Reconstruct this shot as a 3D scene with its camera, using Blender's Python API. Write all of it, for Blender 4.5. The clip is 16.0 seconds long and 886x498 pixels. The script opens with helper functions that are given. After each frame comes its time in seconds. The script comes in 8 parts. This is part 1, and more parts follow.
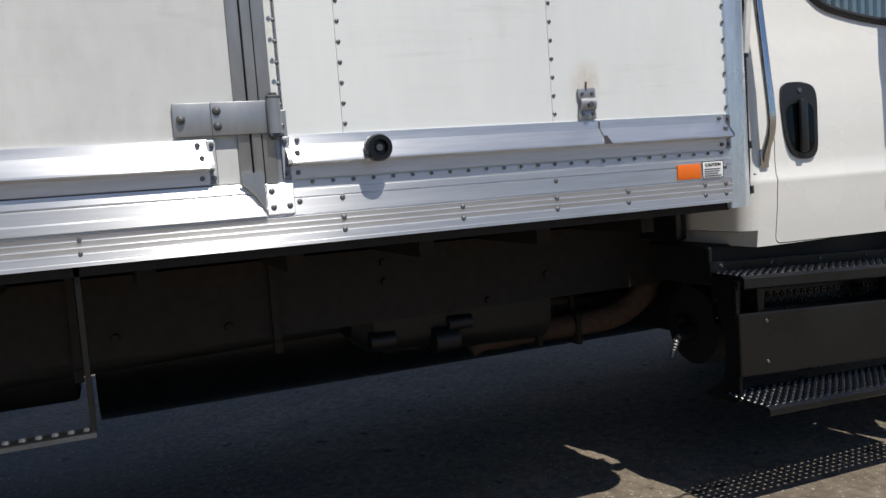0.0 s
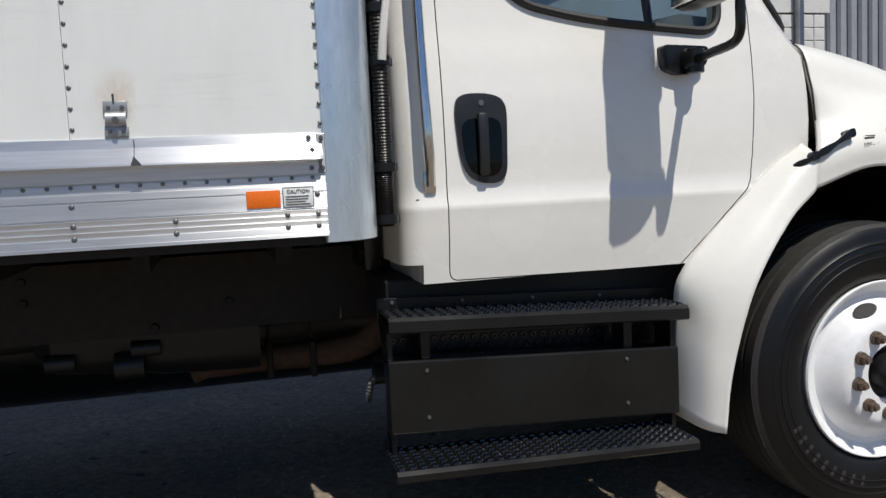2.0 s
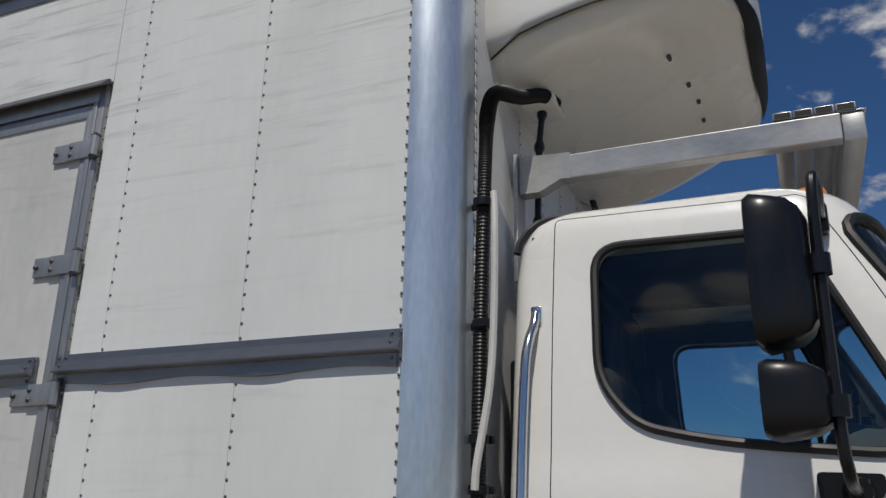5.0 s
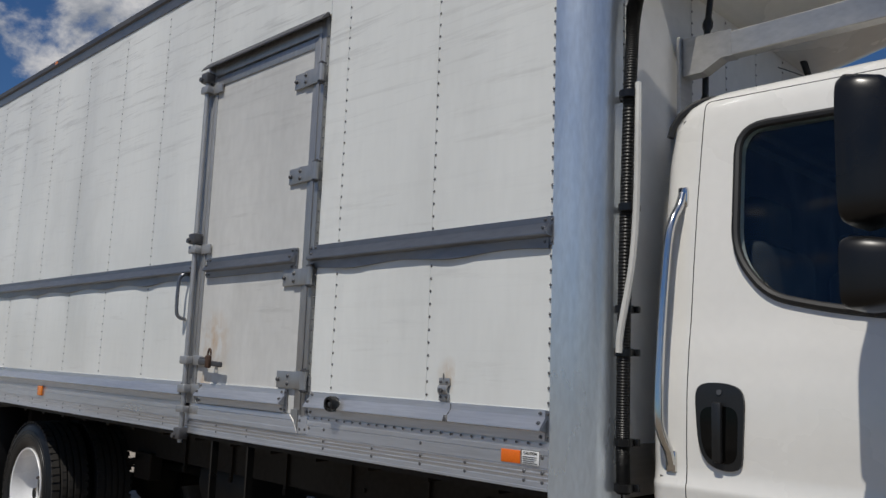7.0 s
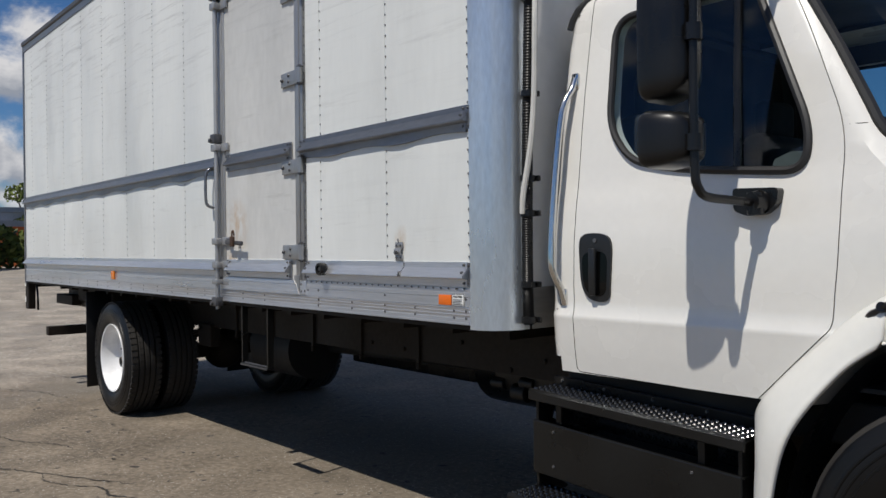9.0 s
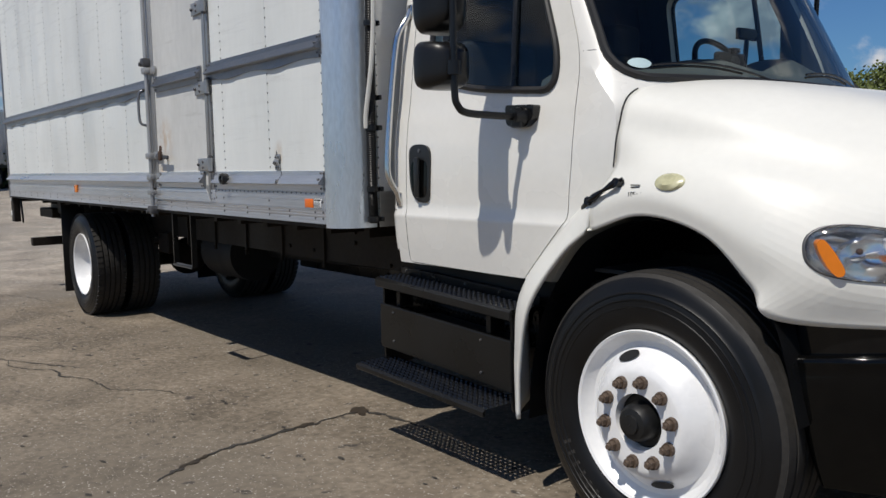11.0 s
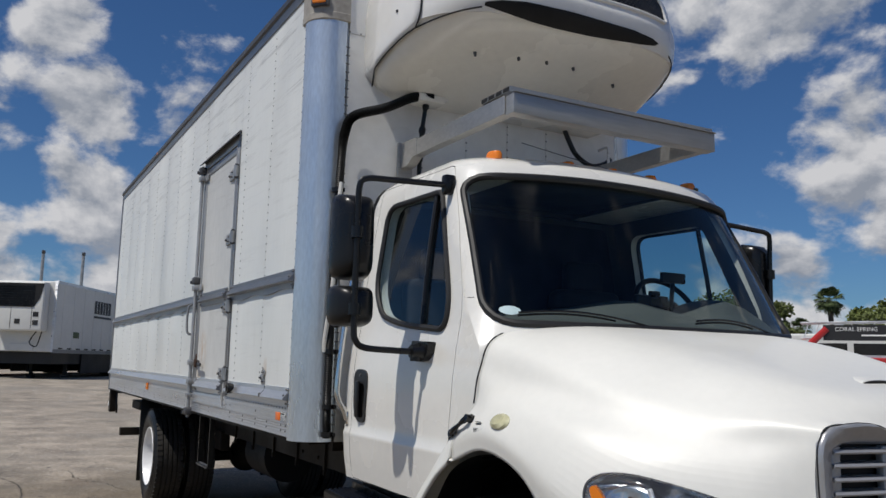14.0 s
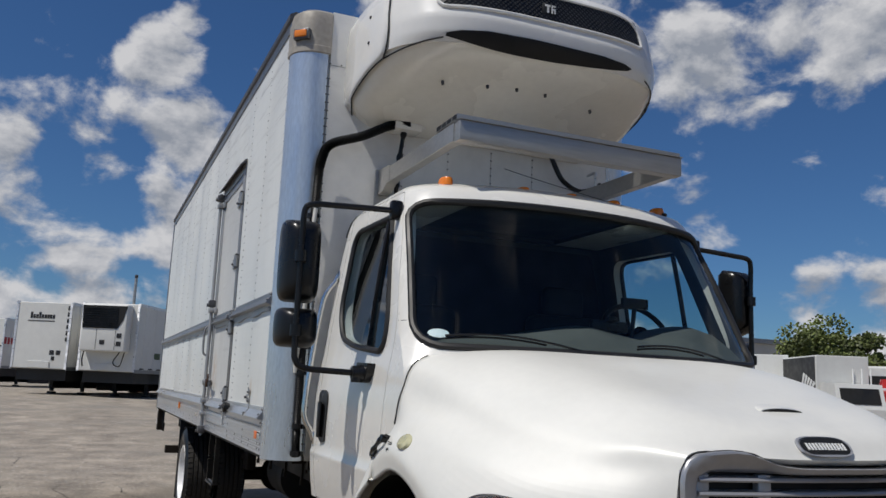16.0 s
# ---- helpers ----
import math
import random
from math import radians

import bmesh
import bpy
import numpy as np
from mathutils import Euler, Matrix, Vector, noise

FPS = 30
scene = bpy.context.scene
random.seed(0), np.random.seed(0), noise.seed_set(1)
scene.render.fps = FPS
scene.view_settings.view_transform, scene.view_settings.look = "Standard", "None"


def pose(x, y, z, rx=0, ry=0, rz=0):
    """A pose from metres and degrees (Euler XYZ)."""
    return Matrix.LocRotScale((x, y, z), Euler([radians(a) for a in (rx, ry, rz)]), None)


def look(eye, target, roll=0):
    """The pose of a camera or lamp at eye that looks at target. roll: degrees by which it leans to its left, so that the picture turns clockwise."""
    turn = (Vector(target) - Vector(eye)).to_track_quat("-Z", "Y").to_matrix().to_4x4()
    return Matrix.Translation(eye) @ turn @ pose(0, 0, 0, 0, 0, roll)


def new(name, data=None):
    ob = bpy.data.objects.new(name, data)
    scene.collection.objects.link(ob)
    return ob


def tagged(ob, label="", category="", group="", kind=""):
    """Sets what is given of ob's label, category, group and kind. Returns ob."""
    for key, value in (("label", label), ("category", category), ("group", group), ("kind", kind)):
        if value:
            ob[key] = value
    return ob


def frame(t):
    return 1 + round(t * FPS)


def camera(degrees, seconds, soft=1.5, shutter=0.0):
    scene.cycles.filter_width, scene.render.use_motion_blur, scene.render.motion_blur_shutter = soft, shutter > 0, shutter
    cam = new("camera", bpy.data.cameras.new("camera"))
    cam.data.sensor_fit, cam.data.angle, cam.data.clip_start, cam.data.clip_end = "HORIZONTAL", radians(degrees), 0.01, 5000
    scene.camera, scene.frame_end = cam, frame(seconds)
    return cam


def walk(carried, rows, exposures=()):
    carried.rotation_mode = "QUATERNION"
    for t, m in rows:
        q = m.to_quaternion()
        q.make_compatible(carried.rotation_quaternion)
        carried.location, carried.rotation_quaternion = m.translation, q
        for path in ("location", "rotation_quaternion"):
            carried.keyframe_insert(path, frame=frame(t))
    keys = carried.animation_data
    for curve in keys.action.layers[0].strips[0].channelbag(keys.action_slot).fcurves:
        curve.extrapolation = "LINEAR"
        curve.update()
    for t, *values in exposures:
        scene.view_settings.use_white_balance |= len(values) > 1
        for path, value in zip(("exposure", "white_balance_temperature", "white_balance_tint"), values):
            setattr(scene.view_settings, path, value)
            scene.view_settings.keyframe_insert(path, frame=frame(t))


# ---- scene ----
cam = camera(56.5, 16.0)
PATH = [
    (0, (-1.836, -2.044, 1.256), (-1.092, -0.195, 1.092), -4.3),
    (0.5, (-1.453, -2.051, 1.254), (-0.692, -0.21, 1.078), -4.4),
    (1, (-1.044, -2.153, 1.255), (-0.335, -0.292, 1.07), -4.3),
    (1.5, (-0.676, -2.174, 1.241), (-0.016, -0.295, 1.055), -3.6),
    (2, (-0.31, -2.197, 1.264), (0.205, -0.272, 1.09), -2.7),
    (2.5, (0.027, -2.203, 1.309), (0.308, -0.223, 1.272), -2.1),
    (3, (0.289, -2.084, 1.362), (0.291, -0.09, 1.523), -1.4),
    (3.5, (0.519, -1.997, 1.403), (0.242, -0.048, 1.761), 0.2),
    (4, (0.714, -1.987, 1.445), (0.335, -0.102, 1.993), 1.0),
    (4.2, (0.791, -2.033, 1.461), (0.367, -0.172, 2.06), 0.9),
    (6.3, (1.453, -2.377, 1.556), (0.184, -0.912, 2.052), 2.9),
    (6.5, (1.514, -2.375, 1.551), (0.213, -0.919, 1.982), 2.8),
    (7, (1.714, -2.321, 1.533), (0.321, -0.914, 1.814), 2.1),
    (7.5, (1.888, -2.354, 1.507), (0.427, -0.999, 1.68), 1.2),
    (8, (2.081, -2.438, 1.488), (0.561, -1.141, 1.57), 0.5),
    (8.5, (2.309, -2.414, 1.478), (0.745, -1.167, 1.509), -0.1),
    (9, (2.619, -2.361, 1.463), (1.081, -1.083, 1.458), -0.6),
    (9.5, (2.865, -2.407, 1.457), (1.354, -1.098, 1.385), -1.4),
    (10, (3.119, -2.353, 1.446), (1.588, -1.072, 1.319), -1.6),
    (10.2, (3.217, -2.3, 1.433), (1.68, -1.031, 1.265), -1.7),
    (12.3, (4.151, -1.965, 1.413), (2.549, -0.786, 1.205), -0.2),
    (12.5, (4.212, -1.944, 1.422), (2.591, -0.787, 1.249), -0.1),
    (13, (4.379, -1.863, 1.463), (2.714, -0.76, 1.366), 0.3),
    (13.5, (4.456, -1.696, 1.518), (2.748, -0.659, 1.602), 0.7),
    (13.7, (4.484, -1.605, 1.544), (2.762, -0.6, 1.703), 0.9),
    (14, (4.523, -1.526, 1.549), (2.785, -0.576, 1.825), 1.3),
    (14.5, (4.622, -1.431, 1.546), (2.896, -0.509, 1.962), 1.1),
    (15, (4.728, -1.3, 1.57), (2.994, -0.403, 2.006), 0.7),
    (15.5, (4.806, -1.096, 1.574), (3.03, -0.275, 1.989), 2.3),
    (16, (4.879, -0.975, 1.547), (3.061, -0.212, 1.88), 2.4),
]
EXPOSURES = [(0.0, 0.15), (2.0, 0.12), (2.6, 0.0), (3.2, -0.30), (4.2, -0.40), (6.3, -0.38), (7.0, -0.35), (8.0, -0.22), (9.0, -0.08), (10.2, -0.08), (13.0, -0.12), (14.0, -0.20), (16.0, -0.22)]
walk(cam, [(t, look(eye, target, roll)) for t, eye, target, roll in PATH], [(t, e, 6560 if t < 12.9 else 6470, 10) for t, e in EXPOSURES])

from mathutils import bvhtree

# ---- light ----
SUN_WAY = Vector((0.136, -0.572, 1.0)).normalized()
world = bpy.data.worlds.new("world")
scene.world = world
world.use_nodes = True
wt = world.node_tree
wn, wl = wt.nodes, wt.links
sky = wn.new("ShaderNodeTexSky")
sky.sky_type = "NISHITA"
sky.sun_disc = False
sky.sun_elevation = math.asin(SUN_WAY.z)
sky.sun_rotation = math.atan2(SUN_WAY.x, SUN_WAY.y)
sky.altitude = 0
sky.air_density, sky.dust_density, sky.ozone_density = 1.0, 0.25, 2.5
coord = wn.new("ShaderNodeTexCoord")


def puff_noise(shift):
    """Cloud noise over the sky's directions, moved by shift."""
    place, tex = wn.new("ShaderNodeMapping"), wn.new("ShaderNodeTexNoise")
    place.inputs["Scale"].default_value = (1.0, 1.0, 1.5)
    place.inputs["Location"].default_value = Vector((0.90, 0.35, 0.2)) + shift
    tex.inputs["Scale"].default_value, tex.inputs["Detail"].default_value = 9.0, 11
    tex.inputs["Roughness"].default_value, tex.inputs["Distortion"].default_value = 0.56, 0.15
    wl.new(coord.outputs["Generated"], place.inputs[0]), wl.new(place.outputs[0], tex.inputs["Vector"])
    return tex.outputs["Fac"]


def node_math(kind, a, b):
    k = wn.new("ShaderNodeMath")
    k.operation = kind
    for socket, value in zip(k.inputs, (a, b)):
        if isinstance(value, (int, float)):
            socket.default_value = value
        else:
            wl.new(value, socket)
    return k.outputs[0]


# fair-weather clouds as (azimuth, elevation, reach): those over the yard, then the same sort all round
CLOUDS = [(177.6, 21.0, 2.3), (176.0, 23.4, 1.2), (-176.7, 11.5, 4.2), (-174.0, 13.6, 2.8), (-179.3, 8.2, 3.6), (175.0, 15.8, 2.7), (176.2, 9.6, 3.4), (172.8, 7.0, 3.0), (138.6, 21.4, 4.6), (136.4, 19.0, 2.4), (131.0, 24.0, 5.2), (126.5, 22.5, 3.4), (138.1, 12.0, 2.7), (125.3, 14.4, 3.8), (124.6, 11.0, 3.2), (133.0, 6.0, 2.2), (160.2, 26.2, 2.8), (148.7, 28.2, 2.0), (122.0, 8.0, 4.2), (161.0, 19.7, 3.4), (168.0, 14.2, 3.4), (167.6, 9.0, 3.6), (80.2, 29.8, 3.0), (73.4, 18.6, 3.8), (73.7, 28.0, 3.0), (-175.0, 5.2, 3.2), (-179.5, 4.6, 3.4), (174.0, 4.8, 3.2), (168.5, 5.0, 3.2), (121.0, 5.0, 3.2), (127.5, 5.6, 3.0), (164.0, 7.0, 3.0)]
sky_rnd = random.Random(12)
for k in range(34):
    cloud_az = sky_rnd.uniform(-170, 66)
    CLOUDS.append((cloud_az, 6 + 50 * sky_rnd.random() ** 1.5, sky_rnd.uniform(3.0, 7.5)))
CLOUDS += [(150.0, 52.0, 8.0), (105.0, 47.0, 7.0), (178.0, 58.0, 7.0)]
gathered = None
for cloud_az, cloud_el, reach in CLOUDS:
    near, soft_edge = wn.new("ShaderNodeVectorMath"), wn.new("ShaderNodeMapRange")
    near.operation = "DOT_PRODUCT"
    ca, ce = radians(cloud_az), radians(cloud_el)
    near.inputs[1].default_value = (math.cos(ca) * math.cos(ce), math.sin(ca) * math.cos(ce), math.sin(ce))
    soft_edge.inputs[1].default_value, soft_edge.inputs[2].default_value = math.cos(radians(reach * 1.32)), 1.0
    wl.new(coord.outputs["Generated"], near.inputs[0]), wl.new(near.outputs["Value"], soft_edge.inputs[0])
    gathered = soft_edge.outputs[0] if gathered is None else node_math("MAXIMUM", gathered, soft_edge.outputs[0])
puffs = puff_noise(Vector())
toward_sun = puff_noise(Vector((SUN_WAY.x, SUN_WAY.y, SUN_WAY.z * 1.5)) * 0.022)
body = node_math("ADD", node_math("MULTIPLY", gathered, 0.24), node_math("MULTIPLY", node_math("SUBTRACT", puffs, 0.5), 1.25))
cover = wn.new("ShaderNodeMapRange")
cover.interpolation_type = "SMOOTHSTEP"
cover.inputs[1].default_value, cover.inputs[2].default_value = 0.07, 0.26
wl.new(body, cover.inputs[0])
# lit where the cloud thins towards the sun, grey in its depth
lit = node_math("SUBTRACT", node_math("MULTIPLY", node_math("SUBTRACT", puffs, toward_sun), 5.5), node_math("MULTIPLY", body, 1.1))
shade = wn.new("ShaderNodeValToRGB")
shade.color_ramp.elements[0].position, shade.color_ramp.elements[1].position = 0.0, 1.0
shade.color_ramp.elements[0].color, shade.color_ramp.elements[1].color = (5.0, 5.5, 6.5, 1), (11.4, 11.4, 11.7, 1)
wl.new(node_math("ADD", lit, 0.72), shade.inputs[0])
clouds = wn.new("ShaderNodeMix")
clouds.data_type = "RGBA"
wl.new(cover.outputs["Result"], clouds.inputs[0])
deep = wn.new("ShaderNodeMix")
deep.data_type, deep.blend_type = "RGBA", "MULTIPLY"
deep.inputs[0].default_value = 1.0
deep.inputs[7].default_value = (0.52, 0.83, 1.20, 1)
wl.new(sky.outputs[0], deep.inputs[6])
wl.new(deep.outputs[2], clouds.inputs[6])
wl.new(shade.outputs[0], clouds.inputs[7])
wl.new(clouds.outputs[2], wn["Background"].inputs[0])
wn["Background"].inputs[1].default_value = 0.060
sun = new("sun", bpy.data.lights.new("sun", "SUN"))
sun.data.energy, sun.data.angle, sun.data.color = 4.0, radians(0.53), (1.0, 0.955, 0.88)
sun.matrix_world = look(SUN_WAY * 60, (0, 0, 0))


# ---- materials ----
def material(name, color, rough=0.5, metal=0.0, fine=0.0, broad=0.0, bump=0.0, scale=40.0, coat=0.0, stretch_to=(1, 1, 1), pieces=0.0, spec=0.5, brushed=0.0, across=(0, 0, 1)):
    """Principled surface with grain (fine) and patches (broad) in colour and gloss, and a fine relief."""
    m = bpy.data.materials.new(name)
    m.use_nodes = True
    n, l = m.node_tree.nodes, m.node_tree.links
    b = n["Principled BSDF"]
    b.inputs["Metallic"].default_value = metal
    b.inputs["Coat Weight"].default_value = coat
    b.inputs["Coat Roughness"].default_value = 0.06
    b.inputs["Specular IOR Level"].default_value = spec
    if brushed:
        # brushed metal: highlights spread across the grain
        b.inputs["Anisotropic"].default_value = brushed
        way = n.new("ShaderNodeCombineXYZ")
        for axis, value in zip("XYZ", across):
            way.inputs[axis].default_value = value
        l.new(way.outputs[0], b.inputs["Tangent"])
    tc, mp = n.new("ShaderNodeTexCoord"), n.new("ShaderNodeMapping")
    mp.inputs["Scale"].default_value = stretch_to
    l.new(tc.outputs["Object"], mp.inputs[0])
    a, c = n.new("ShaderNodeTexNoise"), n.new("ShaderNodeTexNoise")
    a.inputs["Scale"].default_value, a.inputs["Detail"].default_value = scale, 6
    c.inputs["Scale"].default_value, c.inputs["Detail"].default_value = scale / 18, 5
    l.new(mp.outputs[0], a.inputs["Vector"]), l.new(mp.outputs[0], c.inputs["Vector"])

    def spread(src, amount):
        r = n.new("ShaderNodeMapRange")
        r.inputs[1].default_value, r.inputs[2].default_value = 0.3, 0.7
        r.inputs[3].default_value, r.inputs[4].default_value = 1 - amount, 1 + amount * 0.5
        l.new(src, r.inputs[0])
        return r.outputs[0]

    def times(p, q):
        k = n.new("ShaderNodeMath")
        k.operation = "MULTIPLY"
        l.new(p, k.inputs[0]), l.new(q, k.inputs[1])
        return k.outputs[0]

    v = times(spread(a.outputs["Fac"], fine), spread(c.outputs["Fac"], broad))
    if pieces:
        info = n.new("ShaderNodeObjectInfo")
        r = n.new("ShaderNodeMapRange")
        r.inputs[3].default_value, r.inputs[4].default_value = 1 - pieces, 1.0
        l.new(info.outputs["Random"], r.inputs[0])
        v = times(v, r.outputs[0])
    tint = n.new("ShaderNodeVectorMath")
    tint.operation = "SCALE"
    tint.inputs[0].default_value = color[:3]
    l.new(v, tint.inputs["Scale"])
    l.new(tint.outputs[0], b.inputs["Base Color"])
    rr = n.new("ShaderNodeMapRange")
    rr.inputs[1].default_value, rr.inputs[2].default_value = 0.3, 0.7
    rr.inputs[3].default_value, rr.inputs[4].default_value = max(0.02, rough * 0.75), min(1.0, rough * 1.25)
    l.new(c.outputs["Fac"], rr.inputs[0])
    l.new(rr.outputs[0], b.inputs["Roughness"])
    if bump:
        bp = n.new("ShaderNodeBump")
        bp.inputs["Strength"].default_value, bp.inputs["Distance"].default_value = min(1, bump * 20), bump
        l.new(a.outputs["Fac"], bp.inputs["Height"])
        l.new(bp.outputs[0], b.inputs["Normal"])
    return m


def pane_material(name, tint, gloss_rough=0.02, base=0.055):
    """A thin pane: tinted see-through with a mirror sheen."""
    m = bpy.data.materials.new(name)
    m.use_nodes = True
    n, l = m.node_tree.nodes, m.node_tree.links
    n.remove(n["Principled BSDF"])
    clear, gl, mix, fr = n.new("ShaderNodeBsdfTransparent"), n.new("ShaderNodeBsdfGlossy"), n.new("ShaderNodeMixShader"), n.new("ShaderNodeLayerWeight")
    steep, sheen = n.new("ShaderNodeMath"), n.new("ShaderNodeMath")
    steep.operation, sheen.operation = "POWER", "MULTIPLY_ADD"
    steep.inputs[1].default_value, sheen.inputs[1].default_value, sheen.inputs[2].default_value = 4.5, 0.93, base
    clear.inputs[0].default_value = (*tint, 1)
    gl.inputs["Roughness"].default_value = gloss_rough
    fr.inputs[0].default_value = 0.5
    l.new(fr.outputs["Facing"], steep.inputs[0]), l.new(steep.outputs[0], sheen.inputs[0])
    l.new(sheen.outputs[0], mix.inputs[0]), l.new(clear.outputs[0], mix.inputs[1]), l.new(gl.outputs[0], mix.inputs[2])
    l.new(mix.outputs[0], n["Material Output"].inputs[0])
    return m


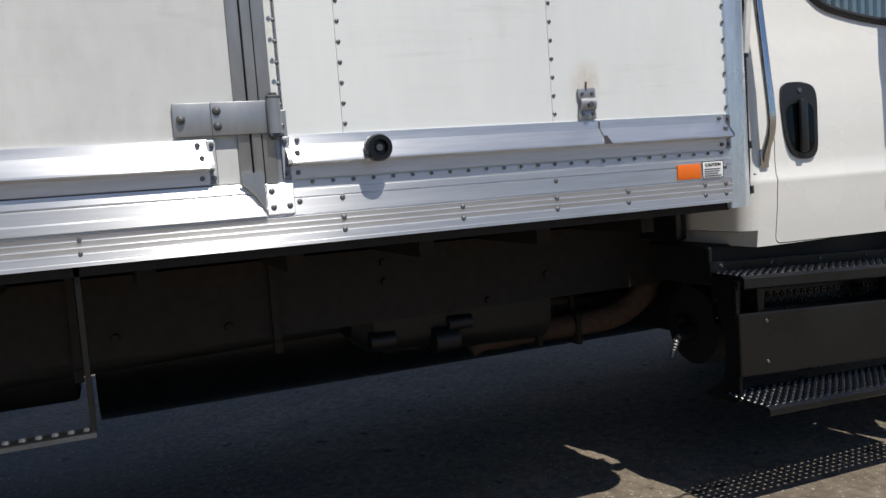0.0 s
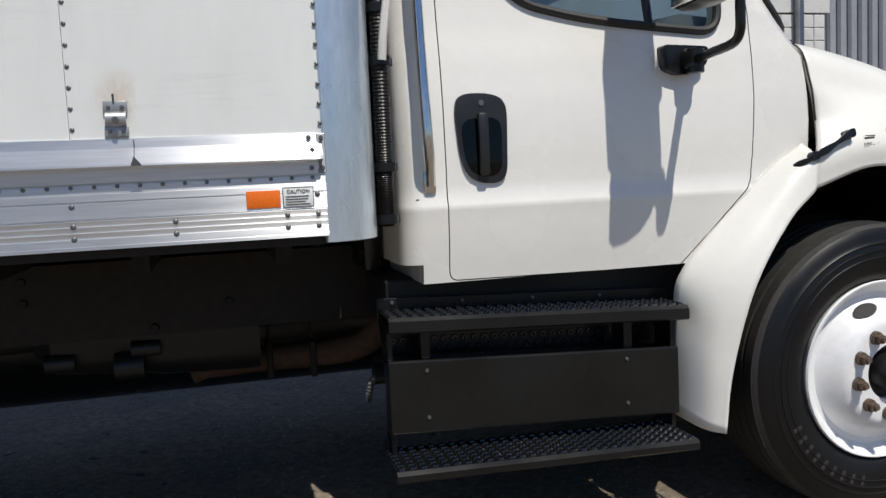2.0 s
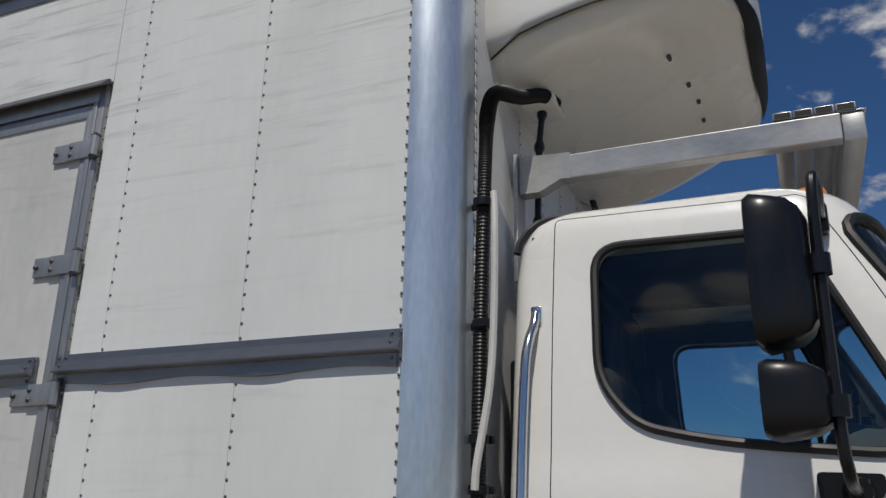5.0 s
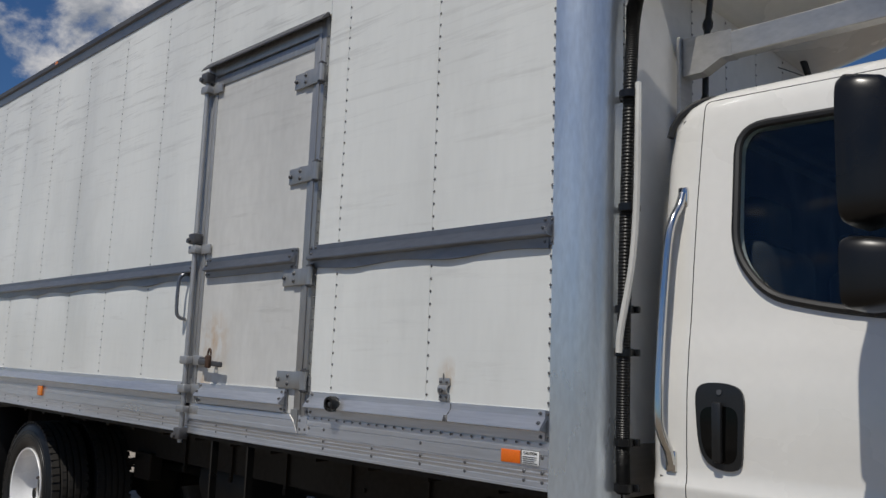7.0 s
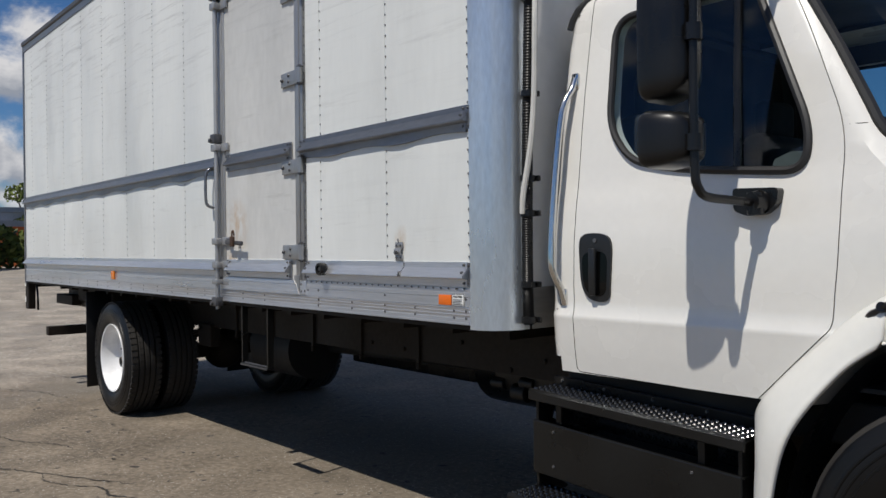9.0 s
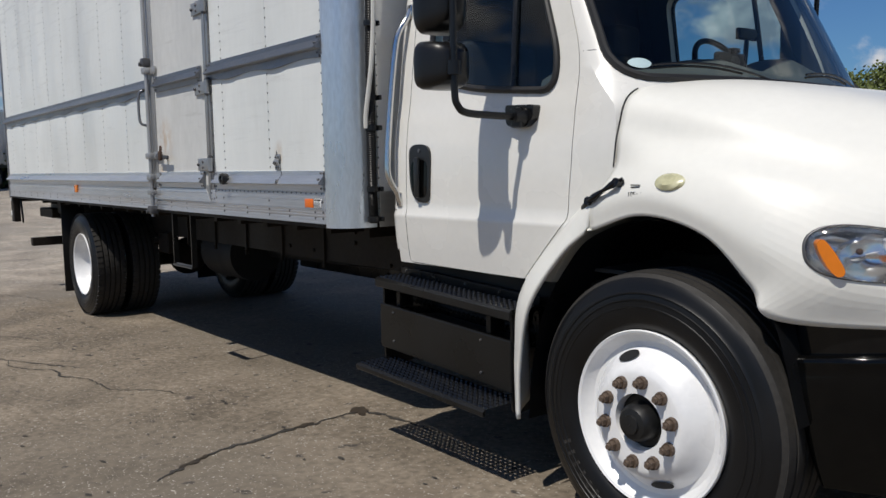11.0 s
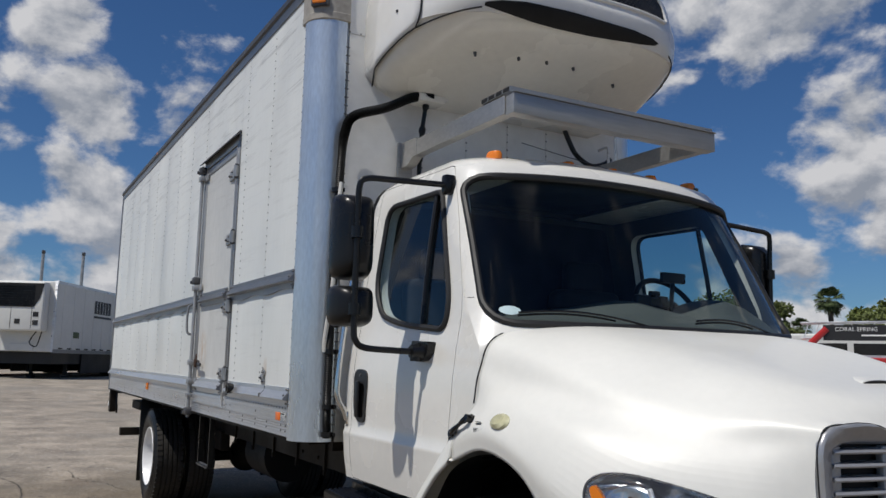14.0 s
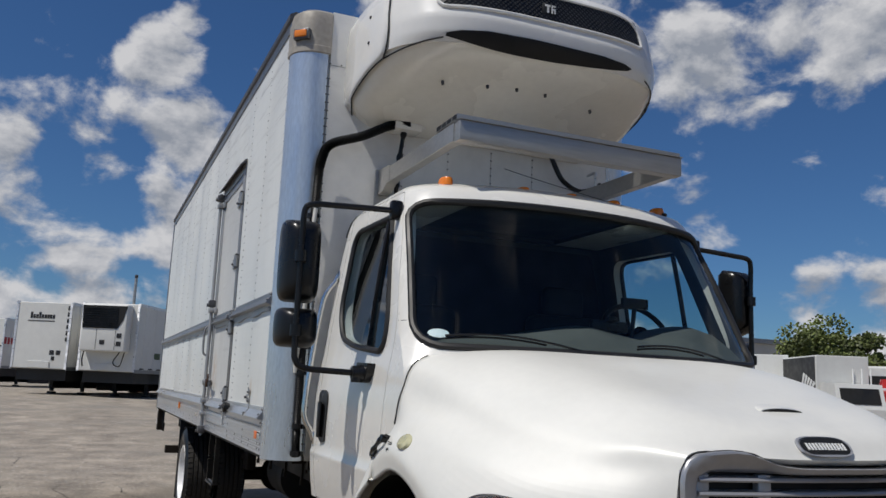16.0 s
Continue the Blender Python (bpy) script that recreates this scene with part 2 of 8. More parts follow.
M = {
    "cab_white": material("cab_white_paint", (0.76, 0.745, 0.70), 0.28, 0, 0.02, 0.05, 0.0, 30, coat=0.6),
    "hood_white": material("hood_white_paint", (0.755, 0.745, 0.695), 0.40, 0, 0.02, 0.04, 0.0, 30, coat=0.22),
    "panel_white": material("box_panel_white", (0.75, 0.765, 0.742), 0.40, 0, 0.025, 0.09, 0.0003, 14, stretch_to=(2.0, 1, 0.45), pieces=0.04),
    "door_white": material("box_door_white", (0.60, 0.60, 0.58), 0.45, 0, 0.06, 0.14, 0.0006, 16, stretch_to=(1.4, 1, 0.6)),
    "front_white": material("box_front_white", (0.83, 0.825, 0.80), 0.45, 0, 0.05, 0.12, 0.0006, 14),
    "unit_white": material("unit_white_plastic", (0.80, 0.79, 0.76), 0.26, 0, 0.02, 0.05, 0.0, 20, coat=0.3),
    "tub_white": material("unit_tub_plastic", (0.84, 0.815, 0.745), 0.26, 0, 0.03, 0.08, 0.0, 22, coat=0.35),
    "aluminium": material("mill_aluminium", (0.72, 0.73, 0.75), 0.34, 0.80, 0.10, 0.20, 0.0003, 60, stretch_to=(0.15, 1, 2.5), brushed=0.95),
    "post_aluminium": material("corner_post_aluminium", (0.65, 0.71, 0.765), 0.31, 0.72, 0.10, 0.14, 0.0003, 55, stretch_to=(1.4, 1.4, 0.35)),
    "grey_aluminium": material("grey_aluminium", (0.29, 0.30, 0.32), 0.40, 0.90, 0.10, 0.16, 0.0004, 40, stretch_to=(0.4, 1, 1), brushed=0.85),
    "dark_metal": material("dark_weathered_metal", (0.12, 0.12, 0.125), 0.5, 0.6, 0.15, 0.25, 0.0005, 40),
    "dull_aluminium": material("dull_aluminium", (0.47, 0.46, 0.44), 0.42, 0.72, 0.10, 0.22, 0.0005, 30, stretch_to=(1, 0.2, 2)),
    "door_metal": material("dull_door_metal", (0.40, 0.405, 0.41), 0.44, 0.70, 0.10, 0.20, 0.0004, 40, stretch_to=(1, 1, 0.3)),
    "rivet": material("rivet_steel", (0.17, 0.17, 0.175), 0.40, 0.7, 0.1, 0.1, 0, 60),
    "chrome": material("chrome", (0.70, 0.69, 0.67), 0.15, 1.0, 0.02, 0.05, 0, 30),
    "cap_metal": material("weathered_cast_cap", (0.42, 0.385, 0.335), 0.55, 0.2, 0.18, 0.3, 0.0008, 30),
    "black_plastic": material("black_plastic", (0.007, 0.007, 0.0075), 0.30, 0, 0.12, 0.2, 0.0004, 90, spec=0.4),
    "hose_black": material("ribbed_hose_plastic", (0.009, 0.009, 0.009), 0.42, 0, 0.15, 0.25, 0.0, 60, spec=0.3),
    "handle_plastic": material("door_handle_plastic", (0.013, 0.0135, 0.014), 0.38, 0, 0.12, 0.15, 0.0003, 120, spec=0.5),
    "black_gloss": material("black_gloss_paint", (0.003, 0.003, 0.0032), 0.07, 0, 0.1, 0.2, 0.0, 25, spec=0.35),
    "bumper_black": material("bumper_black_paint", (0.0025, 0.0025, 0.0025), 0.07, 0, 0.2, 0.3, 0.0, 20, spec=0.22),
    "step_black": material("step_black_steel", (0.0085, 0.0085, 0.0083), 0.30, 0.0, 0.2, 0.3, 0.0004, 60, spec=0.34),
    "step_gloss": material("step_gloss_black", (0.008, 0.008, 0.0085), 0.2, 0, 0.2, 0.3, 0.0003, 60, coat=0.5),
    "frame_black": material("frame_dark_paint", (0.025, 0.0195, 0.015), 0.6, 0.0, 0.25, 0.35, 0.0008, 30, spec=0.2),
    "rubber": material("tyre_rubber", (0.0045, 0.0045, 0.005), 0.42, 0, 0.15, 0.25, 0.0006, 60, spec=0.35),
    "tread": material("tyre_tread_rubber", (0.026, 0.0235, 0.021), 0.75, 0, 0.25, 0.25, 0.001, 60),
    "gasket": material("gasket_rubber", (0.014, 0.0135, 0.0135), 0.5, 0, 0.1, 0.2, 0.0, 50),
    "wheel_white": material("wheel_white_paint", (0.80, 0.80, 0.80), 0.3, 0, 0.04, 0.08, 0.0002, 40, coat=0.3),
    "nut": material("rusty_nut_steel", (0.17, 0.125, 0.095), 0.55, 0.6, 0.3, 0.3, 0.0008, 120),
    "hub": material("hub_black_steel", (0.018, 0.018, 0.018), 0.4, 0.4, 0.2, 0.3, 0.0006, 60),
    "rust": material("rusty_exhaust", (0.085, 0.046, 0.028), 0.8, 0.1, 0.3, 0.4, 0.001, 40),
    "amber": material("amber_lens", (0.85, 0.23, 0.015), 0.2, 0, 0.05, 0.1, 0.0, 60, coat=0.5),
    "reflector": material("orange_reflector", (0.80, 0.16, 0.01), 0.3, 0, 0.12, 0.05, 0.0006, 220),
    "label_white": material("label_white", (0.78, 0.78, 0.76), 0.5, 0, 0.03, 0.05, 0, 60),
    "ink": material("black_ink", (0.015, 0.015, 0.016), 0.5, 0, 0.05, 0.05, 0, 60),
    "silver": material("silver_grille_paint", (0.44, 0.44, 0.45), 0.34, 0.55, 0.05, 0.1, 0.0002, 50),
    # near-black: shade of openings and the underside as colour; also dark glass and badge
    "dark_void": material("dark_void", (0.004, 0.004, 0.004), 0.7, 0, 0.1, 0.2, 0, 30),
    "dash_vinyl": material("dash_grey_vinyl", (0.085, 0.094, 0.092), 0.6, 0, 0.08, 0.15, 0.0006, 60),
    "interior": material("interior_grey_vinyl", (0.035, 0.038, 0.041), 0.6, 0, 0.1, 0.2, 0.0006, 60),
    "seat": material("seat_grey_cloth", (0.013, 0.013, 0.015), 0.85, 0, 0.15, 0.2, 0.001, 120),
    "cable_white": material("cable_grey_white", (0.62, 0.61, 0.57), 0.5, 0, 0.05, 0.12, 0, 40),
    "sticker": material("pale_blue_sticker", (0.55, 0.70, 0.72), 0.5, 0, 0.05, 0.1, 0, 80),
    "lamp_silver": material("lamp_reflector", (0.86, 0.87, 0.88), 0.14, 0.92, 0.02, 0.06, 0, 40),
    "lamp_pale": material("lamp_pale_plastic", (0.66, 0.67, 0.68), 0.35, 0.1, 0.04, 0.1, 0, 60, coat=0.3),
    "grille_backing": material("grille_backing", (0.10, 0.10, 0.10), 0.6, 0, 0.1, 0.3, 0, 20),
    "marker_lens": material("pale_marker_lens", (0.50, 0.48, 0.30), 0.25, 0, 0.08, 0.1, 0, 80, coat=0.4),
    "glass": pane_material("window_glass", (0.62, 0.745, 0.79)),
    "shield_glass": pane_material("windscreen_glass", (0.68, 0.78, 0.78), 0.02, 0.04),
    "lens": pane_material("headlight_lens", (0.95, 0.96, 0.97), 0.04, 0.05),
}


def weathered(m, spots, grime, scrapes=0.0):
    """Adds faint grey grime and rust runs of their own shape to a painted panel; spots are (x, z, reach)."""
    n, l = m.node_tree.nodes, m.node_tree.links
    b = n["Principled BSDF"]
    src = b.inputs["Base Color"].links[0].from_socket
    tc = n.new("ShaderNodeTexCoord")

    def blend(fac, color):
        nonlocal src
        x = n.new("ShaderNodeMix")
        x.data_type = "RGBA"
        l.new(fac, x.inputs[0]), l.new(src, x.inputs[6])
        x.inputs[7].default_value = (*color, 1)
        src = x.outputs[2]

    def noisy(scale, stretch, lo, hi, top):
        mp, t, r = n.new("ShaderNodeMapping"), n.new("ShaderNodeTexNoise"), n.new("ShaderNodeMapRange")
        mp.inputs["Scale"].default_value = stretch
        t.inputs["Scale"].default_value, t.inputs["Detail"].default_value, t.inputs["Roughness"].default_value = scale, 8, 0.62
        r.inputs[1].default_value, r.inputs[2].default_value, r.inputs[4].default_value = lo, hi, top
        l.new(tc.outputs["Object"], mp.inputs[0]), l.new(mp.outputs[0], t.inputs["Vector"]), l.new(t.outputs["Fac"], r.inputs[0])
        return r.outputs[0]

    blend(noisy(1.3, (1.0, 1, 0.5), 0.52, 0.74, grime), (0.36, 0.35, 0.32))
    blend(noisy(3.0, (0.5, 1, 5.0), 0.60, 0.72, grime * 0.9), (0.33, 0.32, 0.30))
    blend(noisy(22.0, (1, 1, 1), 0.68, 0.74, grime * 0.8), (0.30, 0.29, 0.27))
    if scrapes:
        # branch scrapes along the upper side
        lean, t, r, g, high, k = (n.new("ShaderNode" + kind) for kind in ("Mapping", "TexNoise", "MapRange", "SeparateXYZ", "MapRange", "Math"))
        lean.inputs["Rotation"].default_value = (0, radians(-4), 0)
        lean.inputs["Scale"].default_value = (0.42, 1, 7.0)
        t.inputs["Scale"].default_value, t.inputs["Detail"].default_value, t.inputs["Roughness"].default_value, t.inputs["Distortion"].default_value = 3.6, 9, 0.66, 0.5
        r.inputs[1].default_value, r.inputs[2].default_value, r.inputs[4].default_value = 0.53, 0.74, scrapes
        high.inputs[1].default_value, high.inputs[2].default_value = 2.5, 3.5
        high.inputs[3].default_value, high.inputs[4].default_value = 0.12, 1.0
        k.operation = "MULTIPLY"
        l.new(tc.outputs["Object"], lean.inputs[0]), l.new(lean.outputs[0], t.inputs["Vector"]), l.new(t.outputs["Fac"], r.inputs[0])
        l.new(tc.outputs["Object"], g.inputs[0]), l.new(g.outputs["Z"], high.inputs[0])
        l.new(r.outputs[0], k.inputs[0]), l.new(high.outputs[0], k.inputs[1])
        blend(k.outputs[0], (0.20, 0.195, 0.185))
    for x, z, reach in spots:
        d, r, k = n.new("ShaderNodeVectorMath"), n.new("ShaderNodeMapRange"), n.new("ShaderNodeMath")
        d.operation, k.operation = "DISTANCE", "MULTIPLY"
        d.inputs[1].default_value = (x, 0, z)
        r.inputs[1].default_value, r.inputs[2].default_value, r.inputs[3].default_value, r.inputs[4].default_value = 0, reach, 0.75, 0
        l.new(tc.outputs["Object"], d.inputs[0]), l.new(d.outputs["Value"], r.inputs[0])
        l.new(r.outputs[0], k.inputs[0]), l.new(noisy(14.0, (1, 1, 0.6), 0.40, 0.62, 1.0), k.inputs[1])
        blend(k.outputs[0], (0.42, 0.25, 0.10))
    l.new(src, b.inputs["Base Color"])


weathered(M["panel_white"], [(-0.525, 1.50, 0.075)], 0.26, 0.62)
weathered(M["door_white"], [(-2.30, 1.62, 0.20), (-2.38, 1.38, 0.12)], 0.42, 0.6)
weathered(M["front_white"], [], 0.16)
weathered(M["tub_white"], [], 0.10)


# ---- building helpers ----
TRUCK_AT = Vector((-2.4, 1.22, 0.0))


def thing(name, at, label, category, group=""):
    ob = new(name)
    ob.location = at
    return tagged(ob, label, category, group)


def part(name, bm, mat, parent, label="", smooth=True, m=None, angle=32):
    """Links a bmesh (or a ready mesh) as one mesh object under a thing or a part."""
    if isinstance(bm, bpy.types.Mesh):
        me = bm
    else:
        me = bpy.data.meshes.new(name)
        bmesh.ops.recalc_face_normals(bm, faces=bm.faces)
        bm.to_mesh(me)
        bm.free()
        if smooth:
            for p in me.polygons:
                p.use_smooth = True
            me.set_sharp_from_angle(angle=radians(angle))
    if not me.materials:
        me.materials.append(M[mat] if isinstance(mat, str) else mat)
    ob = new(name, me)
    if parent is not None:
        ob.parent = parent
        if parent.data is None:
            ob.matrix_parent_inverse = Matrix.Translation(parent.location).inverted()
    if m is not None:
        ob.matrix_basis = m
    if label:
        tagged(ob, label)
    return ob


def block(bm, x0, x1, y0, y1, z0, z1, bevel=0.0, seg=2, m=None):
    r = bmesh.ops.create_cube(bm, size=1)
    vs = r["verts"]
    for v in vs:
        v.co = Vector((x0 + (v.co.x + 0.5) * (x1 - x0), y0 + (v.co.y + 0.5) * (y1 - y0), z0 + (v.co.z + 0.5) * (z1 - z0)))
    es = list({e for v in vs for e in v.link_edges})
    if bevel:
        out = bmesh.ops.bevel(bm, geom=es, offset=bevel, segments=seg, affect="EDGES", profile=0.5)
        vs = list({v for f in out["faces"] for v in f.verts} | {v for v in vs if v.is_valid})
    if m is not None:
        bmesh.ops.transform(bm, matrix=m, verts=[v for v in vs if v.is_valid])
    return bm


def cyl(bm, p0, p1, r0, r1=None, seg=20):
    p0, p1 = Vector(p0), Vector(p1)
    d = p1 - p0
    m = Matrix.Translation((p0 + p1) / 2) @ d.to_track_quat("Z", "Y").to_matrix().to_4x4()
    bmesh.ops.create_cone(bm, cap_ends=True, segments=seg, radius1=r0, radius2=r0 if r1 is None else r1, depth=d.length, matrix=m)
    return bm


def spline(pts, n=8, closed=False):
    """Catmull-Rom curve through points."""
    P = [Vector(p) for p in pts]
    k = len(P)
    out = []
    for i in range(k if closed else k - 1):
        a = P[(i - 1) % k] if closed or i > 0 else P[0] * 2 - P[1]
        b, c = P[i], P[(i + 1) % k]
        d = P[(i + 2) % k] if closed or i + 2 < k else P[-1] * 2 - P[-2]
        for j in range(n):
            t = j / n
            out.append(0.5 * (2 * b + (c - a) * t + (2 * a - 5 * b + 4 * c - d) * t * t + (3 * b - a - 3 * c + d) * t ** 3))
    if not closed:
        out.append(P[-1].copy())
    return out


def tube(bm, pts, r, seg=10, closed=False, squash=1.0):
    """Sweeps a round section along points; r is a number or a function of the step."""
    k = len(pts)
    rings = []
    up = Vector((0.13, 0.21, 0.97))
    for i, p in enumerate(pts):
        a = pts[(i - 1) % k] if closed or i else pts[0]
        b = pts[(i + 1) % k] if closed or i < k - 1 else pts[-1]
        d = (Vector(b) - Vector(a)).normalized()
        if abs(d.dot(up)) > 0.98:
            up = Vector((0.9, 0.3, 0.1))
        s = d.cross(up).normalized()
        u = s.cross(d).normalized()
        up = u
        rr = r(i) if callable(r) else r
        rings.append([bm.verts.new(Vector(p) + (s * math.cos(q) * squash + u * math.sin(q)) * rr) for q in (2 * math.pi * j / seg for j in range(seg))])
    for i in range(k if closed else k - 1):
        A, B = rings[i], rings[(i + 1) % k]
        for j in range(seg):
            bm.faces.new((A[j], A[(j + 1) % seg], B[(j + 1) % seg], B[j]))
    if not closed:
        bm.faces.new(rings[0][::-1]), bm.faces.new(rings[-1])
    return bm


def loft(bm, rings, closed=True, caps=True):
    vs = [[bm.verts.new(p) for p in ring] for ring in rings]
    for A, B in zip(vs, vs[1:]):
        n = len(A)
        for j in range(n if closed else n - 1):
            bm.faces.new((A[j], A[(j + 1) % n], B[(j + 1) % n], B[j]))
    if caps and closed:
        bm.faces.new(vs[0][::-1]), bm.faces.new(vs[-1])
    return bm


def prism(bm, outline, axis, a, b):
    """Extrudes a 2D outline along an axis from a to b."""
    put = {"x": lambda u, v, w: (w, u, v), "y": lambda u, v, w: (u, w, v), "z": lambda u, v, w: (u, v, w)}[axis]
    return loft(bm, [[put(u, v, w) for u, v in outline] for w in (a, b)])


def rounded(pts, r, n=6):
    """A polygon with its corners rounded; r is one radius or one for each corner."""
    out = []
    k = len(pts)
    for i in range(k):
        p, a, b = Vector(pts[i]), Vector(pts[i - 1]), Vector(pts[(i + 1) % k])
        rr = r[i] if isinstance(r, (list, tuple)) else r
        da, db = (a - p), (b - p)
        ra, rb = min(rr, da.length * 0.49), min(rr, db.length * 0.49)
        s, e = p + da.normalized() * ra, p + db.normalized() * rb
        for j in range(n + 1):
            t = j / n
            out.append((1 - t) ** 2 * s + 2 * t * (1 - t) * p + t * t * e)
    return out


def grown(poly, d):
    """A polygon pushed outwards by d (inwards if negative)."""
    k = len(poly)
    area = sum(poly[i - 1][0] * poly[i][1] - poly[i][0] * poly[i - 1][1] for i in range(k))
    s = 1 if area > 0 else -1
    out = []
    for i in range(k):
        a, b = Vector(poly[i - 1]), Vector(poly[(i + 1) % k])
        t = (b - a).normalized()
        out.append(Vector(poly[i]) + Vector((t.y, -t.x)) * d * s)
    return out


def span(poly, v):
    """Lowest and highest u of a polygon at height v."""
    us = []
    k = len(poly)
    for i in range(k):
        a, b = poly[i - 1], poly[i]
        if (a[1] - v) * (b[1] - v) <= 0 and a[1] != b[1]:
            us.append(a[0] + (b[0] - a[0]) * (v - a[1]) / (b[1] - a[1]))
    return min(us), max(us)


def sheet(bm, poly, place, rows=14, cols=20):
    """A curved sheet that fills a polygon, laid on a surface by place(u, v)."""
    lo, hi = min(p[1] for p in poly), max(p[1] for p in poly)
    grid = []
    for i in range(rows + 1):
        v = lo + (hi - lo) * (0.0005 + 0.999 * (0.5 - 0.5 * math.cos(math.pi * i / rows)))
        a, b = span(poly, v)
        grid.append([bm.verts.new(place(a + (b - a) * j / cols, v)) for j in range(cols + 1)])
    for A, B in zip(grid, grid[1:]):
        for j in range(cols):
            bm.faces.new((A[j], A[j + 1], B[j + 1], B[j]))
    return bm


def as_object(bm):
    me = bpy.data.meshes.new("work")
    bmesh.ops.recalc_face_normals(bm, faces=bm.faces)
    bm.to_mesh(me)
    bm.free()
    return new("work", me)


def carved(base, cuts, thick=0.0, angle=30):
    """The mesh of base after boolean cuts of (operation, bmesh); base is a mesh, thickened first if it is a skin."""
    work = new("work", base)
    if thick:
        mod = work.modifiers.new("thickness", "SOLIDIFY")
        mod.thickness, mod.offset = thick, -1
    cutters = []
    for op, bm in cuts:
        c = as_object(bm)
        cutters.append(c)
        mod = work.modifiers.new("cut", "BOOLEAN")
        mod.operation, mod.object, mod.solver = op, c, "EXACT"
    bpy.context.view_layer.update()
    me = bpy.data.meshes.new_from_object(work.evaluated_get(bpy.context.evaluated_depsgraph_get()))
    for o in (work, *cutters):
        bpy.data.objects.remove(o)
    for p in me.polygons:
        p.use_smooth = True
    me.set_sharp_from_angle(angle=radians(angle))
    return me


def bars(parent, name, mat, x0, x1, z0, z1, lines, at, flat="y", thick=1.0):
    """Small flat bars in place of print that cannot be read."""
    for i in range(lines):
        bm = bmesh.new()
        h = (z1 - z0) / (lines * 2 - 1)
        zz = z1 - h * (2 * i + 1)
        h *= thick
        w = (x1 - x0) * (0.72 + 0.28 * random.random())
        if flat == "y":
            block(bm, x0, x0 + w, at - 0.0015, at, zz, zz + h)
        else:
            block(bm, at, at + 0.0015, x0, x0 + w, zz, zz + h)
        part(name, bm, mat, parent, smooth=False)


def lettering(name, text, size, mat, parent, m):
    c = bpy.data.curves.new(name, "FONT")
    c.body, c.size, c.extrude, c.align_x, c.align_y = text, size, 0.0008, "CENTER", "CENTER"
    o = new(name, c)
    bpy.context.view_layer.update()
    me = bpy.data.meshes.new_from_object(o.evaluated_get(bpy.context.evaluated_depsgraph_get()))
    bpy.data.objects.remove(o)
    me.materials.clear()
    return part(name, me, mat, parent, m=m)


def ground_z(x):
    """The yard falls slightly towards the truck's tail."""
    return max(-0.9, min(0.5, 0.022 + 0.011 * x))

# ---- the truck ----
truck = thing("truck", TRUCK_AT, "white box truck with refrigeration unit parked on concrete", "truck")
YC = 1.22


def mirror_y(bm):
    """Adds the copy of a half on the other side of the truck's middle."""
    geom = bmesh.ops.duplicate(bm, geom=bm.verts[:] + bm.edges[:] + bm.faces[:])["geom"]
    for g in geom:
        if isinstance(g, bmesh.types.BMVert):
            g.co.y = 2 * YC - g.co.y
    bmesh.ops.remove_doubles(bm, verts=bm.verts, dist=0.0008)
    return bm


# -- cargo box --
BX0, BX1, BZ0, BZ1, FX = -7.70, -0.035, 1.13, 3.85, 0.118
bm = bmesh.new()
R = FX - BX1
ring = [(BX0, 0.02), (BX1, 0.02)] + [(BX1 + (R - 0.02) * math.sin(a), 0.02 + R - (R - 0.02) * math.cos(a) - 0.02) for a in (radians(15 * k) for k in range(1, 6))]
ring += [(FX - 0.02, R + 0.02), (FX - 0.02, 2 * YC - 0.1), (FX - 0.1, 2 * YC - 0.02), (BX0, 2 * YC - 0.02)]
prism(bm, ring, "z", BZ0 + 0.02, BZ1 - 0.02)
cargo_box = part("cargo_box", bm, "panel_white", truck, "white riveted aluminium cargo box with rub rails", smooth=False)

# side panels between rivet columns, each slightly dished
COLS = [BX1, -0.652, -1.262, -1.41]
REAR_COLS = [-2.555] + [-3.11 - 0.606 * k for k in range(8)]


def skin_panel(x0, x1, z0, z1, dish, mat="panel_white", name="panel"):
    bm = bmesh.new()
    nx, nz = 8, 26
    grid = []
    seed = random.random() * 40
    for i in range(nz + 1):
        row = []
        for j in range(nx + 1):
            u, v = j / nx, i / nz
            x, z = x0 + (x1 - x0) * u, z0 + (z1 - z0) * v
            edge = math.sin(math.pi * u) * min(1, 6 * v, 6 * (1 - v))
            edge *= max(0.0, min(1.0, (abs(z - 2.022) - 0.07) / 0.10))
            y = -dish * edge * (0.6 + 0.8 * noise.noise((x * 1.3 + seed, 0.3, z * 0.7)))
            row.append(bm.verts.new((x, y, z)))
        grid.append(row)
    for A, B in zip(grid, grid[1:]):
        for j in range(nx):
            bm.faces.new((A[j], A[j + 1], B[j + 1], B[j]))
    rim = [v for row in grid for v in row]
    ext = bmesh.ops.extrude_face_region(bm, geom=bm.faces[:])
    for g in ext["geom"]:
        if isinstance(g, bmesh.types.BMVert):
            g.co.y += 0.018
    return part(name, bm, mat, cargo_box)


gap = 0.0006
for a, b in zip(COLS, COLS[1:]):
    skin_panel(b + gap, a - gap, 1.27, 3.76, 0.004)
edges = [c for c in REAR_COLS if c > BX0 + 0.3] + [BX0 + 0.02]
for a, b in zip(edges, edges[1:]):
    skin_panel(b + gap, a - gap, 1.27, 3.76, 0.017)
skin_panel(-2.553, -1.412, 3.225, 3.76, 0.003)

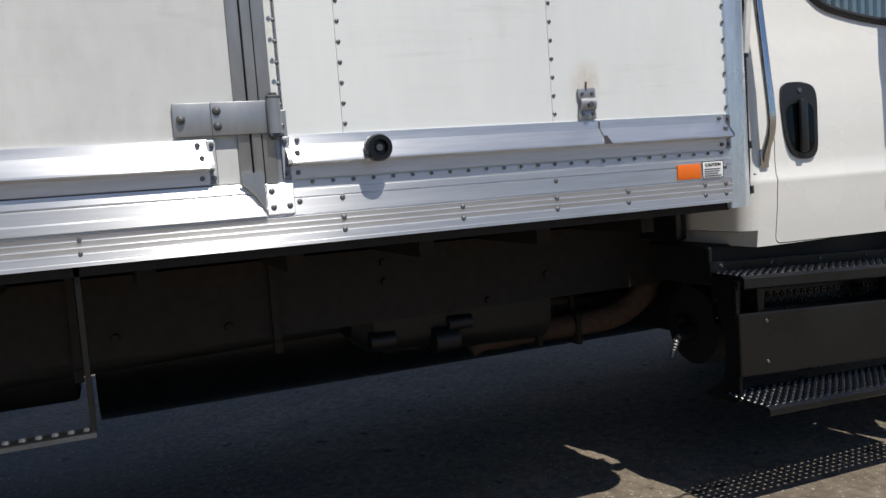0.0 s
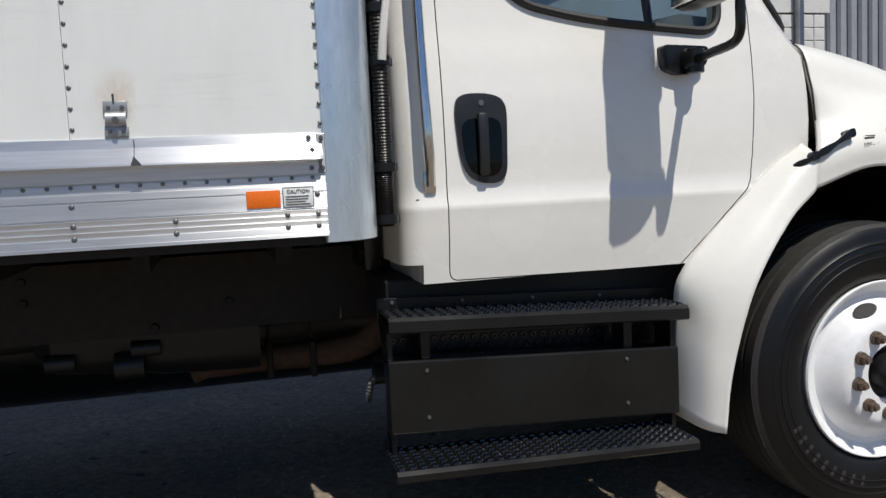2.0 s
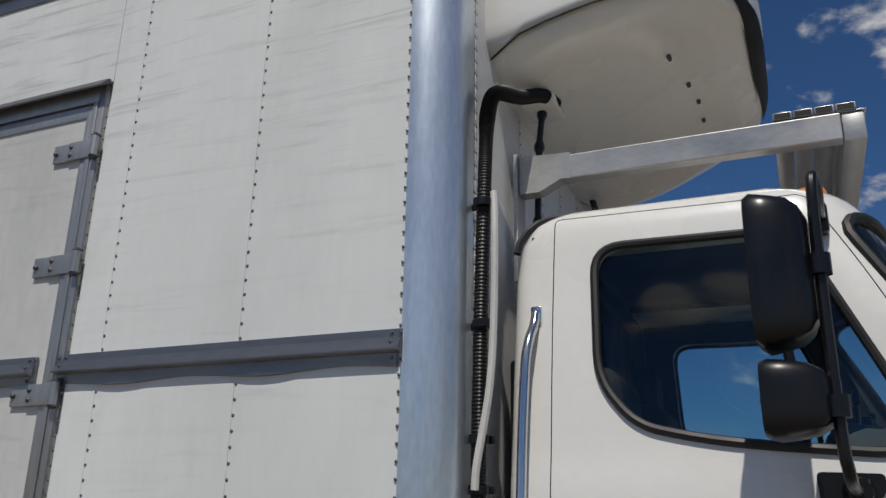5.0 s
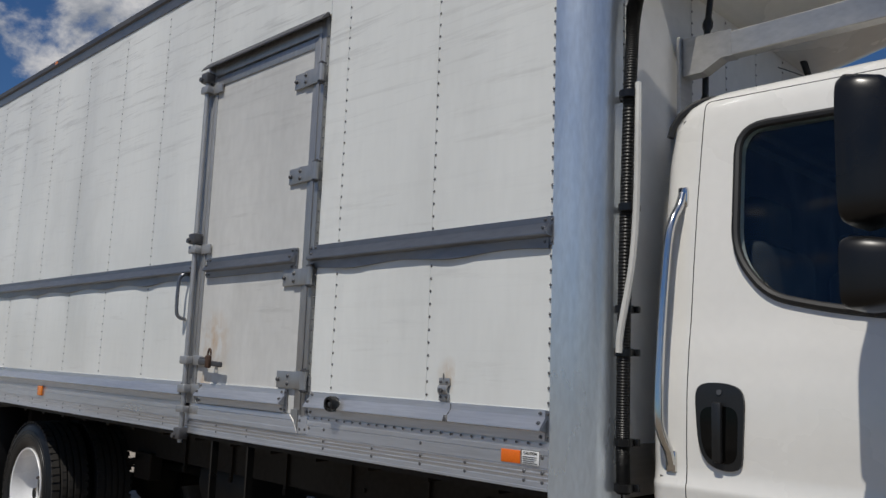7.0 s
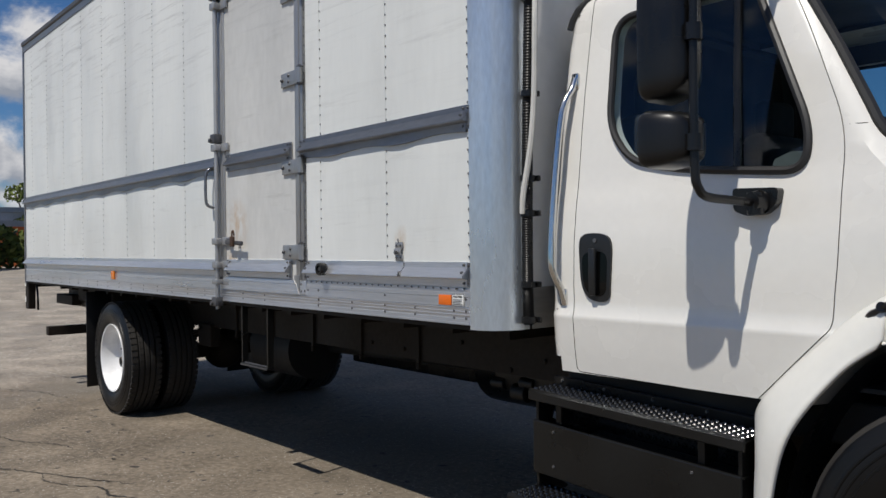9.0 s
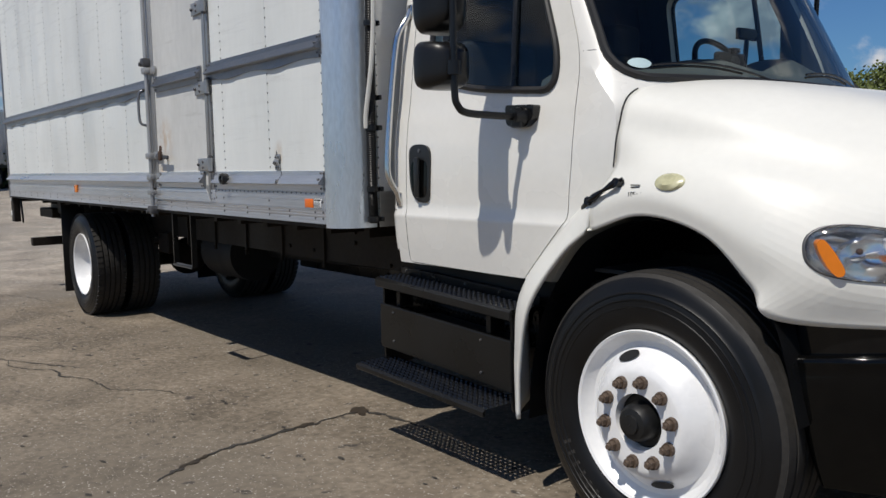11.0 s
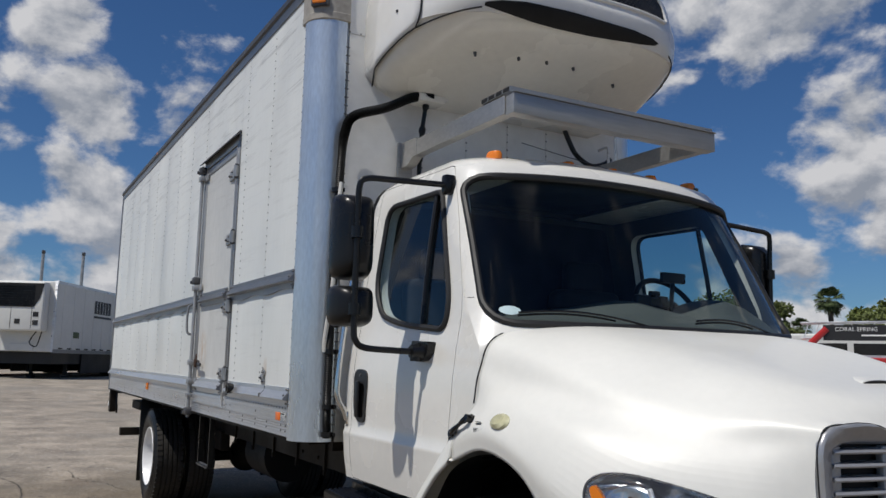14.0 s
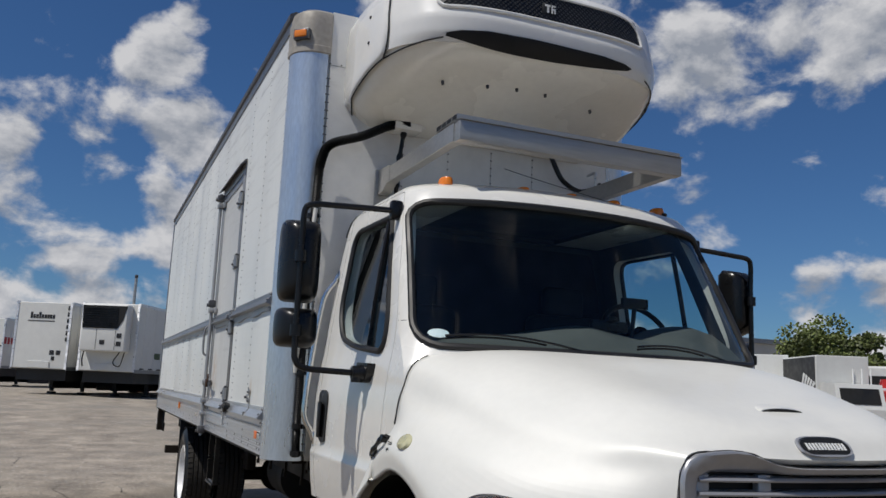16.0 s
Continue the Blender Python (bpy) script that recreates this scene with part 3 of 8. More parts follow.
# rivets: the near columns one by one, the far ones joined
bm = bmesh.new()
bmesh.ops.create_uvsphere(bm, u_segments=8, v_segments=5, radius=0.0058)
for v in bm.verts:
    v.co.y = v.co.y * 0.38
bmesh.ops.delete(bm, geom=[f for f in bm.faces if f.calc_center_median().y > 0.001], context="FACES")
rivet_mesh = bpy.data.meshes.new("rivet")
bm.to_mesh(rivet_mesh)
bm.free()
for p in rivet_mesh.polygons:
    p.use_smooth = True
rivet_mesh.materials.append(M["rivet"])


def rivet_spots(x, z0, z1, step=0.0512):
    return [(x, z0 + step * k) for k in range(int((z1 - z0) / step))]


near_rivets = [s for x in (-0.042, -0.645, -1.255) for s in rivet_spots(x, 1.42, 3.74) if s[1] < 2.95]
near_rivets += [s for s in rivet_spots(-1.416, 1.42, 3.2) if s[1] < 2.3]
near_rivets += [(x, z) for x in (-0.06, -0.14, -0.42, -0.66, -0.95, -1.28) for z in (1.183, 1.152)] + [(-0.66, 1.232), (-1.28, 1.234), (-0.06, 1.235), (-1.43, 1.232), (-1.39, 1.232)]
far_rivets = [s for x in (-0.042, -0.645, -1.255) for s in rivet_spots(x, 1.42, 3.74) if s[1] >= 2.95]
far_rivets += [s for s in rivet_spots(-1.416, 1.42, 3.2) if s[1] >= 2.3]
far_rivets += [s for x in REAR_COLS for s in rivet_spots(x, 1.42, 3.74)]
far_rivets += [(-0.07 - 0.0535 * k, 1.279) for k in range(25)]
far_rivets += [(x, z) for x in (-1.9 - 0.29 * k for k in range(20)) for z in (1.183, 1.152)]
SEAMS = (-0.645, -1.255, *REAR_COLS)
for x, z in near_rivets:
    part("rivet", rivet_mesh, "rivet", cargo_box, m=Matrix.Translation((x, -0.0095 if z < 1.29 else -0.0012 if x in (-0.645, -1.255) else -0.0045, z)) @ Matrix.Scale(1.0 if z > 1.29 else 1.25, 4))


def joined_rivets(spots, place, name="riveting"):
    """Many small rivets as one piece of stuff; place gives the point and the outward normal."""
    verts, faces = [], []
    for s in spots:
        p, nrm = place(s)
        nrm = Vector(nrm)
        a = nrm.orthogonal().normalized()
        b = nrm.cross(a)
        k = len(verts)
        for rr, h in ((0.0058, 0.0), (0.0044, 0.0018)):
            verts += [Vector(p) + (a * math.cos(q) + b * math.sin(q)) * rr + nrm * h for q in (math.pi * j / 3 for j in range(6))]
        verts.append(Vector(p) + nrm * 0.0024)
        for j in range(6):
            i = (j + 1) % 6
            faces += [(k + j, k + i, k + 6 + i, k + 6 + j), (k + 6 + j, k + 6 + i, k + 12)]
    me = bpy.data.meshes.new(name)
    me.from_pydata(verts, [], faces)
    return tagged(part(name, me, "rivet", cargo_box), kind="stuff")


joined_rivets(far_rivets, lambda s: ((s[0], -0.0095 if s[1] < 1.29 else -0.0010 if s[0] in SEAMS else -0.0045, s[1]), (0, -1, 0)))


# rub rails
def rail_profile(z):
    return [(0.004, z), (-0.005, z), (-0.007, z - 0.024), (-0.040, z - 0.064), (-0.041, z - 0.069), (-0.036, z - 0.071), (-0.010, z - 0.076), (-0.007, z - 0.108), (0.004, z - 0.108)]


def rub_rail(x0, x1, z, wavy=0.0, mat="aluminium"):
    bm = bmesh.new()
    n = max(2, int((x1 - x0) / 0.06))
    rings = []
    for i in range(n + 1):
        x = x0 + (x1 - x0) * i / n
        w = wavy * (0.5 - 0.5 * math.cos(2 * math.pi * (x - x0) / 0.606)) * (0.6 + 0.5 * noise.noise((x * 0.8, 3.1, z)))
        ring = []
        for k, (y, zz) in enumerate(rail_profile(z)):
            sag = 0.0015 * noise.noise((x * 2.0, z, 0.5))
            ring.append((x, y + sag - (0.012 * w / 0.02 if k == 7 and wavy else 0), zz - (w if k in (7, 8) else 0)))
        rings.append(ring)
    loft(bm, rings)
    rail = part("rub_rail", bm, mat, truck, "bright aluminium rub rail with end caps", angle=20)
    for x, s in ((x0, 1), (x1, -1)):
        cap = bmesh.new()
        a, b = min(x - s * 0.020, x + s * 0.002), max(x - s * 0.020, x + s * 0.002)
        block(cap, a, b, -0.008, 0.0, z - 0.106, z - 0.002, 0.002)
        prism(cap, [(-0.004, z - 0.026), (-0.036, z - 0.060), (-0.037, z - 0.070), (-0.004, z - 0.078)], "x", a + (0.010 if s > 0 else 0), b - (0 if s > 0 else 0.010))
        part("end_cap", cap, "grey_aluminium", rail, smooth=False)
        for bx, by, zz in ((x - s * 0.010, -0.008, z - 0.014), (x - s * 0.010, -0.008, z - 0.092), (x + s * 0.022, -0.007, z - 0.013), (x + s * 0.016, -0.027, z - 0.045), (x + s * 0.018, -0.009, z - 0.092)):
            bolt = bmesh.new()
            cyl(bolt, (bx, by + 0.004, zz), (bx, by - 0.006, zz), 0.0075, 0.0045, 10)
            part("cap_bolt", bolt, "rivet", rail)
    return rail


LOW_Z, MID_Z = 1.396, 2.076
rub_rail(-1.405, -0.052, LOW_Z)
rub_rail(-1.445, -0.048, MID_Z, 0.022, "grey_aluminium")
rub_rail(-2.40, -1.60, LOW_Z)
rub_rail(-2.40, -1.585, MID_Z, 0.0, "grey_aluminium")
rub_rail(BX0 + 0.02, -2.56, LOW_Z)
rub_rail(BX0 + 0.02, -2.54, MID_Z, 0.025, "grey_aluminium")
for x, z in ((-0.505, LOW_Z),):
    bm = bmesh.new()
    prism(bm, [(-0.004, z - 0.004), (-0.0085, z - 0.004), (-0.0085, z - 0.024), (-0.0425, z - 0.064), (-0.0425, z - 0.069), (-0.004, z - 0.07)], "x", x - 0.0012, x + 0.0012)
    part("rail_joint", bm, "dark_metal", truck)
bm = bmesh.new()
prism(bm, [(-0.514, LOW_Z - 0.070), (-0.505, LOW_Z - 0.046), (-0.486, LOW_Z - 0.070)], "y", -0.0435, -0.030)
part("rail_dent", bm, "dark_metal", truck, "torn nick in the rail")

# grooved bottom sill
sill = [(0.004, 1.282), (-0.006, 1.282), (-0.006, 1.262), (-0.009, 1.260), (-0.009, 1.244), (-0.006, 1.2425), (-0.006, 1.2405), (-0.009, 1.239), (-0.009, 1.201)]
for g in (1.199, 1.185, 1.170, 1.155):
    sill += [(-0.006, g - 0.0005), (-0.006, g - 0.0025), (-0.0095, g - 0.004)]
sill += [(-0.0095, 1.134), (-0.012, 1.132), (-0.012, 1.124), (0.004, 1.124)]
bm = bmesh.new()
prism(bm, sill, "x", BX0, BX1)
bottom_sill = part("bottom_sill", bm, "aluminium", truck, "grooved mill-finish aluminium sill", angle=15)
bm = bmesh.new()
block(bm, BX0, BX1, 0.012, 2.43, 1.10, 1.123)
for k in range(19):
    x = BX0 + 0.25 + 0.405 * k
    block(bm, x, x + 0.05, 0.30, 2.14, 1.03, 1.10)
part("floor_frame", bm, "frame_black", truck, smooth=False)

# amber side lamp, orange reflector and caution plate
bm = bmesh.new()
block(bm, -4.69, -4.61, -0.022, -0.008, 1.215, 1.285, 0.004)
part("side_lamp", bm, "amber", truck, "orange clearance lamp")
bm = bmesh.new()
block(bm, -0.243, -0.156, -0.0125, -0.008, 1.205, 1.250, 0.0015)
part("reflector", bm, "reflector", truck, "orange rectangular reflector")
bm = bmesh.new()
block(bm, -0.150, -0.070, -0.0115, -0.0085, 1.204, 1.256, 0.001)
plate = part("caution_label", bm, "label_white", truck, "white caution label with black print")
bm = bmesh.new()
for a in ((-0.150, -0.070, 1.2545, 1.256), (-0.150, -0.070, 1.204, 1.2055), (-0.150, -0.1485, 1.2055, 1.2545), (-0.0715, -0.070, 1.2055, 1.2545)):
    block(bm, a[0], a[1], -0.0125, -0.0112, a[2], a[3])
part("label_border", bm, "ink", plate, smooth=False)
lettering("caution_text", "CAUTION", 0.0132, "ink", plate, Matrix.Translation((-0.110, -0.0128, 1.2445)) @ pose(0, 0, 0, 90))
bars(plate, "print_bar", "ink", -0.143, -0.078, 1.210, 1.234, 4, -0.0115, thick=0.62)

# rolled corner post with its cap
def corner_post(side):
    bm = bmesh.new()
    arc = []
    for k in range(19):
        a = radians(5 * k)
        arc.append((BX1 + R * math.sin(a) * 1.02, R - R * math.cos(a) * 1.02 - 0.004))
    arc = [(BX1 - 0.004, -0.0035)] + arc + [(FX + 0.002, R + 0.045)]
    inner = [(x - 0.012 * (k > 9) - 0.004, y + 0.012) for k, (x, y) in enumerate(arc)]
    ring = arc + inner[::-1]
    if side < 0:
        ring = [(x, 2 * YC - y) for x, y in ring]
    prism(bm, ring, "z", 1.105, 3.585)
    post = part("corner_post", bm, "post_aluminium", truck, "rolled bare aluminium corner post", angle=25)
    bm = bmesh.new()
    rings = []
    for z, g in ((3.555, 0.006), (3.562, 0.012), (3.600, 0.013), (3.604, 0.009), (3.70, 0.010), (3.78, 0.009), (3.825, 0.0), (3.848, -0.03), (3.858, -0.08)):
        rr = [(BX1 - 0.05, -g)] + [(BX1 + (R + g) * math.sin(radians(9 * k)), R - (R + g) * math.cos(radians(9 * k))) for k in range(11)] + [(FX + g, R + 0.06), (0.0, R + 0.06)]
        if side < 0:
            rr = [(x, 2 * YC - y) for x, y in rr]
        rings.append([(x, y, z) for x, y in rr])
    loft(bm, rings)
    cap = part("post_cap", bm, "cap_metal", post, "weathered cast corner cap")
    s = 0.7071
    cx, cy = BX1 + (R + 0.004) * s, R - (R + 0.004) * s
    if side < 0:
        cy = 2 * YC - cy
    m = Matrix.Translation((cx, cy, 3.668)) @ pose(0, 0, 0, 0, 0, 45 if side > 0 else 135)
    bm = bmesh.new()
    block(bm, -0.055, 0.055, -0.028, 0.01, -0.035, 0.035, 0.008, m=m)
    part("lamp_recess", bm, "dark_metal", cap)
    bm = bmesh.new()
    block(bm, -0.042, 0.042, -0.038, 0.0, -0.022, 0.022, 0.006, m=m)
    part("corner_lamp", bm, "amber", cap, "amber corner marker lamp")


corner_post(1)
corner_post(-1)

# roof edge rail and rear corner post
bm = bmesh.new()
prism(bm, [(-0.008, 3.735), (-0.010, 3.795), (0.06, 3.795), (0.06, 3.735)], "x", BX0 - 0.01, -0.04)
roof_rail = part("roof_rail", bm, "grey_aluminium", truck, "grey roof edge rail with a dark lip", angle=20)
bm = bmesh.new()
prism(bm, [(-0.010, 3.796), (-0.024, 3.806), (-0.024, 3.842), (0.01, 3.862), (0.06, 3.862), (0.06, 3.796)], "x", BX0 - 0.01, -0.04)
part("roof_lip", bm, "dark_metal", roof_rail, "dark weathered lip", angle=20)
bm = bmesh.new()
block(bm, BX0 - 0.012, BX0 + 0.035, -0.014, 0.06, 1.10, 3.862, 0.008)
part("rear_post", bm, "grey_aluminium", truck, "grey rear corner post")
bm = bmesh.new()
block(bm, BX0, -0.04, 0.03, 2 * YC - 0.03, 3.84, 3.866, 0.01)
part("box_roof", bm, "front_white", truck)
bm = bmesh.new()
block(bm, -5.02, -4.97, -0.026, -0.012, 3.812, 3.838, 0.004)
part("roof_lamp", bm, "amber", truck, "small amber roof marker lamp")

# front wall panels and their rivet columns
FRONT_COLS = [0.215, 0.72, 1.03, 1.34, 1.65, 2.25]
for a, b in zip(FRONT_COLS, FRONT_COLS[1:]):
    for z0, z1 in ((1.13, 3.49), (3.494, 3.84)):
        bm = bmesh.new()
        block(bm, FX - 0.02, FX, a + 0.002, b - 0.002, z0, z1)
        part("front_panel", bm, "front_white", cargo_box, smooth=False)
spots = [(y, 1.2 + 0.0512 * k) for y in FRONT_COLS[:-1] for k in range(44)] + [(0.215 + 0.07 * k, 3.50) for k in range(30)] + [(0.200, 1.2 + 0.0512 * k) for k in range(44)]
joined_rivets(spots, lambda s: ((FX + 0.003, s[0], s[1]), (1, 0, 0)))

bm = bmesh.new()
block(bm, FX - 0.002, FX + 0.006, 0.215, 2.22, 1.105, 1.285, 0.001)
part("kick_strip", bm, "dull_aluminium", cargo_box, "dull aluminium strip along the foot of the box front", smooth=False)

# -- cargo side door --
bm = bmesh.new()
block(bm, -2.45, -1.525, 0.004, 0.03, 1.285, 3.13, 0.004)
side_door = part("side_door", bm, "door_white", truck, "closed grey-white cargo side door with strap hinges", smooth=False)
bm = bmesh.new()
block(bm, -1.527, -1.497, -0.004, 0.02, 1.285, 3.13, 0.003)
block(bm, -2.478, -2.448, -0.004, 0.02, 1.285, 3.13, 0.003)
block(bm, -2.45, -1.525, -0.003, 0.02, 3.075, 3.13, 0.003)
part("door_edging", bm, "door_metal", side_door, "grey aluminium edge channel")
bm = bmesh.new()
block(bm, -1.494, -1.470, -0.010, 0.02, 1.285, 3.14, 0.003)
block(bm, -1.468, -1.436, -0.006, 0.02, 1.205, 3.215, 0.003)
block(bm, -2.555, -2.480, -0.006, 0.02, 1.205, 3.215, 0.003)
block(bm, -2.478, -1.47, -0.006, 0.02, 3.14, 3.215, 0.003)
part("door_frame", bm, "door_metal", truck, "grey aluminium door frame")
bm = bmesh.new()
prism(bm, [(0.0, 3.235), (-0.012, 3.235), (-0.05, 3.19), (-0.048, 3.183), (-0.008, 3.213), (0.0, 3.213)], "x", -2.57, -1.425)
part("drip_rail", bm, "dark_metal", truck, "dark drip rail over the door")
bm = bmesh.new()
prism(bm, [(0.004, 1.284), (-0.010, 1.284), (-0.014, 1.262), (-0.010, 1.258), (-0.014, 1.254), (-0.014, 1.226), (-0.017, 1.222), (-0.017, 1.203), (0.004, 1.203)], "x", -2.475, -1.472)
part("door_sill", bm, "aluminium", truck, "bright aluminium door sill", angle=15)
bm = bmesh.new()
block(bm, -1.4365, -1.404, -0.002, 0.018, 1.205, 1.46, 0.002)
part("frame_foot", bm, "door_metal", truck, smooth=False)
bm = bmesh.new()
prism(bm, [(-1.5265, 1.31), (-1.5265, 1.283), (-1.500, 1.256), (-1.4735, 1.216), (-1.4735, 1.31)], "y", -0.0185, -0.0005)
part("frame_mitre", bm, "door_metal", truck, smooth=False)
bm = bmesh.new()
tube(bm, spline([(-1.532, -0.0185, 1.286), (-1.502, -0.0195, 1.258), (-1.487, -0.0190, 1.236), (-1.472, -0.0195, 1.212)], 5), 0.0026, 6)
part("weld_bead", bm, "dull_aluminium", truck)
bm = bmesh.new()
block(bm, -1.4712, -1.403, -0.0140, -0.0005, 1.2045, 1.279, 0.0015)
lap = part("lap_plate", bm, "aluminium", truck, "riveted aluminium lap plate beside the door", smooth=False)
for x, z in ((-1.458, 1.262), (-1.456, 1.222), (-1.416, 1.224)):
    part("rivet", rivet_mesh, "rivet", lap, m=Matrix.Translation((x, -0.0142, z)) @ Matrix.Scale(1.3, 4))


def strap_hinge(z):
    bm = bmesh.new()
    block(bm, -1.672, -1.545, -0.010, 0.002, z - 0.040, z + 0.040, 0.003)
    block(bm, -1.585, -1.445, -0.016, -0.008, z - 0.040, z + 0.040, 0.003)
    hinge = part("hinge", bm, "door_metal", side_door, "bare metal strap hinge")
    bm = bmesh.new()
    cyl(bm, (-1.437, -0.022, z - 0.042), (-1.437, -0.022, z + 0.042), 0.017, seg=16)
    part("barrel", bm, "door_metal", hinge)
    for s in (-1, 1):
        bm = bmesh.new()
        cyl(bm, (-1.437, -0.022, z + s * 0.042), (-1.437, -0.022, z + s * 0.056), 0.012, 0.010, 10)
        block(bm, -1.452, -1.418, -0.034, -0.006, z + s * 0.046 - 0.004, z + s * 0.046 + 0.004, 0.002)
        part("pin", bm, "dark_metal", hinge)
    for x, zz in ((-1.655, 0.0), (-1.572, 0.018), (-1.572, -0.018)):
        bm = bmesh.new()
        bmesh.ops.create_uvsphere(bm, u_segments=10, v_segments=6, radius=0.011, matrix=Matrix.Translation((x, -0.013, z + zz)))
        part("bolt", bm, "dark_metal", hinge)


for z in (2.925, 2.435, 1.93, 1.443):
    strap_hinge(z)

# lock rod with its keepers
bm = bmesh.new()
cyl(bm, (-2.512, -0.032, 1.07), (-2.512, -0.032, 3.17), 0.0145, seg=14)
rod = part("lock_rod", bm, "door_metal", side_door, "grey vertical lock rod")
for z, s in ((3.06, 1), (2.13, 1), (1.515, 1), (1.36, 1), (1.25, 0.8)):
    bm = bmesh.new()
    block(bm, -2.55, -2.475, -0.056, -0.004, z - 0.022 * s, z + 0.022 * s, 0.006)
    block(bm, -2.475, -2.385, -0.016, -0.002, z - 0.026 * s, z + 0.026 * s, 0.004)
    part("keeper", bm, "door_metal", rod)
for z in (3.13, 2.19, 1.12):
    bm = bmesh.new()
    block(bm, -2.548, -2.48, -0.062, -0.004, z - 0.03, z + 0.03, 0.008)
    cyl(bm, (-2.53, -0.075, z - 0.012), (-2.53, -0.004, z - 0.012), 0.014, seg=10)
    part("cam", bm, "dark_metal", rod)
bm = bmesh.new()
block(bm, -2.385, -2.335, -0.030, -0.002, 1.492, 1.534, 0.005)
block(bm, -2.36, -2.13, -0.050, -0.032, 1.490, 1.518, 0.006, m=Matrix.Translation((-2.25, 0, 1.504)) @ pose(0, 0, 0, 0, 3, 0) @ Matrix.Translation((2.25, 0, -1.504)))
part("latch_handle", bm, "dark_metal", side_door, "dark worn latch handle")
bm = bmesh.new()
block(bm, -2.262, -2.220, -0.066, -0.044, 1.478, 1.545, 0.008)
tube(bm, [Vector((-2.241 + 0.015 * math.cos(a), -0.05, 1.545 + 0.034 * math.sin(a))) for a in (math.pi * k / 8 for k in range(9))], 0.0055, 8)
part("padlock", bm, "rust", side_door, "rusty padlock hasp")
bm = bmesh.new()
tube(bm, spline([(-2.60, -0.01, 2.0), (-2.61, -0.05, 1.985), (-2.615, -0.062, 1.94), (-2.615, -0.062, 1.80), (-2.61, -0.05, 1.755), (-2.60, -0.01, 1.74)], 6), 0.010, 10)
part("grab_handle", bm, "grey_aluminium", truck, "bare metal grab handle")

# rubber door stop, holdback latch
bm = bmesh.new()
rings = []
for y, r in ((-0.020, 0.028), (-0.030, 0.034), (-0.056, 0.035), (-0.066, 0.031), (-0.066, 0.020), (-0.052, 0.017)):
    rings.append([(-1.187 + r * math.cos(a), y, 1.352 + r * math.sin(a)) for a in (math.pi * k / 12 for k in range(24))])
loft(bm, rings)
stop = part("door_stop", bm, "black_plastic", truck, "round black rubber door stop")
bm = bmesh.new()
cyl(bm, (-1.187, -0.050, 1.352), (-1.187, -0.060, 1.352), 0.012, 0.009, 12)
part("screw", bm, "dark_metal", stop)
bm = bmesh.new()
block(bm, -0.570, -0.514, -0.010, -0.003, 1.400, 1.426, 0.002)
latch = part("holdback_latch", bm, "door_metal", truck, "small steel holdback latch with rust streak")
bm = bmesh.new()
block(bm, -0.570, -0.514, -0.010, -0.003, 1.460, 1.488, 0.002)
part("upper_plate", bm, "door_metal", latch)
bm = bmesh.new()
curl = [math.pi * k / 10 for k in range(11)]
prism(bm, [(-0.008 - 0.014 * math.sin(a), 1.443 - 0.019 * math.cos(a)) for a in curl] + [(-0.004 - 0.012 * math.sin(a), 1.443 - 0.015 * math.cos(a)) for a in curl[::-1]], "x", -0.566, -0.518)
part("hook", bm, "door_metal", latch)
for z in (1.415, 1.472):
    for x in (-0.558, -0.526):
        bm = bmesh.new()
        cyl(bm, (x, -0.008, z), (x, -0.016, z), 0.006, 0.004, 8)
        part("screw", bm, "dark_metal", latch)
bm = bmesh.new()
cyl(bm, (-0.542, -0.018, 1.44), (-0.542, -0.034, 1.44), 0.008, seg=10)
part("knob", bm, "dark_metal", latch)
bm = bmesh.new()
cyl(bm, (-0.545, -0.008, 1.480), (-0.545, -0.012, 1.505), 0.003, seg=6)
part("latch_pin", bm, "dark_metal", latch)


# -- cab --
def lerp_table(table, v):
    """Smooth lookup in a short table of (key, value)."""
    if v <= table[0][0]:
        return table[0][1]
    for (a, p), (b, q) in zip(table, table[1:]):
        if v <= b:
            t = (v - a) / (b - a)
            return p + (q - p) * t
    return table[-1][1]


SIDE = [(0.94, 0.232), (1.06, 0.216), (1.150, 0.209), (1.175, 0.206), (1.200, 0.219), (1.30, 0.215), (1.48, 0.220), (1.62, 0.235), (1.72, 0.252), (1.90, 0.272), (2.10, 0.298), (2.30, 0.330), (2.42, 0.350), (2.48, 0.363), (2.52, 0.385), (2.545, 0.415), (2.562, 0.46), (2.575, 0.58)]
CORNER = [(0.94, 1.37), (1.0, 1.42), (1.10, 1.50), (1.18, 1.59), (1.30, 1.662), (1.62, 1.682), (1.74, 1.605), (2.42, 1.275), (2.515, 1.215), (2.575, 1.08)]
BACK = [(2.30, 0.212), (2.43, 0.225), (2.50, 0.265), (2.545, 0.34), (2.575, 0.46)]


def side_y(z):
    return lerp_table(SIDE, z)


def front_x(y, z):
    """The rounded front of the cab: windscreen above the cowl, bulkhead below."""
    e = min(1.0, abs(y - YC) / (YC - side_y(z)))
    bow = 0.165 * max(0.0, min(1.0, (z - 1.48) / 0.20))
    return lerp_table(CORNER, z) + bow * (1 - e ** 2.4)


TURN_IN = [(1.10, 0.06), (1.20, 0.02), (1.40, 0.02), (1.55, 0.035), (1.70, 0.075), (1.82, 0.10)]


def shield_x(y, z):
    """The windscreen's surface: the cab's front with its corners turned back."""
    ys = side_y(z)
    t = max(0.0, (YC - ys - abs(y - YC)) / (YC - ys)) ** (1 / 1.35)
    return front_x(y, z) - lerp_table(TURN_IN, z) * (1 - min(1, t * 3.2)) ** 2.2


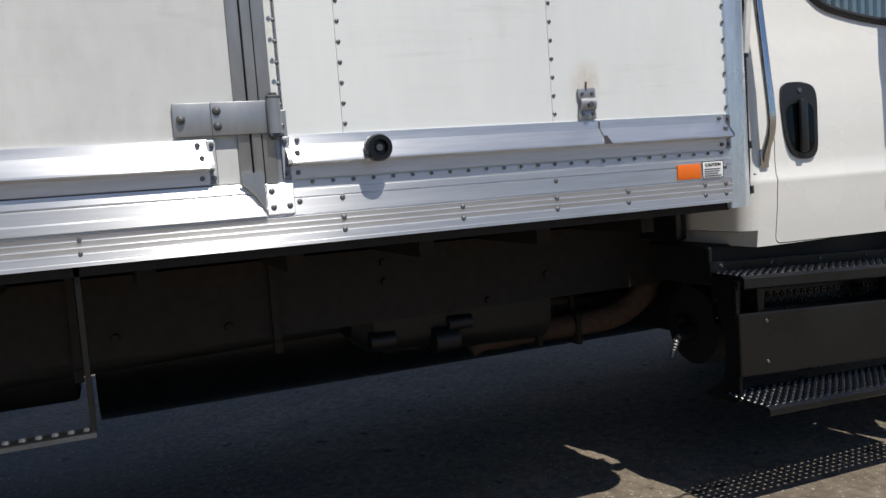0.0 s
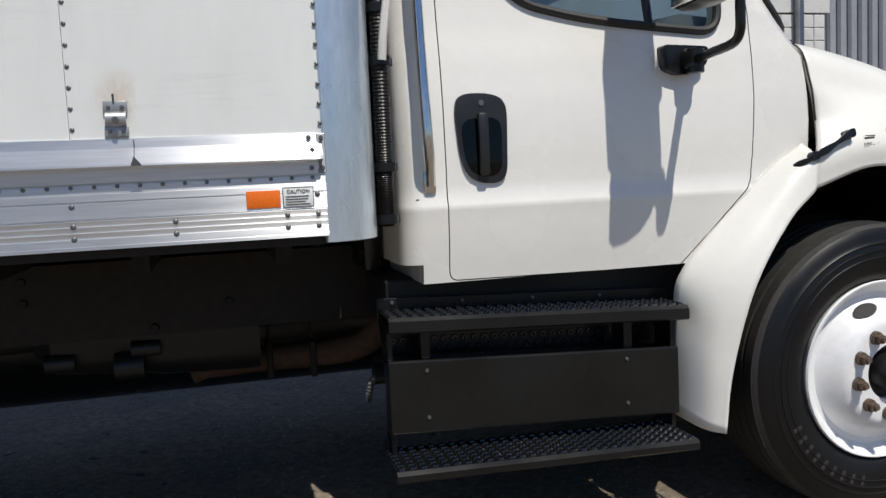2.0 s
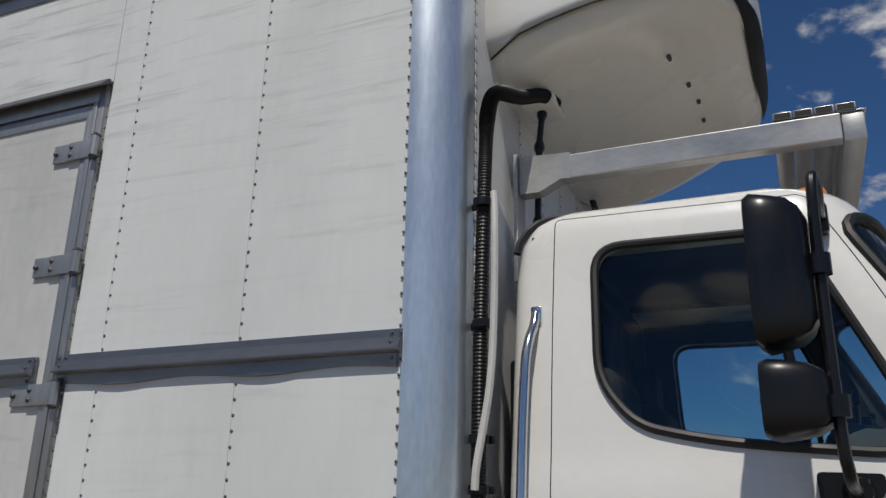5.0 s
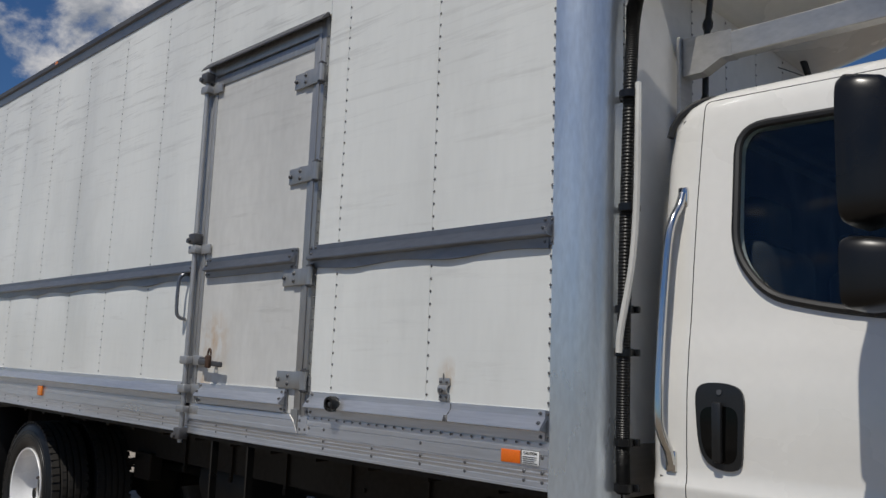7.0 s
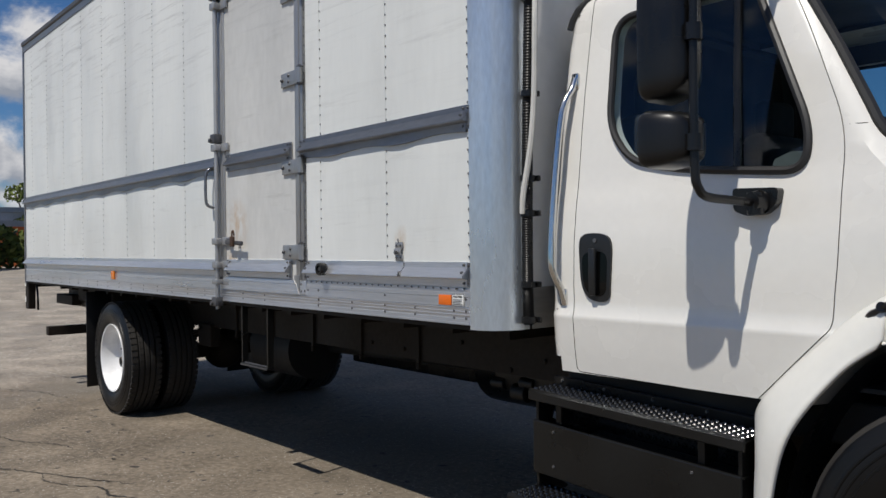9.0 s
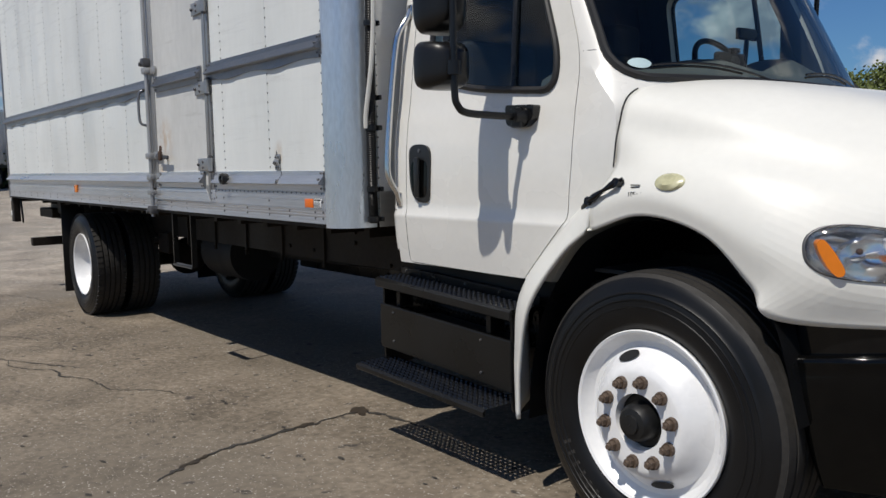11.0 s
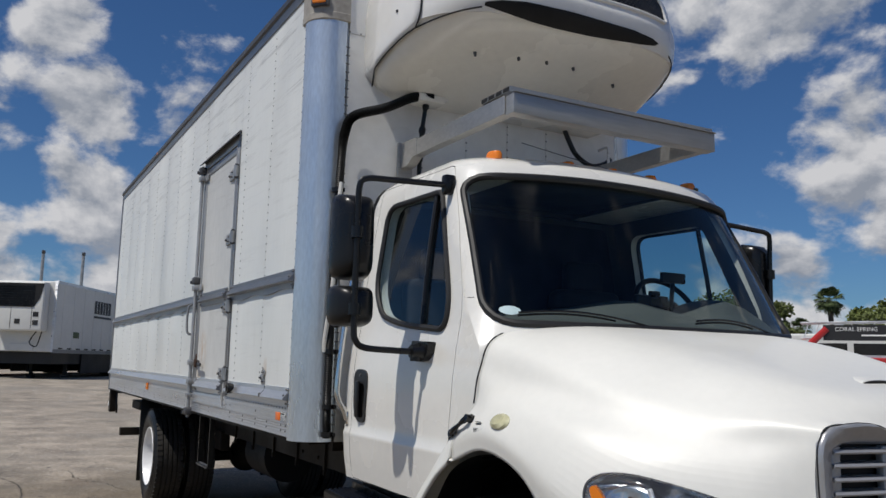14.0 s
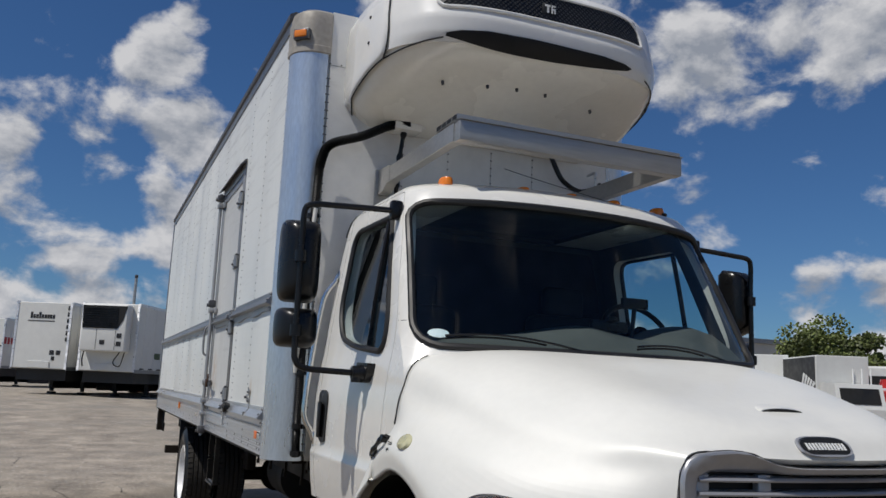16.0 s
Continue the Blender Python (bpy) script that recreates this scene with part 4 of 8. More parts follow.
def cab_ring(z, inset=0.0):
    ys, xb = side_y(z) + inset, lerp_table(BACK, z) + inset
    pts = []
    r = 0.07
    half = []
    for k in range(5):
        half.append((xb, YC - (YC - ys - r) * k / 5))
    for k in range(7):
        a = math.pi / 2 * k / 6
        half.append((xb + r - r * math.cos(a), ys + r - r * math.sin(a)))
    xc = front_x(ys, z) - inset
    turn = lerp_table(TURN_IN, z)
    for k in range(1, 15):
        half.append((xb + r + (xc - turn - xb - r) * k / 14, ys))
    n = 16
    for k in range(1, n + 1):
        t = k / n
        y = ys + (YC - ys) * (t ** 1.35)
        x = front_x(y, z) - inset - turn * (1 - min(1, t * 3.2)) ** 2.2
        half.append((x, y))
    return [(x, y, z) for x, y in half] + [(x, 2 * YC - y, z) for x, y in half[-2:0:-1]]


ZS = [0.94, 1.0, 1.06, 1.12, 1.16, 1.168, 1.180, 1.19, 1.24, 1.30, 1.40, 1.48, 1.52, 1.56, 1.59, 1.62, 1.65, 1.68, 1.71, 1.74, 1.78, 1.82, 1.90, 2.0, 2.1, 2.2, 2.3, 2.38, 2.42, 2.45, 2.48, 2.50, 2.52, 2.535, 2.547, 2.556, 2.566, 2.575]
outer = [cab_ring(z) for z in ZS] + [[(0.62 + (x - 0.62) * f, YC + (y - YC) * f, h) for x, y, _ in cab_ring(2.575)] for f, h in ((0.8, 2.588), (0.5, 2.597), (0.15, 2.601))]
bm = bmesh.new()
loft(bm, outer)
hollow = bmesh.new()
loft(hollow, [cab_ring(z, 0.055) for z in (0.99, 1.2, 1.6, 1.69, 1.705, 1.9, 2.2, 2.42, 2.48)])
shell = bpy.data.meshes.new("shell")
bmesh.ops.recalc_face_normals(bm, faces=bm.faces)
bm.to_mesh(shell)
bm.free()

WIN = rounded([(0.492, 2.385), (0.505, 1.93), (0.62, 1.79), (0.86, 1.735), (1.318, 1.698), (1.328, 1.84), (1.10, 2.375)], [0.10, 0.09, 0.07, 0.2, 0.075, 0.09, 0.05])
DOOR = rounded([(0.357, 0.945), (0.357, 2.512), (1.150, 2.496), (1.30, 2.20), (1.442, 1.83), (1.437, 1.45), (1.415, 1.195), (1.152, 0.935)], [0.03, 0.02, 0.03, 0.2, 0.1, 0.1, 0.03, 0.01])


def along(poly, n):
    """n points spaced evenly round an outline."""
    lens = [0.0]
    for i in range(len(poly)):
        lens.append(lens[-1] + (Vector(poly[(i + 1) % len(poly)]) - Vector(poly[i])).length)
    out = []
    for k in range(n):
        d = lens[-1] * k / n
        i = max(j for j in range(len(poly)) if lens[j] <= d)
        t = (d - lens[i]) / max(1e-9, lens[i + 1] - lens[i])
        out.append(Vector(poly[i]).lerp(Vector(poly[(i + 1) % len(poly)]), t))
    return out


SHIELD = along(rounded([(0.366, 2.418), (0.288, 1.720), (2 * YC - 0.288, 1.720), (2 * YC - 0.366, 2.418)], [0.09, 0.12, 0.12, 0.09], 8), 150)
SHIELD = [Vector((u, v + 0.022 * max(0.0, 1 - (abs(u - YC) / 0.86) ** 2) * (1 if v > 2.0 else 0))) for u, v in SHIELD]


def lined(me, facing):
    """Gives the inner faces of a hollow shell the dark cab lining."""
    me.materials.clear()
    me.materials.append(M["cab_white"]), me.materials.append(M["interior"])
    for p in me.polygons:
        if facing(p.center, p.normal):
            p.material_index = 1
    return me


def through_y(poly, y0=-1.0, y1=4.0):
    bm = bmesh.new()
    return prism(bm, [tuple(p) for p in poly], "y", y0, y1)


def shield_cut(poly):
    bm = bmesh.new()
    return prism(bm, [tuple(p) for p in poly], "x", 1.02, 3.0)


notch = bmesh.new()
block(notch, -0.5, 0.275, -1, 4, 0.5, 1.0)
body = carved(shell.copy(), [("DIFFERENCE", hollow.copy()), ("DIFFERENCE", through_y(grown(DOOR, 0.0018))), ("DIFFERENCE", shield_cut(SHIELD)), ("DIFFERENCE", notch)])
lined(body, lambda c, nrm: nrm.dot((Vector((0.75, YC, 1.8)) - c).normalized()) > 0.35)
cab = part("cab", body, "cab_white", truck, "white painted steel truck cab")
for y0, y1 in ((-1.0, 0.75), (1.69, 4.0)):
    leaf = carved(shell.copy(), [("DIFFERENCE", hollow.copy()), ("INTERSECT", through_y(grown(DOOR, -0.0018), y0, y1)), ("DIFFERENCE", through_y(WIN))])
    lined(leaf, lambda c, nrm, s=1 if y0 < 0 else -1: nrm.y * s > 0.5)
    door = part("door", leaf, "cab_white", truck, "closed white cab door")
    far = y0 > 0

    def on_side(u, v, out=0.0, far=far):
        y = side_y(v) - out
        return Vector((u, 2 * YC - y if far else y, v))

    bm = bmesh.new()
    tube(bm, [on_side(u, v, 0.004) for u, v in WIN], 0.0145, 8, closed=True)
    part("window_seal", bm, "gasket", door, "black rubber window seal")
    bm = bmesh.new()
    sheet(bm, WIN, lambda u, v: on_side(u, v, -0.012))
    pane = part("pane", bm, "glass", door, "dark tinted side window glass")
    pane.visible_shadow = False
    bm = bmesh.new()
    tube(bm, [on_side(1.030 + 0.045 * t, 2.365 - 0.655 * t, -0.006) for t in (k / 10 for k in range(11))], 0.014, 8)
    part("window_divider", bm, "black_plastic", door)
    # recessed grip
    bm = bmesh.new()
    grip = rounded([(0.388, 1.488), (0.402, 1.30), (0.445, 1.240), (0.548, 1.236), (0.558, 1.49), (0.50, 1.512), (0.42, 1.512)], [0.05, 0.07, 0.05, 0.05, 0.06, 0.03, 0.03], 6)
    sheet(bm, grip, lambda u, v: on_side(u, v, 0.010), 24, 14)
    rim = bm.verts[:]
    bmesh.ops.extrude_face_region(bm, geom=bm.faces[:])
    for v in rim:
        v.co.y += 0.014 * (-1 if far else 1)
    handle = part("door_handle", bm, "handle_plastic", door, "black plastic door handle", angle=40)
    bm = bmesh.new()
    sheet(bm, rounded([(0.405, 1.435), (0.415, 1.31), (0.445, 1.262), (0.532, 1.258), (0.537, 1.44)], 0.045, 6), lambda u, v: on_side(u, v, 0.0112), 18, 10)
    part("handle_cup", bm, "bumper_black", handle)
    bm = bmesh.new()
    q = -1 if not far else 1
    s0 = on_side(0, 1.40).y
    block(bm, 0.456, 0.490, min(s0 + q * 0.012, s0 + q * 0.034), max(s0 + q * 0.012, s0 + q * 0.034), 1.262, 1.452, 0.009)
    part("lever", bm, "handle_plastic", handle)
    bm = bmesh.new()
    y = on_side(0, 1.482).y
    cyl(bm, (0.474, y + q * 0.008, 1.482), (0.474, y + q * 0.014, 1.482), 0.0085, seg=14)
    part("keyhole", bm, "rivet", handle)

bm = bmesh.new()
tube(bm, [Vector((lerp_table(BACK, z) - 0.004, y, z)) for y, z in [(side_y(z) + 0.02, z) for z in (2.40, 2.44, 2.48, 2.515)] + [(0.44, 2.540), (0.52, 2.560), (0.8, 2.570), (1.6, 2.570), (1.92, 2.560)]], 0.014, 8)
part("roof_seal", bm, "gasket", cab, "black roof seal at the cab back")
bm = bmesh.new()
tube(bm, [Vector((x, side_y(1.198) + 0.001, 1.198)) for x in (0.26, 0.30, 0.35)], 0.0035, 6)
part("panel_joint", bm, "gasket", cab)

pillar = bvhtree.BVHTree.FromPolygons([v.co.copy() for v in body.vertices], [tuple(p.vertices) for p in body.polygons])
bm = bmesh.new()
hits = [pillar.ray_cast(Vector((x, -0.5, 1.834)), Vector((0, 1, 0)))[0] for x in (1.452, 1.475, 1.50, 1.525, 1.545)]
tube(bm, [p + Vector((0, 0.0005, 0)) for p in hits if p is not None and p.y < 0.6], 0.0016, 6)
part("cowl_seam", bm, "gasket", cab)

# windscreen with seal
bm = bmesh.new()
sheet(bm, SHIELD, lambda u, v: Vector((shield_x(u, v) - 0.012, u, v)), 18, 36)
shield = part("windscreen", bm, "shield_glass", truck, "dark curved windscreen")
shield.visible_shadow = False
bm = bmesh.new()
tube(bm, [Vector((shield_x(u, v) + 0.001, u, v)) for u, v in SHIELD], 0.0175, 8, closed=True)
part("windscreen_seal", bm, "gasket", shield, "black rubber windscreen seal")
bm = bmesh.new()
sheet(bm, [Vector((0.388 + 0.042 * math.cos(a), 1.779 + 0.020 * math.sin(a))) for a in (math.pi * k / 10 for k in range(20))], lambda u, v: Vector((shield_x(u, v) - 0.007, u, v)), 6, 6)
part("sticker", bm, "sticker", shield, "pale oval windscreen sticker")
for y0, d in ((1.02, -0.62), (1.86, -0.56)):
    bm = bmesh.new()
    pts = [Vector((front_x(y0 + d * t, 1.74) + 0.020 - 0.012 * t, y0 + d * t, 1.728 + 0.052 * math.sin(math.pi * t * 0.72))) for t in (k / 10 for k in range(11))]
    tube(bm, pts, 0.0052, 6)
    wiper = part("wiper", bm, "black_plastic", truck, "black windscreen wiper")
    bm = bmesh.new()
    tube(bm, [p + Vector((-0.004, 0, -0.012)) for p in pts[3:]], 0.005, 6)
    part("blade", bm, "rubber", wiper)

# roof marker lamps, aerial
for y, x in ((0.578, 1.175), (1.005, 1.195), (1.285, 1.200), (1.560, 1.195), (1.865, 1.175)):
    bm = bmesh.new()
    rings = [[(x + 0.052 * s * math.cos(a), y + 0.034 * s * math.sin(a), 2.555 + h) for a in (math.pi * k / 10 for k in range(20))] for s, h in ((1, -0.012), (1, 0.014), (0.85, 0.029), (0.4, 0.036))]
    loft(bm, rings)
    part("marker_lamp", bm, "amber", truck, "amber roof marker lamp")
bm = bmesh.new()
tube(bm, spline([(1.20, 1.86, 2.55), (1.05, 1.80, 2.60), (0.45, 1.55, 2.86), (0.2, 1.40, 2.98)], 8), 0.0025, 6)
part("aerial", bm, "dark_metal", truck)
bm = bmesh.new()
cyl(bm, (1.24, 1.88, 2.54), (1.16, 1.845, 2.575), 0.012, 0.006, 8)
part("aerial_base", bm, "black_plastic", truck)

# chrome grab bar on the back pillar
bm = bmesh.new()
path = [(0.302, side_y(2.15) - 0.006, 2.165), (0.300, side_y(2.12) - 0.02, 2.12), (0.294, side_y(2.08) - 0.055, 2.06), (0.288, side_y(2.0) - 0.068, 1.97), (0.285, side_y(1.7) - 0.066, 1.70), (0.288, side_y(1.4) - 0.062, 1.42), (0.294, side_y(1.33) - 0.05, 1.34), (0.302, side_y(1.28) - 0.02, 1.285), (0.305, side_y(1.25) - 0.006, 1.24)]
tube(bm, spline(path, 6), 0.0155, 12)
grab = part("grab_bar", bm, "chrome", truck, "chrome grab bar")
for z in (2.155, 1.25):
    bm = bmesh.new()
    block(bm, 0.284, 0.322, side_y(z) - 0.012, side_y(z) + 0.004, z - 0.035, z + 0.035, 0.007)
    part("foot", bm, "chrome", grab)
    bm = bmesh.new()
    cyl(bm, (0.303, side_y(z) - 0.010, z), (0.303, side_y(z) - 0.018, z), 0.011, 0.008, 6)
    part("bolt", bm, "dark_metal", grab)


# mirrors
def mirror_set(far):
    f = lambda p: Vector((p[0], 2 * YC - p[1], p[2])) if far else Vector(p)
    bm = bmesh.new()
    loop = [(1.185, 0.31, 2.385), (1.18, 0.20, 2.382), (1.172, 0.02, 2.376), (1.162, -0.085, 2.370), (1.155, -0.118, 2.335), (1.150, -0.12, 2.20), (1.148, -0.12, 1.95), (1.150, -0.12, 1.70), (1.155, -0.11, 1.640), (1.160, -0.07, 1.612), (1.170, 0.05, 1.604), (1.185, 0.17, 1.600)]
    tube(bm, [f(p) for p in spline(loop, 6)], 0.0145, 10)
    arm = part("mirror_arm", bm, "black_plastic", truck, "black tubular mirror arm")
    bm = bmesh.new()
    prism(bm, [tuple(p) for p in rounded([(1.088, 1.652), (1.252, 1.646), (1.248, 1.595), (1.205, 1.560), (1.140, 1.556), (1.092, 1.575)], 0.016, 4)], "y", 0.196 if not far else 2 * YC - 0.26, 0.26 if not far else 2 * YC - 0.196)
    part("bracket_plate", bm, "black_plastic", arm)
    bm = bmesh.new()
    a, b = f((1.185, 0.215, 1.602)), f((1.185, 0.145, 1.600))
    cyl(bm, a, b, 0.045, 0.030, 14)
    cyl(bm, f((1.187, 0.170, 1.558)), f((1.187, 0.170, 1.632)), 0.027, seg=12)
    part("pivot", bm, "black_plastic", arm)
    bm = bmesh.new()
    block(bm, 1.158, 1.206, 0.292, 0.352, 2.340, 2.435, 0.012) if not far else block(bm, 1.158, 1.206, 2 * YC - 0.352, 2 * YC - 0.292, 2.340, 2.435, 0.012)
    part("top_mount", bm, "black_plastic", arm)
    for zc, h, w, d, yc, nm in ((2.118, 0.200, 0.096, 0.140, -0.098, "mirror_head"), (1.800, 0.094, 0.099, 0.150, -0.096, "wide_mirror")):
        bm = bmesh.new()
        rings = []
        for t, s in ((0.0, 0.94), (0.12, 1.0), (0.4, 0.96), (0.7, 0.84), (0.88, 0.66), (1.0, 0.36)):
            ring = []
            for k in range(28):
                a = 2 * math.pi * k / 28
                c, sn = math.cos(a), math.sin(a)
                u = math.copysign(abs(c) ** 0.34, c) * w * s
                v = math.copysign(abs(sn) ** (0.34 if h > 0.15 else 0.5), sn) * h * ((0.55 * s + 0.45 if h > 0.15 else 0.8 * s + 0.2) if s < 0.9 else s)
                ring.append(f((0.995 + d * t + 0.10 * u, yc + u, zc + v)))
            rings.append(ring)
        loft(bm, rings)
        head = part(nm, bm, "black_plastic", arm, "black plastic mirror housing", angle=50)
        bm = bmesh.new()
        block(bm, 0.991, 0.997, yc - w * 0.82, yc + w * 0.82, zc - h * 0.86, zc + h * 0.86, 0.002)
        if far:
            for v in bm.verts:
                v.co.y = 2 * YC - v.co.y
        part("mirror_glass", bm, "chrome", head)
        bm = bmesh.new()
        for q in (0.0,):
            p = f((1.149, -0.12, zc + (0.005 if h > 0.15 else -0.02)))
            cyl(bm, p + Vector((0, 0, -0.026)), p + Vector((0, 0, 0.026)), 0.028, seg=14)
            cyl(bm, p, f((1.09, -0.10, zc + (0.005 if h > 0.15 else -0.02))), 0.020, seg=10)
        part("clamp", bm, "black_plastic", head)


mirror_set(False)
mirror_set(True)

# interior seen through the glass
bm = bmesh.new()
rings = []
DASH = [(0.33, 1.775), (0.70, 1.800), (0.97, 1.835), (1.20, 1.880), (1.33, 1.895), (1.48, 1.870), (1.62, 1.850), (1.78, 1.905), (1.95, 1.935), (2.11, 1.90)]
for k in range(37):
    y = 0.33 + 1.78 * k / 36
    z, lip = lerp_table(DASH, y), front_x(y, 1.735) - 0.045
    rings.append([(1.16, y, 1.25), (1.13, y, z - 0.12), (1.17, y, z - 0.022), (1.23, y, z), (1.34, y, z - 0.012), (0.45 * 1.34 + 0.55 * lip, y, 0.5 * z + 0.855), (lip, y, 1.715), (lip, y, 1.25)])
loft(bm, rings)
part("dashboard", bm, "dash_vinyl", truck, "grey vinyl dashboard", angle=50)
for y in (0.72, 1.72):
    bm = bmesh.new()
    block(bm, 0.42, 0.92, y - 0.25, y + 0.25, 1.22, 1.42, 0.06, 3)
    seat = part("seat", bm, "seat", truck, "dark grey cloth cab seat")
    bm = bmesh.new()
    block(bm, 0.36, 0.52, y - 0.25, y + 0.25, 1.38, 2.02, 0.06, 3)
    part("backrest", bm, "seat", seat)
    bm = bmesh.new()
    block(bm, 0.37, 0.47, y - 0.14, y + 0.14, 2.0, 2.2, 0.04, 3)
    part("headrest", bm, "seat", seat)
bm = bmesh.new()
wheel_m = Matrix.Translation((1.02, 1.86, 1.86)) @ pose(0, 0, 0, 0, 62 - 90, 0)
tube(bm, [wheel_m @ Vector((0, 0.225 * math.cos(a), 0.225 * math.sin(a))) for a in (math.pi * k / 16 for k in range(32))], 0.016, 8, closed=True)
for a in (0.3, 2.84, 4.71):
    tube(bm, [wheel_m @ Vector((0.02, 0, 0)), wheel_m @ Vector((0, 0.22 * math.cos(a), 0.22 * math.sin(a)))], 0.014, 6)
cyl(bm, wheel_m @ Vector((0.05, 0, 0)), wheel_m @ Vector((-0.02, 0, 0)), 0.06, seg=14)
part("steering_wheel", bm, "black_plastic", truck, "black steering wheel")
bm = bmesh.new()
block(bm, 1.28, 1.32, 1.36, 1.58, 1.862, 1.925, 0.012)
block(bm, 1.27, 1.30, 1.56, 1.72, 2.00, 2.055, 0.006)
cyl(bm, (1.285, 1.62, 1.84), (1.285, 1.64, 2.01), 0.012, seg=8)
block(bm, 1.31, 1.34, 1.44, 1.50, 1.92, 1.945, 0.006)
part("dash_device", bm, "black_plastic", truck)
bm = bmesh.new()
block(bm, 0.275, 0.30, 0.36, 2.08, 1.0, 2.45)
part("rear_lining", bm, "seat", truck, smooth=False)
bm = bmesh.new()
block(bm, 0.30, 1.6, 0.34, 2.10, 0.985, 1.0)
part("cab_floor", bm, "interior", truck, smooth=False)

# -- hood and fenders --
SPINE = [(1.662, 1.22, 1.728), (1.88, 1.22, 1.712), (2.16, 1.22, 1.662), (2.44, 1.22, 1.592), (2.70, 1.22, 1.520), (2.86, 1.22, 1.462), (2.935, 1.22, 1.375)]
CREST = [(1.662, 0.62, 1.722), (1.88, 0.62, 1.703), (2.16, 0.64, 1.650), (2.44, 0.68, 1.575), (2.68, 0.76, 1.514), (2.85, 0.88, 1.452), (2.928, 0.93, 1.38)]
SHOULDER = [(1.662, 0.305, 1.668), (1.86, 0.315, 1.622), (2.12, 0.345, 1.556), (2.38, 0.41, 1.48), (2.62, 0.53, 1.43), (2.78, 0.62, 1.412), (2.893, 0.7, 1.397)]
FLANK = [(1.662, 0.222, 1.53), (1.84, 0.235, 1.488), (2.085, 0.256, 1.455), (2.335, 0.304, 1.396), (2.575, 0.410, 1.338), (2.76, 0.55, 1.328), (2.882, 0.642, 1.335)]
CROWN = [(1.662, 0.196, 1.395), (1.83, 0.165, 1.398), (2.05, 0.165, 1.378), (2.29, 0.195, 1.318), (2.53, 0.29, 1.235), (2.75, 0.468, 1.205), (2.885, 0.622, 1.2)]
OUTER = [(1.615, 0.132, 1.275), (1.84, 0.118, 1.312), (2.08, 0.118, 1.262), (2.31, 0.136, 1.150), (2.50, 0.215, 1.06), (2.75, 0.425, 1.02), (2.905, 0.628, 1.05)]
HEM = [(1.60, 0.132, 1.165), (1.84, 0.122, 1.232), (2.08, 0.124, 1.180), (2.235, 0.142, 1.032), (2.322, 0.158, 0.932), (2.69, 0.388, 0.927), (2.908, 0.648, 0.946)]
guides = [spline(g, 8) for g in (SPINE, CREST, SHOULDER, FLANK, CROWN, OUTER, HEM)]
rows = []
for k in range(len(guides[0])):
    rows.append(spline([g[k] for g in guides], 7))
rows.append([Vector((p.x - 0.014, YC + (p.y - YC) * 0.92, 1.17 + (p.z - 1.17) * 0.92)) if p.z > 0.97 else Vector((p.x - 0.014, p.y, p.z)) for p in rows[-1]])
bm = bmesh.new()
loft(bm, rows, closed=False, caps=False)
# rear skirt of the fender
SKIRT_IN = [(1.60, 0.132, 1.165), (1.48, 0.112, 1.060), (1.335, 0.092, 0.855), (1.265, 0.108, 0.600), (1.245, 0.120, 0.385)]
SKIRT_OUT = [(1.612, 0.205, 1.31), (1.46, 0.222, 1.205), (1.185, 0.236, 0.940), (1.150, 0.262, 0.78), (1.150, 0.275, 0.425)]
MIDS = [(1.613, 0.148, 1.27), (1.478, 0.150, 1.15), (1.255, 0.138, 0.895), (1.205, 0.150, 0.675), (1.195, 0.165, 0.395)]
sk = [spline(g, 8) for g in (SKIRT_OUT, MIDS, SKIRT_IN)]
loft(bm, [spline([g[k] for g in sk], 6) for k in range(len(sk[0]))], closed=False, caps=False)
LAMP_OUT = Vector((0.66, -0.75, 0.05)).normalized()
LAMP_U = Vector((0.75, 0.66, 0)).normalized()
LAMP_V = LAMP_U.cross(LAMP_OUT).normalized() * -1
bmesh.ops.recalc_face_normals(bm, faces=bm.faces)
over = bvhtree.BVHTree.FromBMesh(bm)


def on_skin(p):
    """The point where a line along the lamp's axis meets the fender."""
    hit = over.ray_cast(p + LAMP_OUT * 0.3, -LAMP_OUT)[0]
    return hit if hit is not None else p


LAMP = [on_skin(p) for p in spline([(2.408, 0.148, 1.150), (2.425, 0.150, 1.195), (2.475, 0.176, 1.222), (2.56, 0.238, 1.222), (2.68, 0.345, 1.190), (2.750, 0.415, 1.160), (2.783, 0.449, 1.120), (2.789, 0.452, 1.078), (2.748, 0.405, 1.064), (2.62, 0.285, 1.062), (2.49, 0.188, 1.074), (2.425, 0.155, 1.105)], 5, closed=True)]
LAMP_MID = sum(LAMP, Vector()) / len(LAMP)


def lamp_ring(scale, out, far=False):
    ring = [LAMP_MID + (p - LAMP_MID) * scale + LAMP_OUT * out for p in LAMP]
    return [Vector((p.x, 2 * YC - p.y, p.z)) for p in ring] if far else ring


# opening for the headlight
flat = [((p - LAMP_MID).dot(LAMP_U), (p - LAMP_MID).dot(LAMP_V)) for p in LAMP]


def in_lamp(p):
    u, v = (p - LAMP_MID).dot(LAMP_U), (p - LAMP_MID).dot(LAMP_V)
    hit = False
    for (a, b), (c, d) in zip(flat, flat[1:] + flat[:1]):
        if (b > v) != (d > v) and u < (c - a) * (v - b) / (d - b) + a:
            hit = not hit
    return hit


def near_lamp(f):
    c = f.calc_center_median() - LAMP_MID
    return abs(c.dot(LAMP_U)) < 0.34 and abs(c.dot(LAMP_V)) < 0.16 and abs(c.dot(LAMP_OUT)) < 0.3


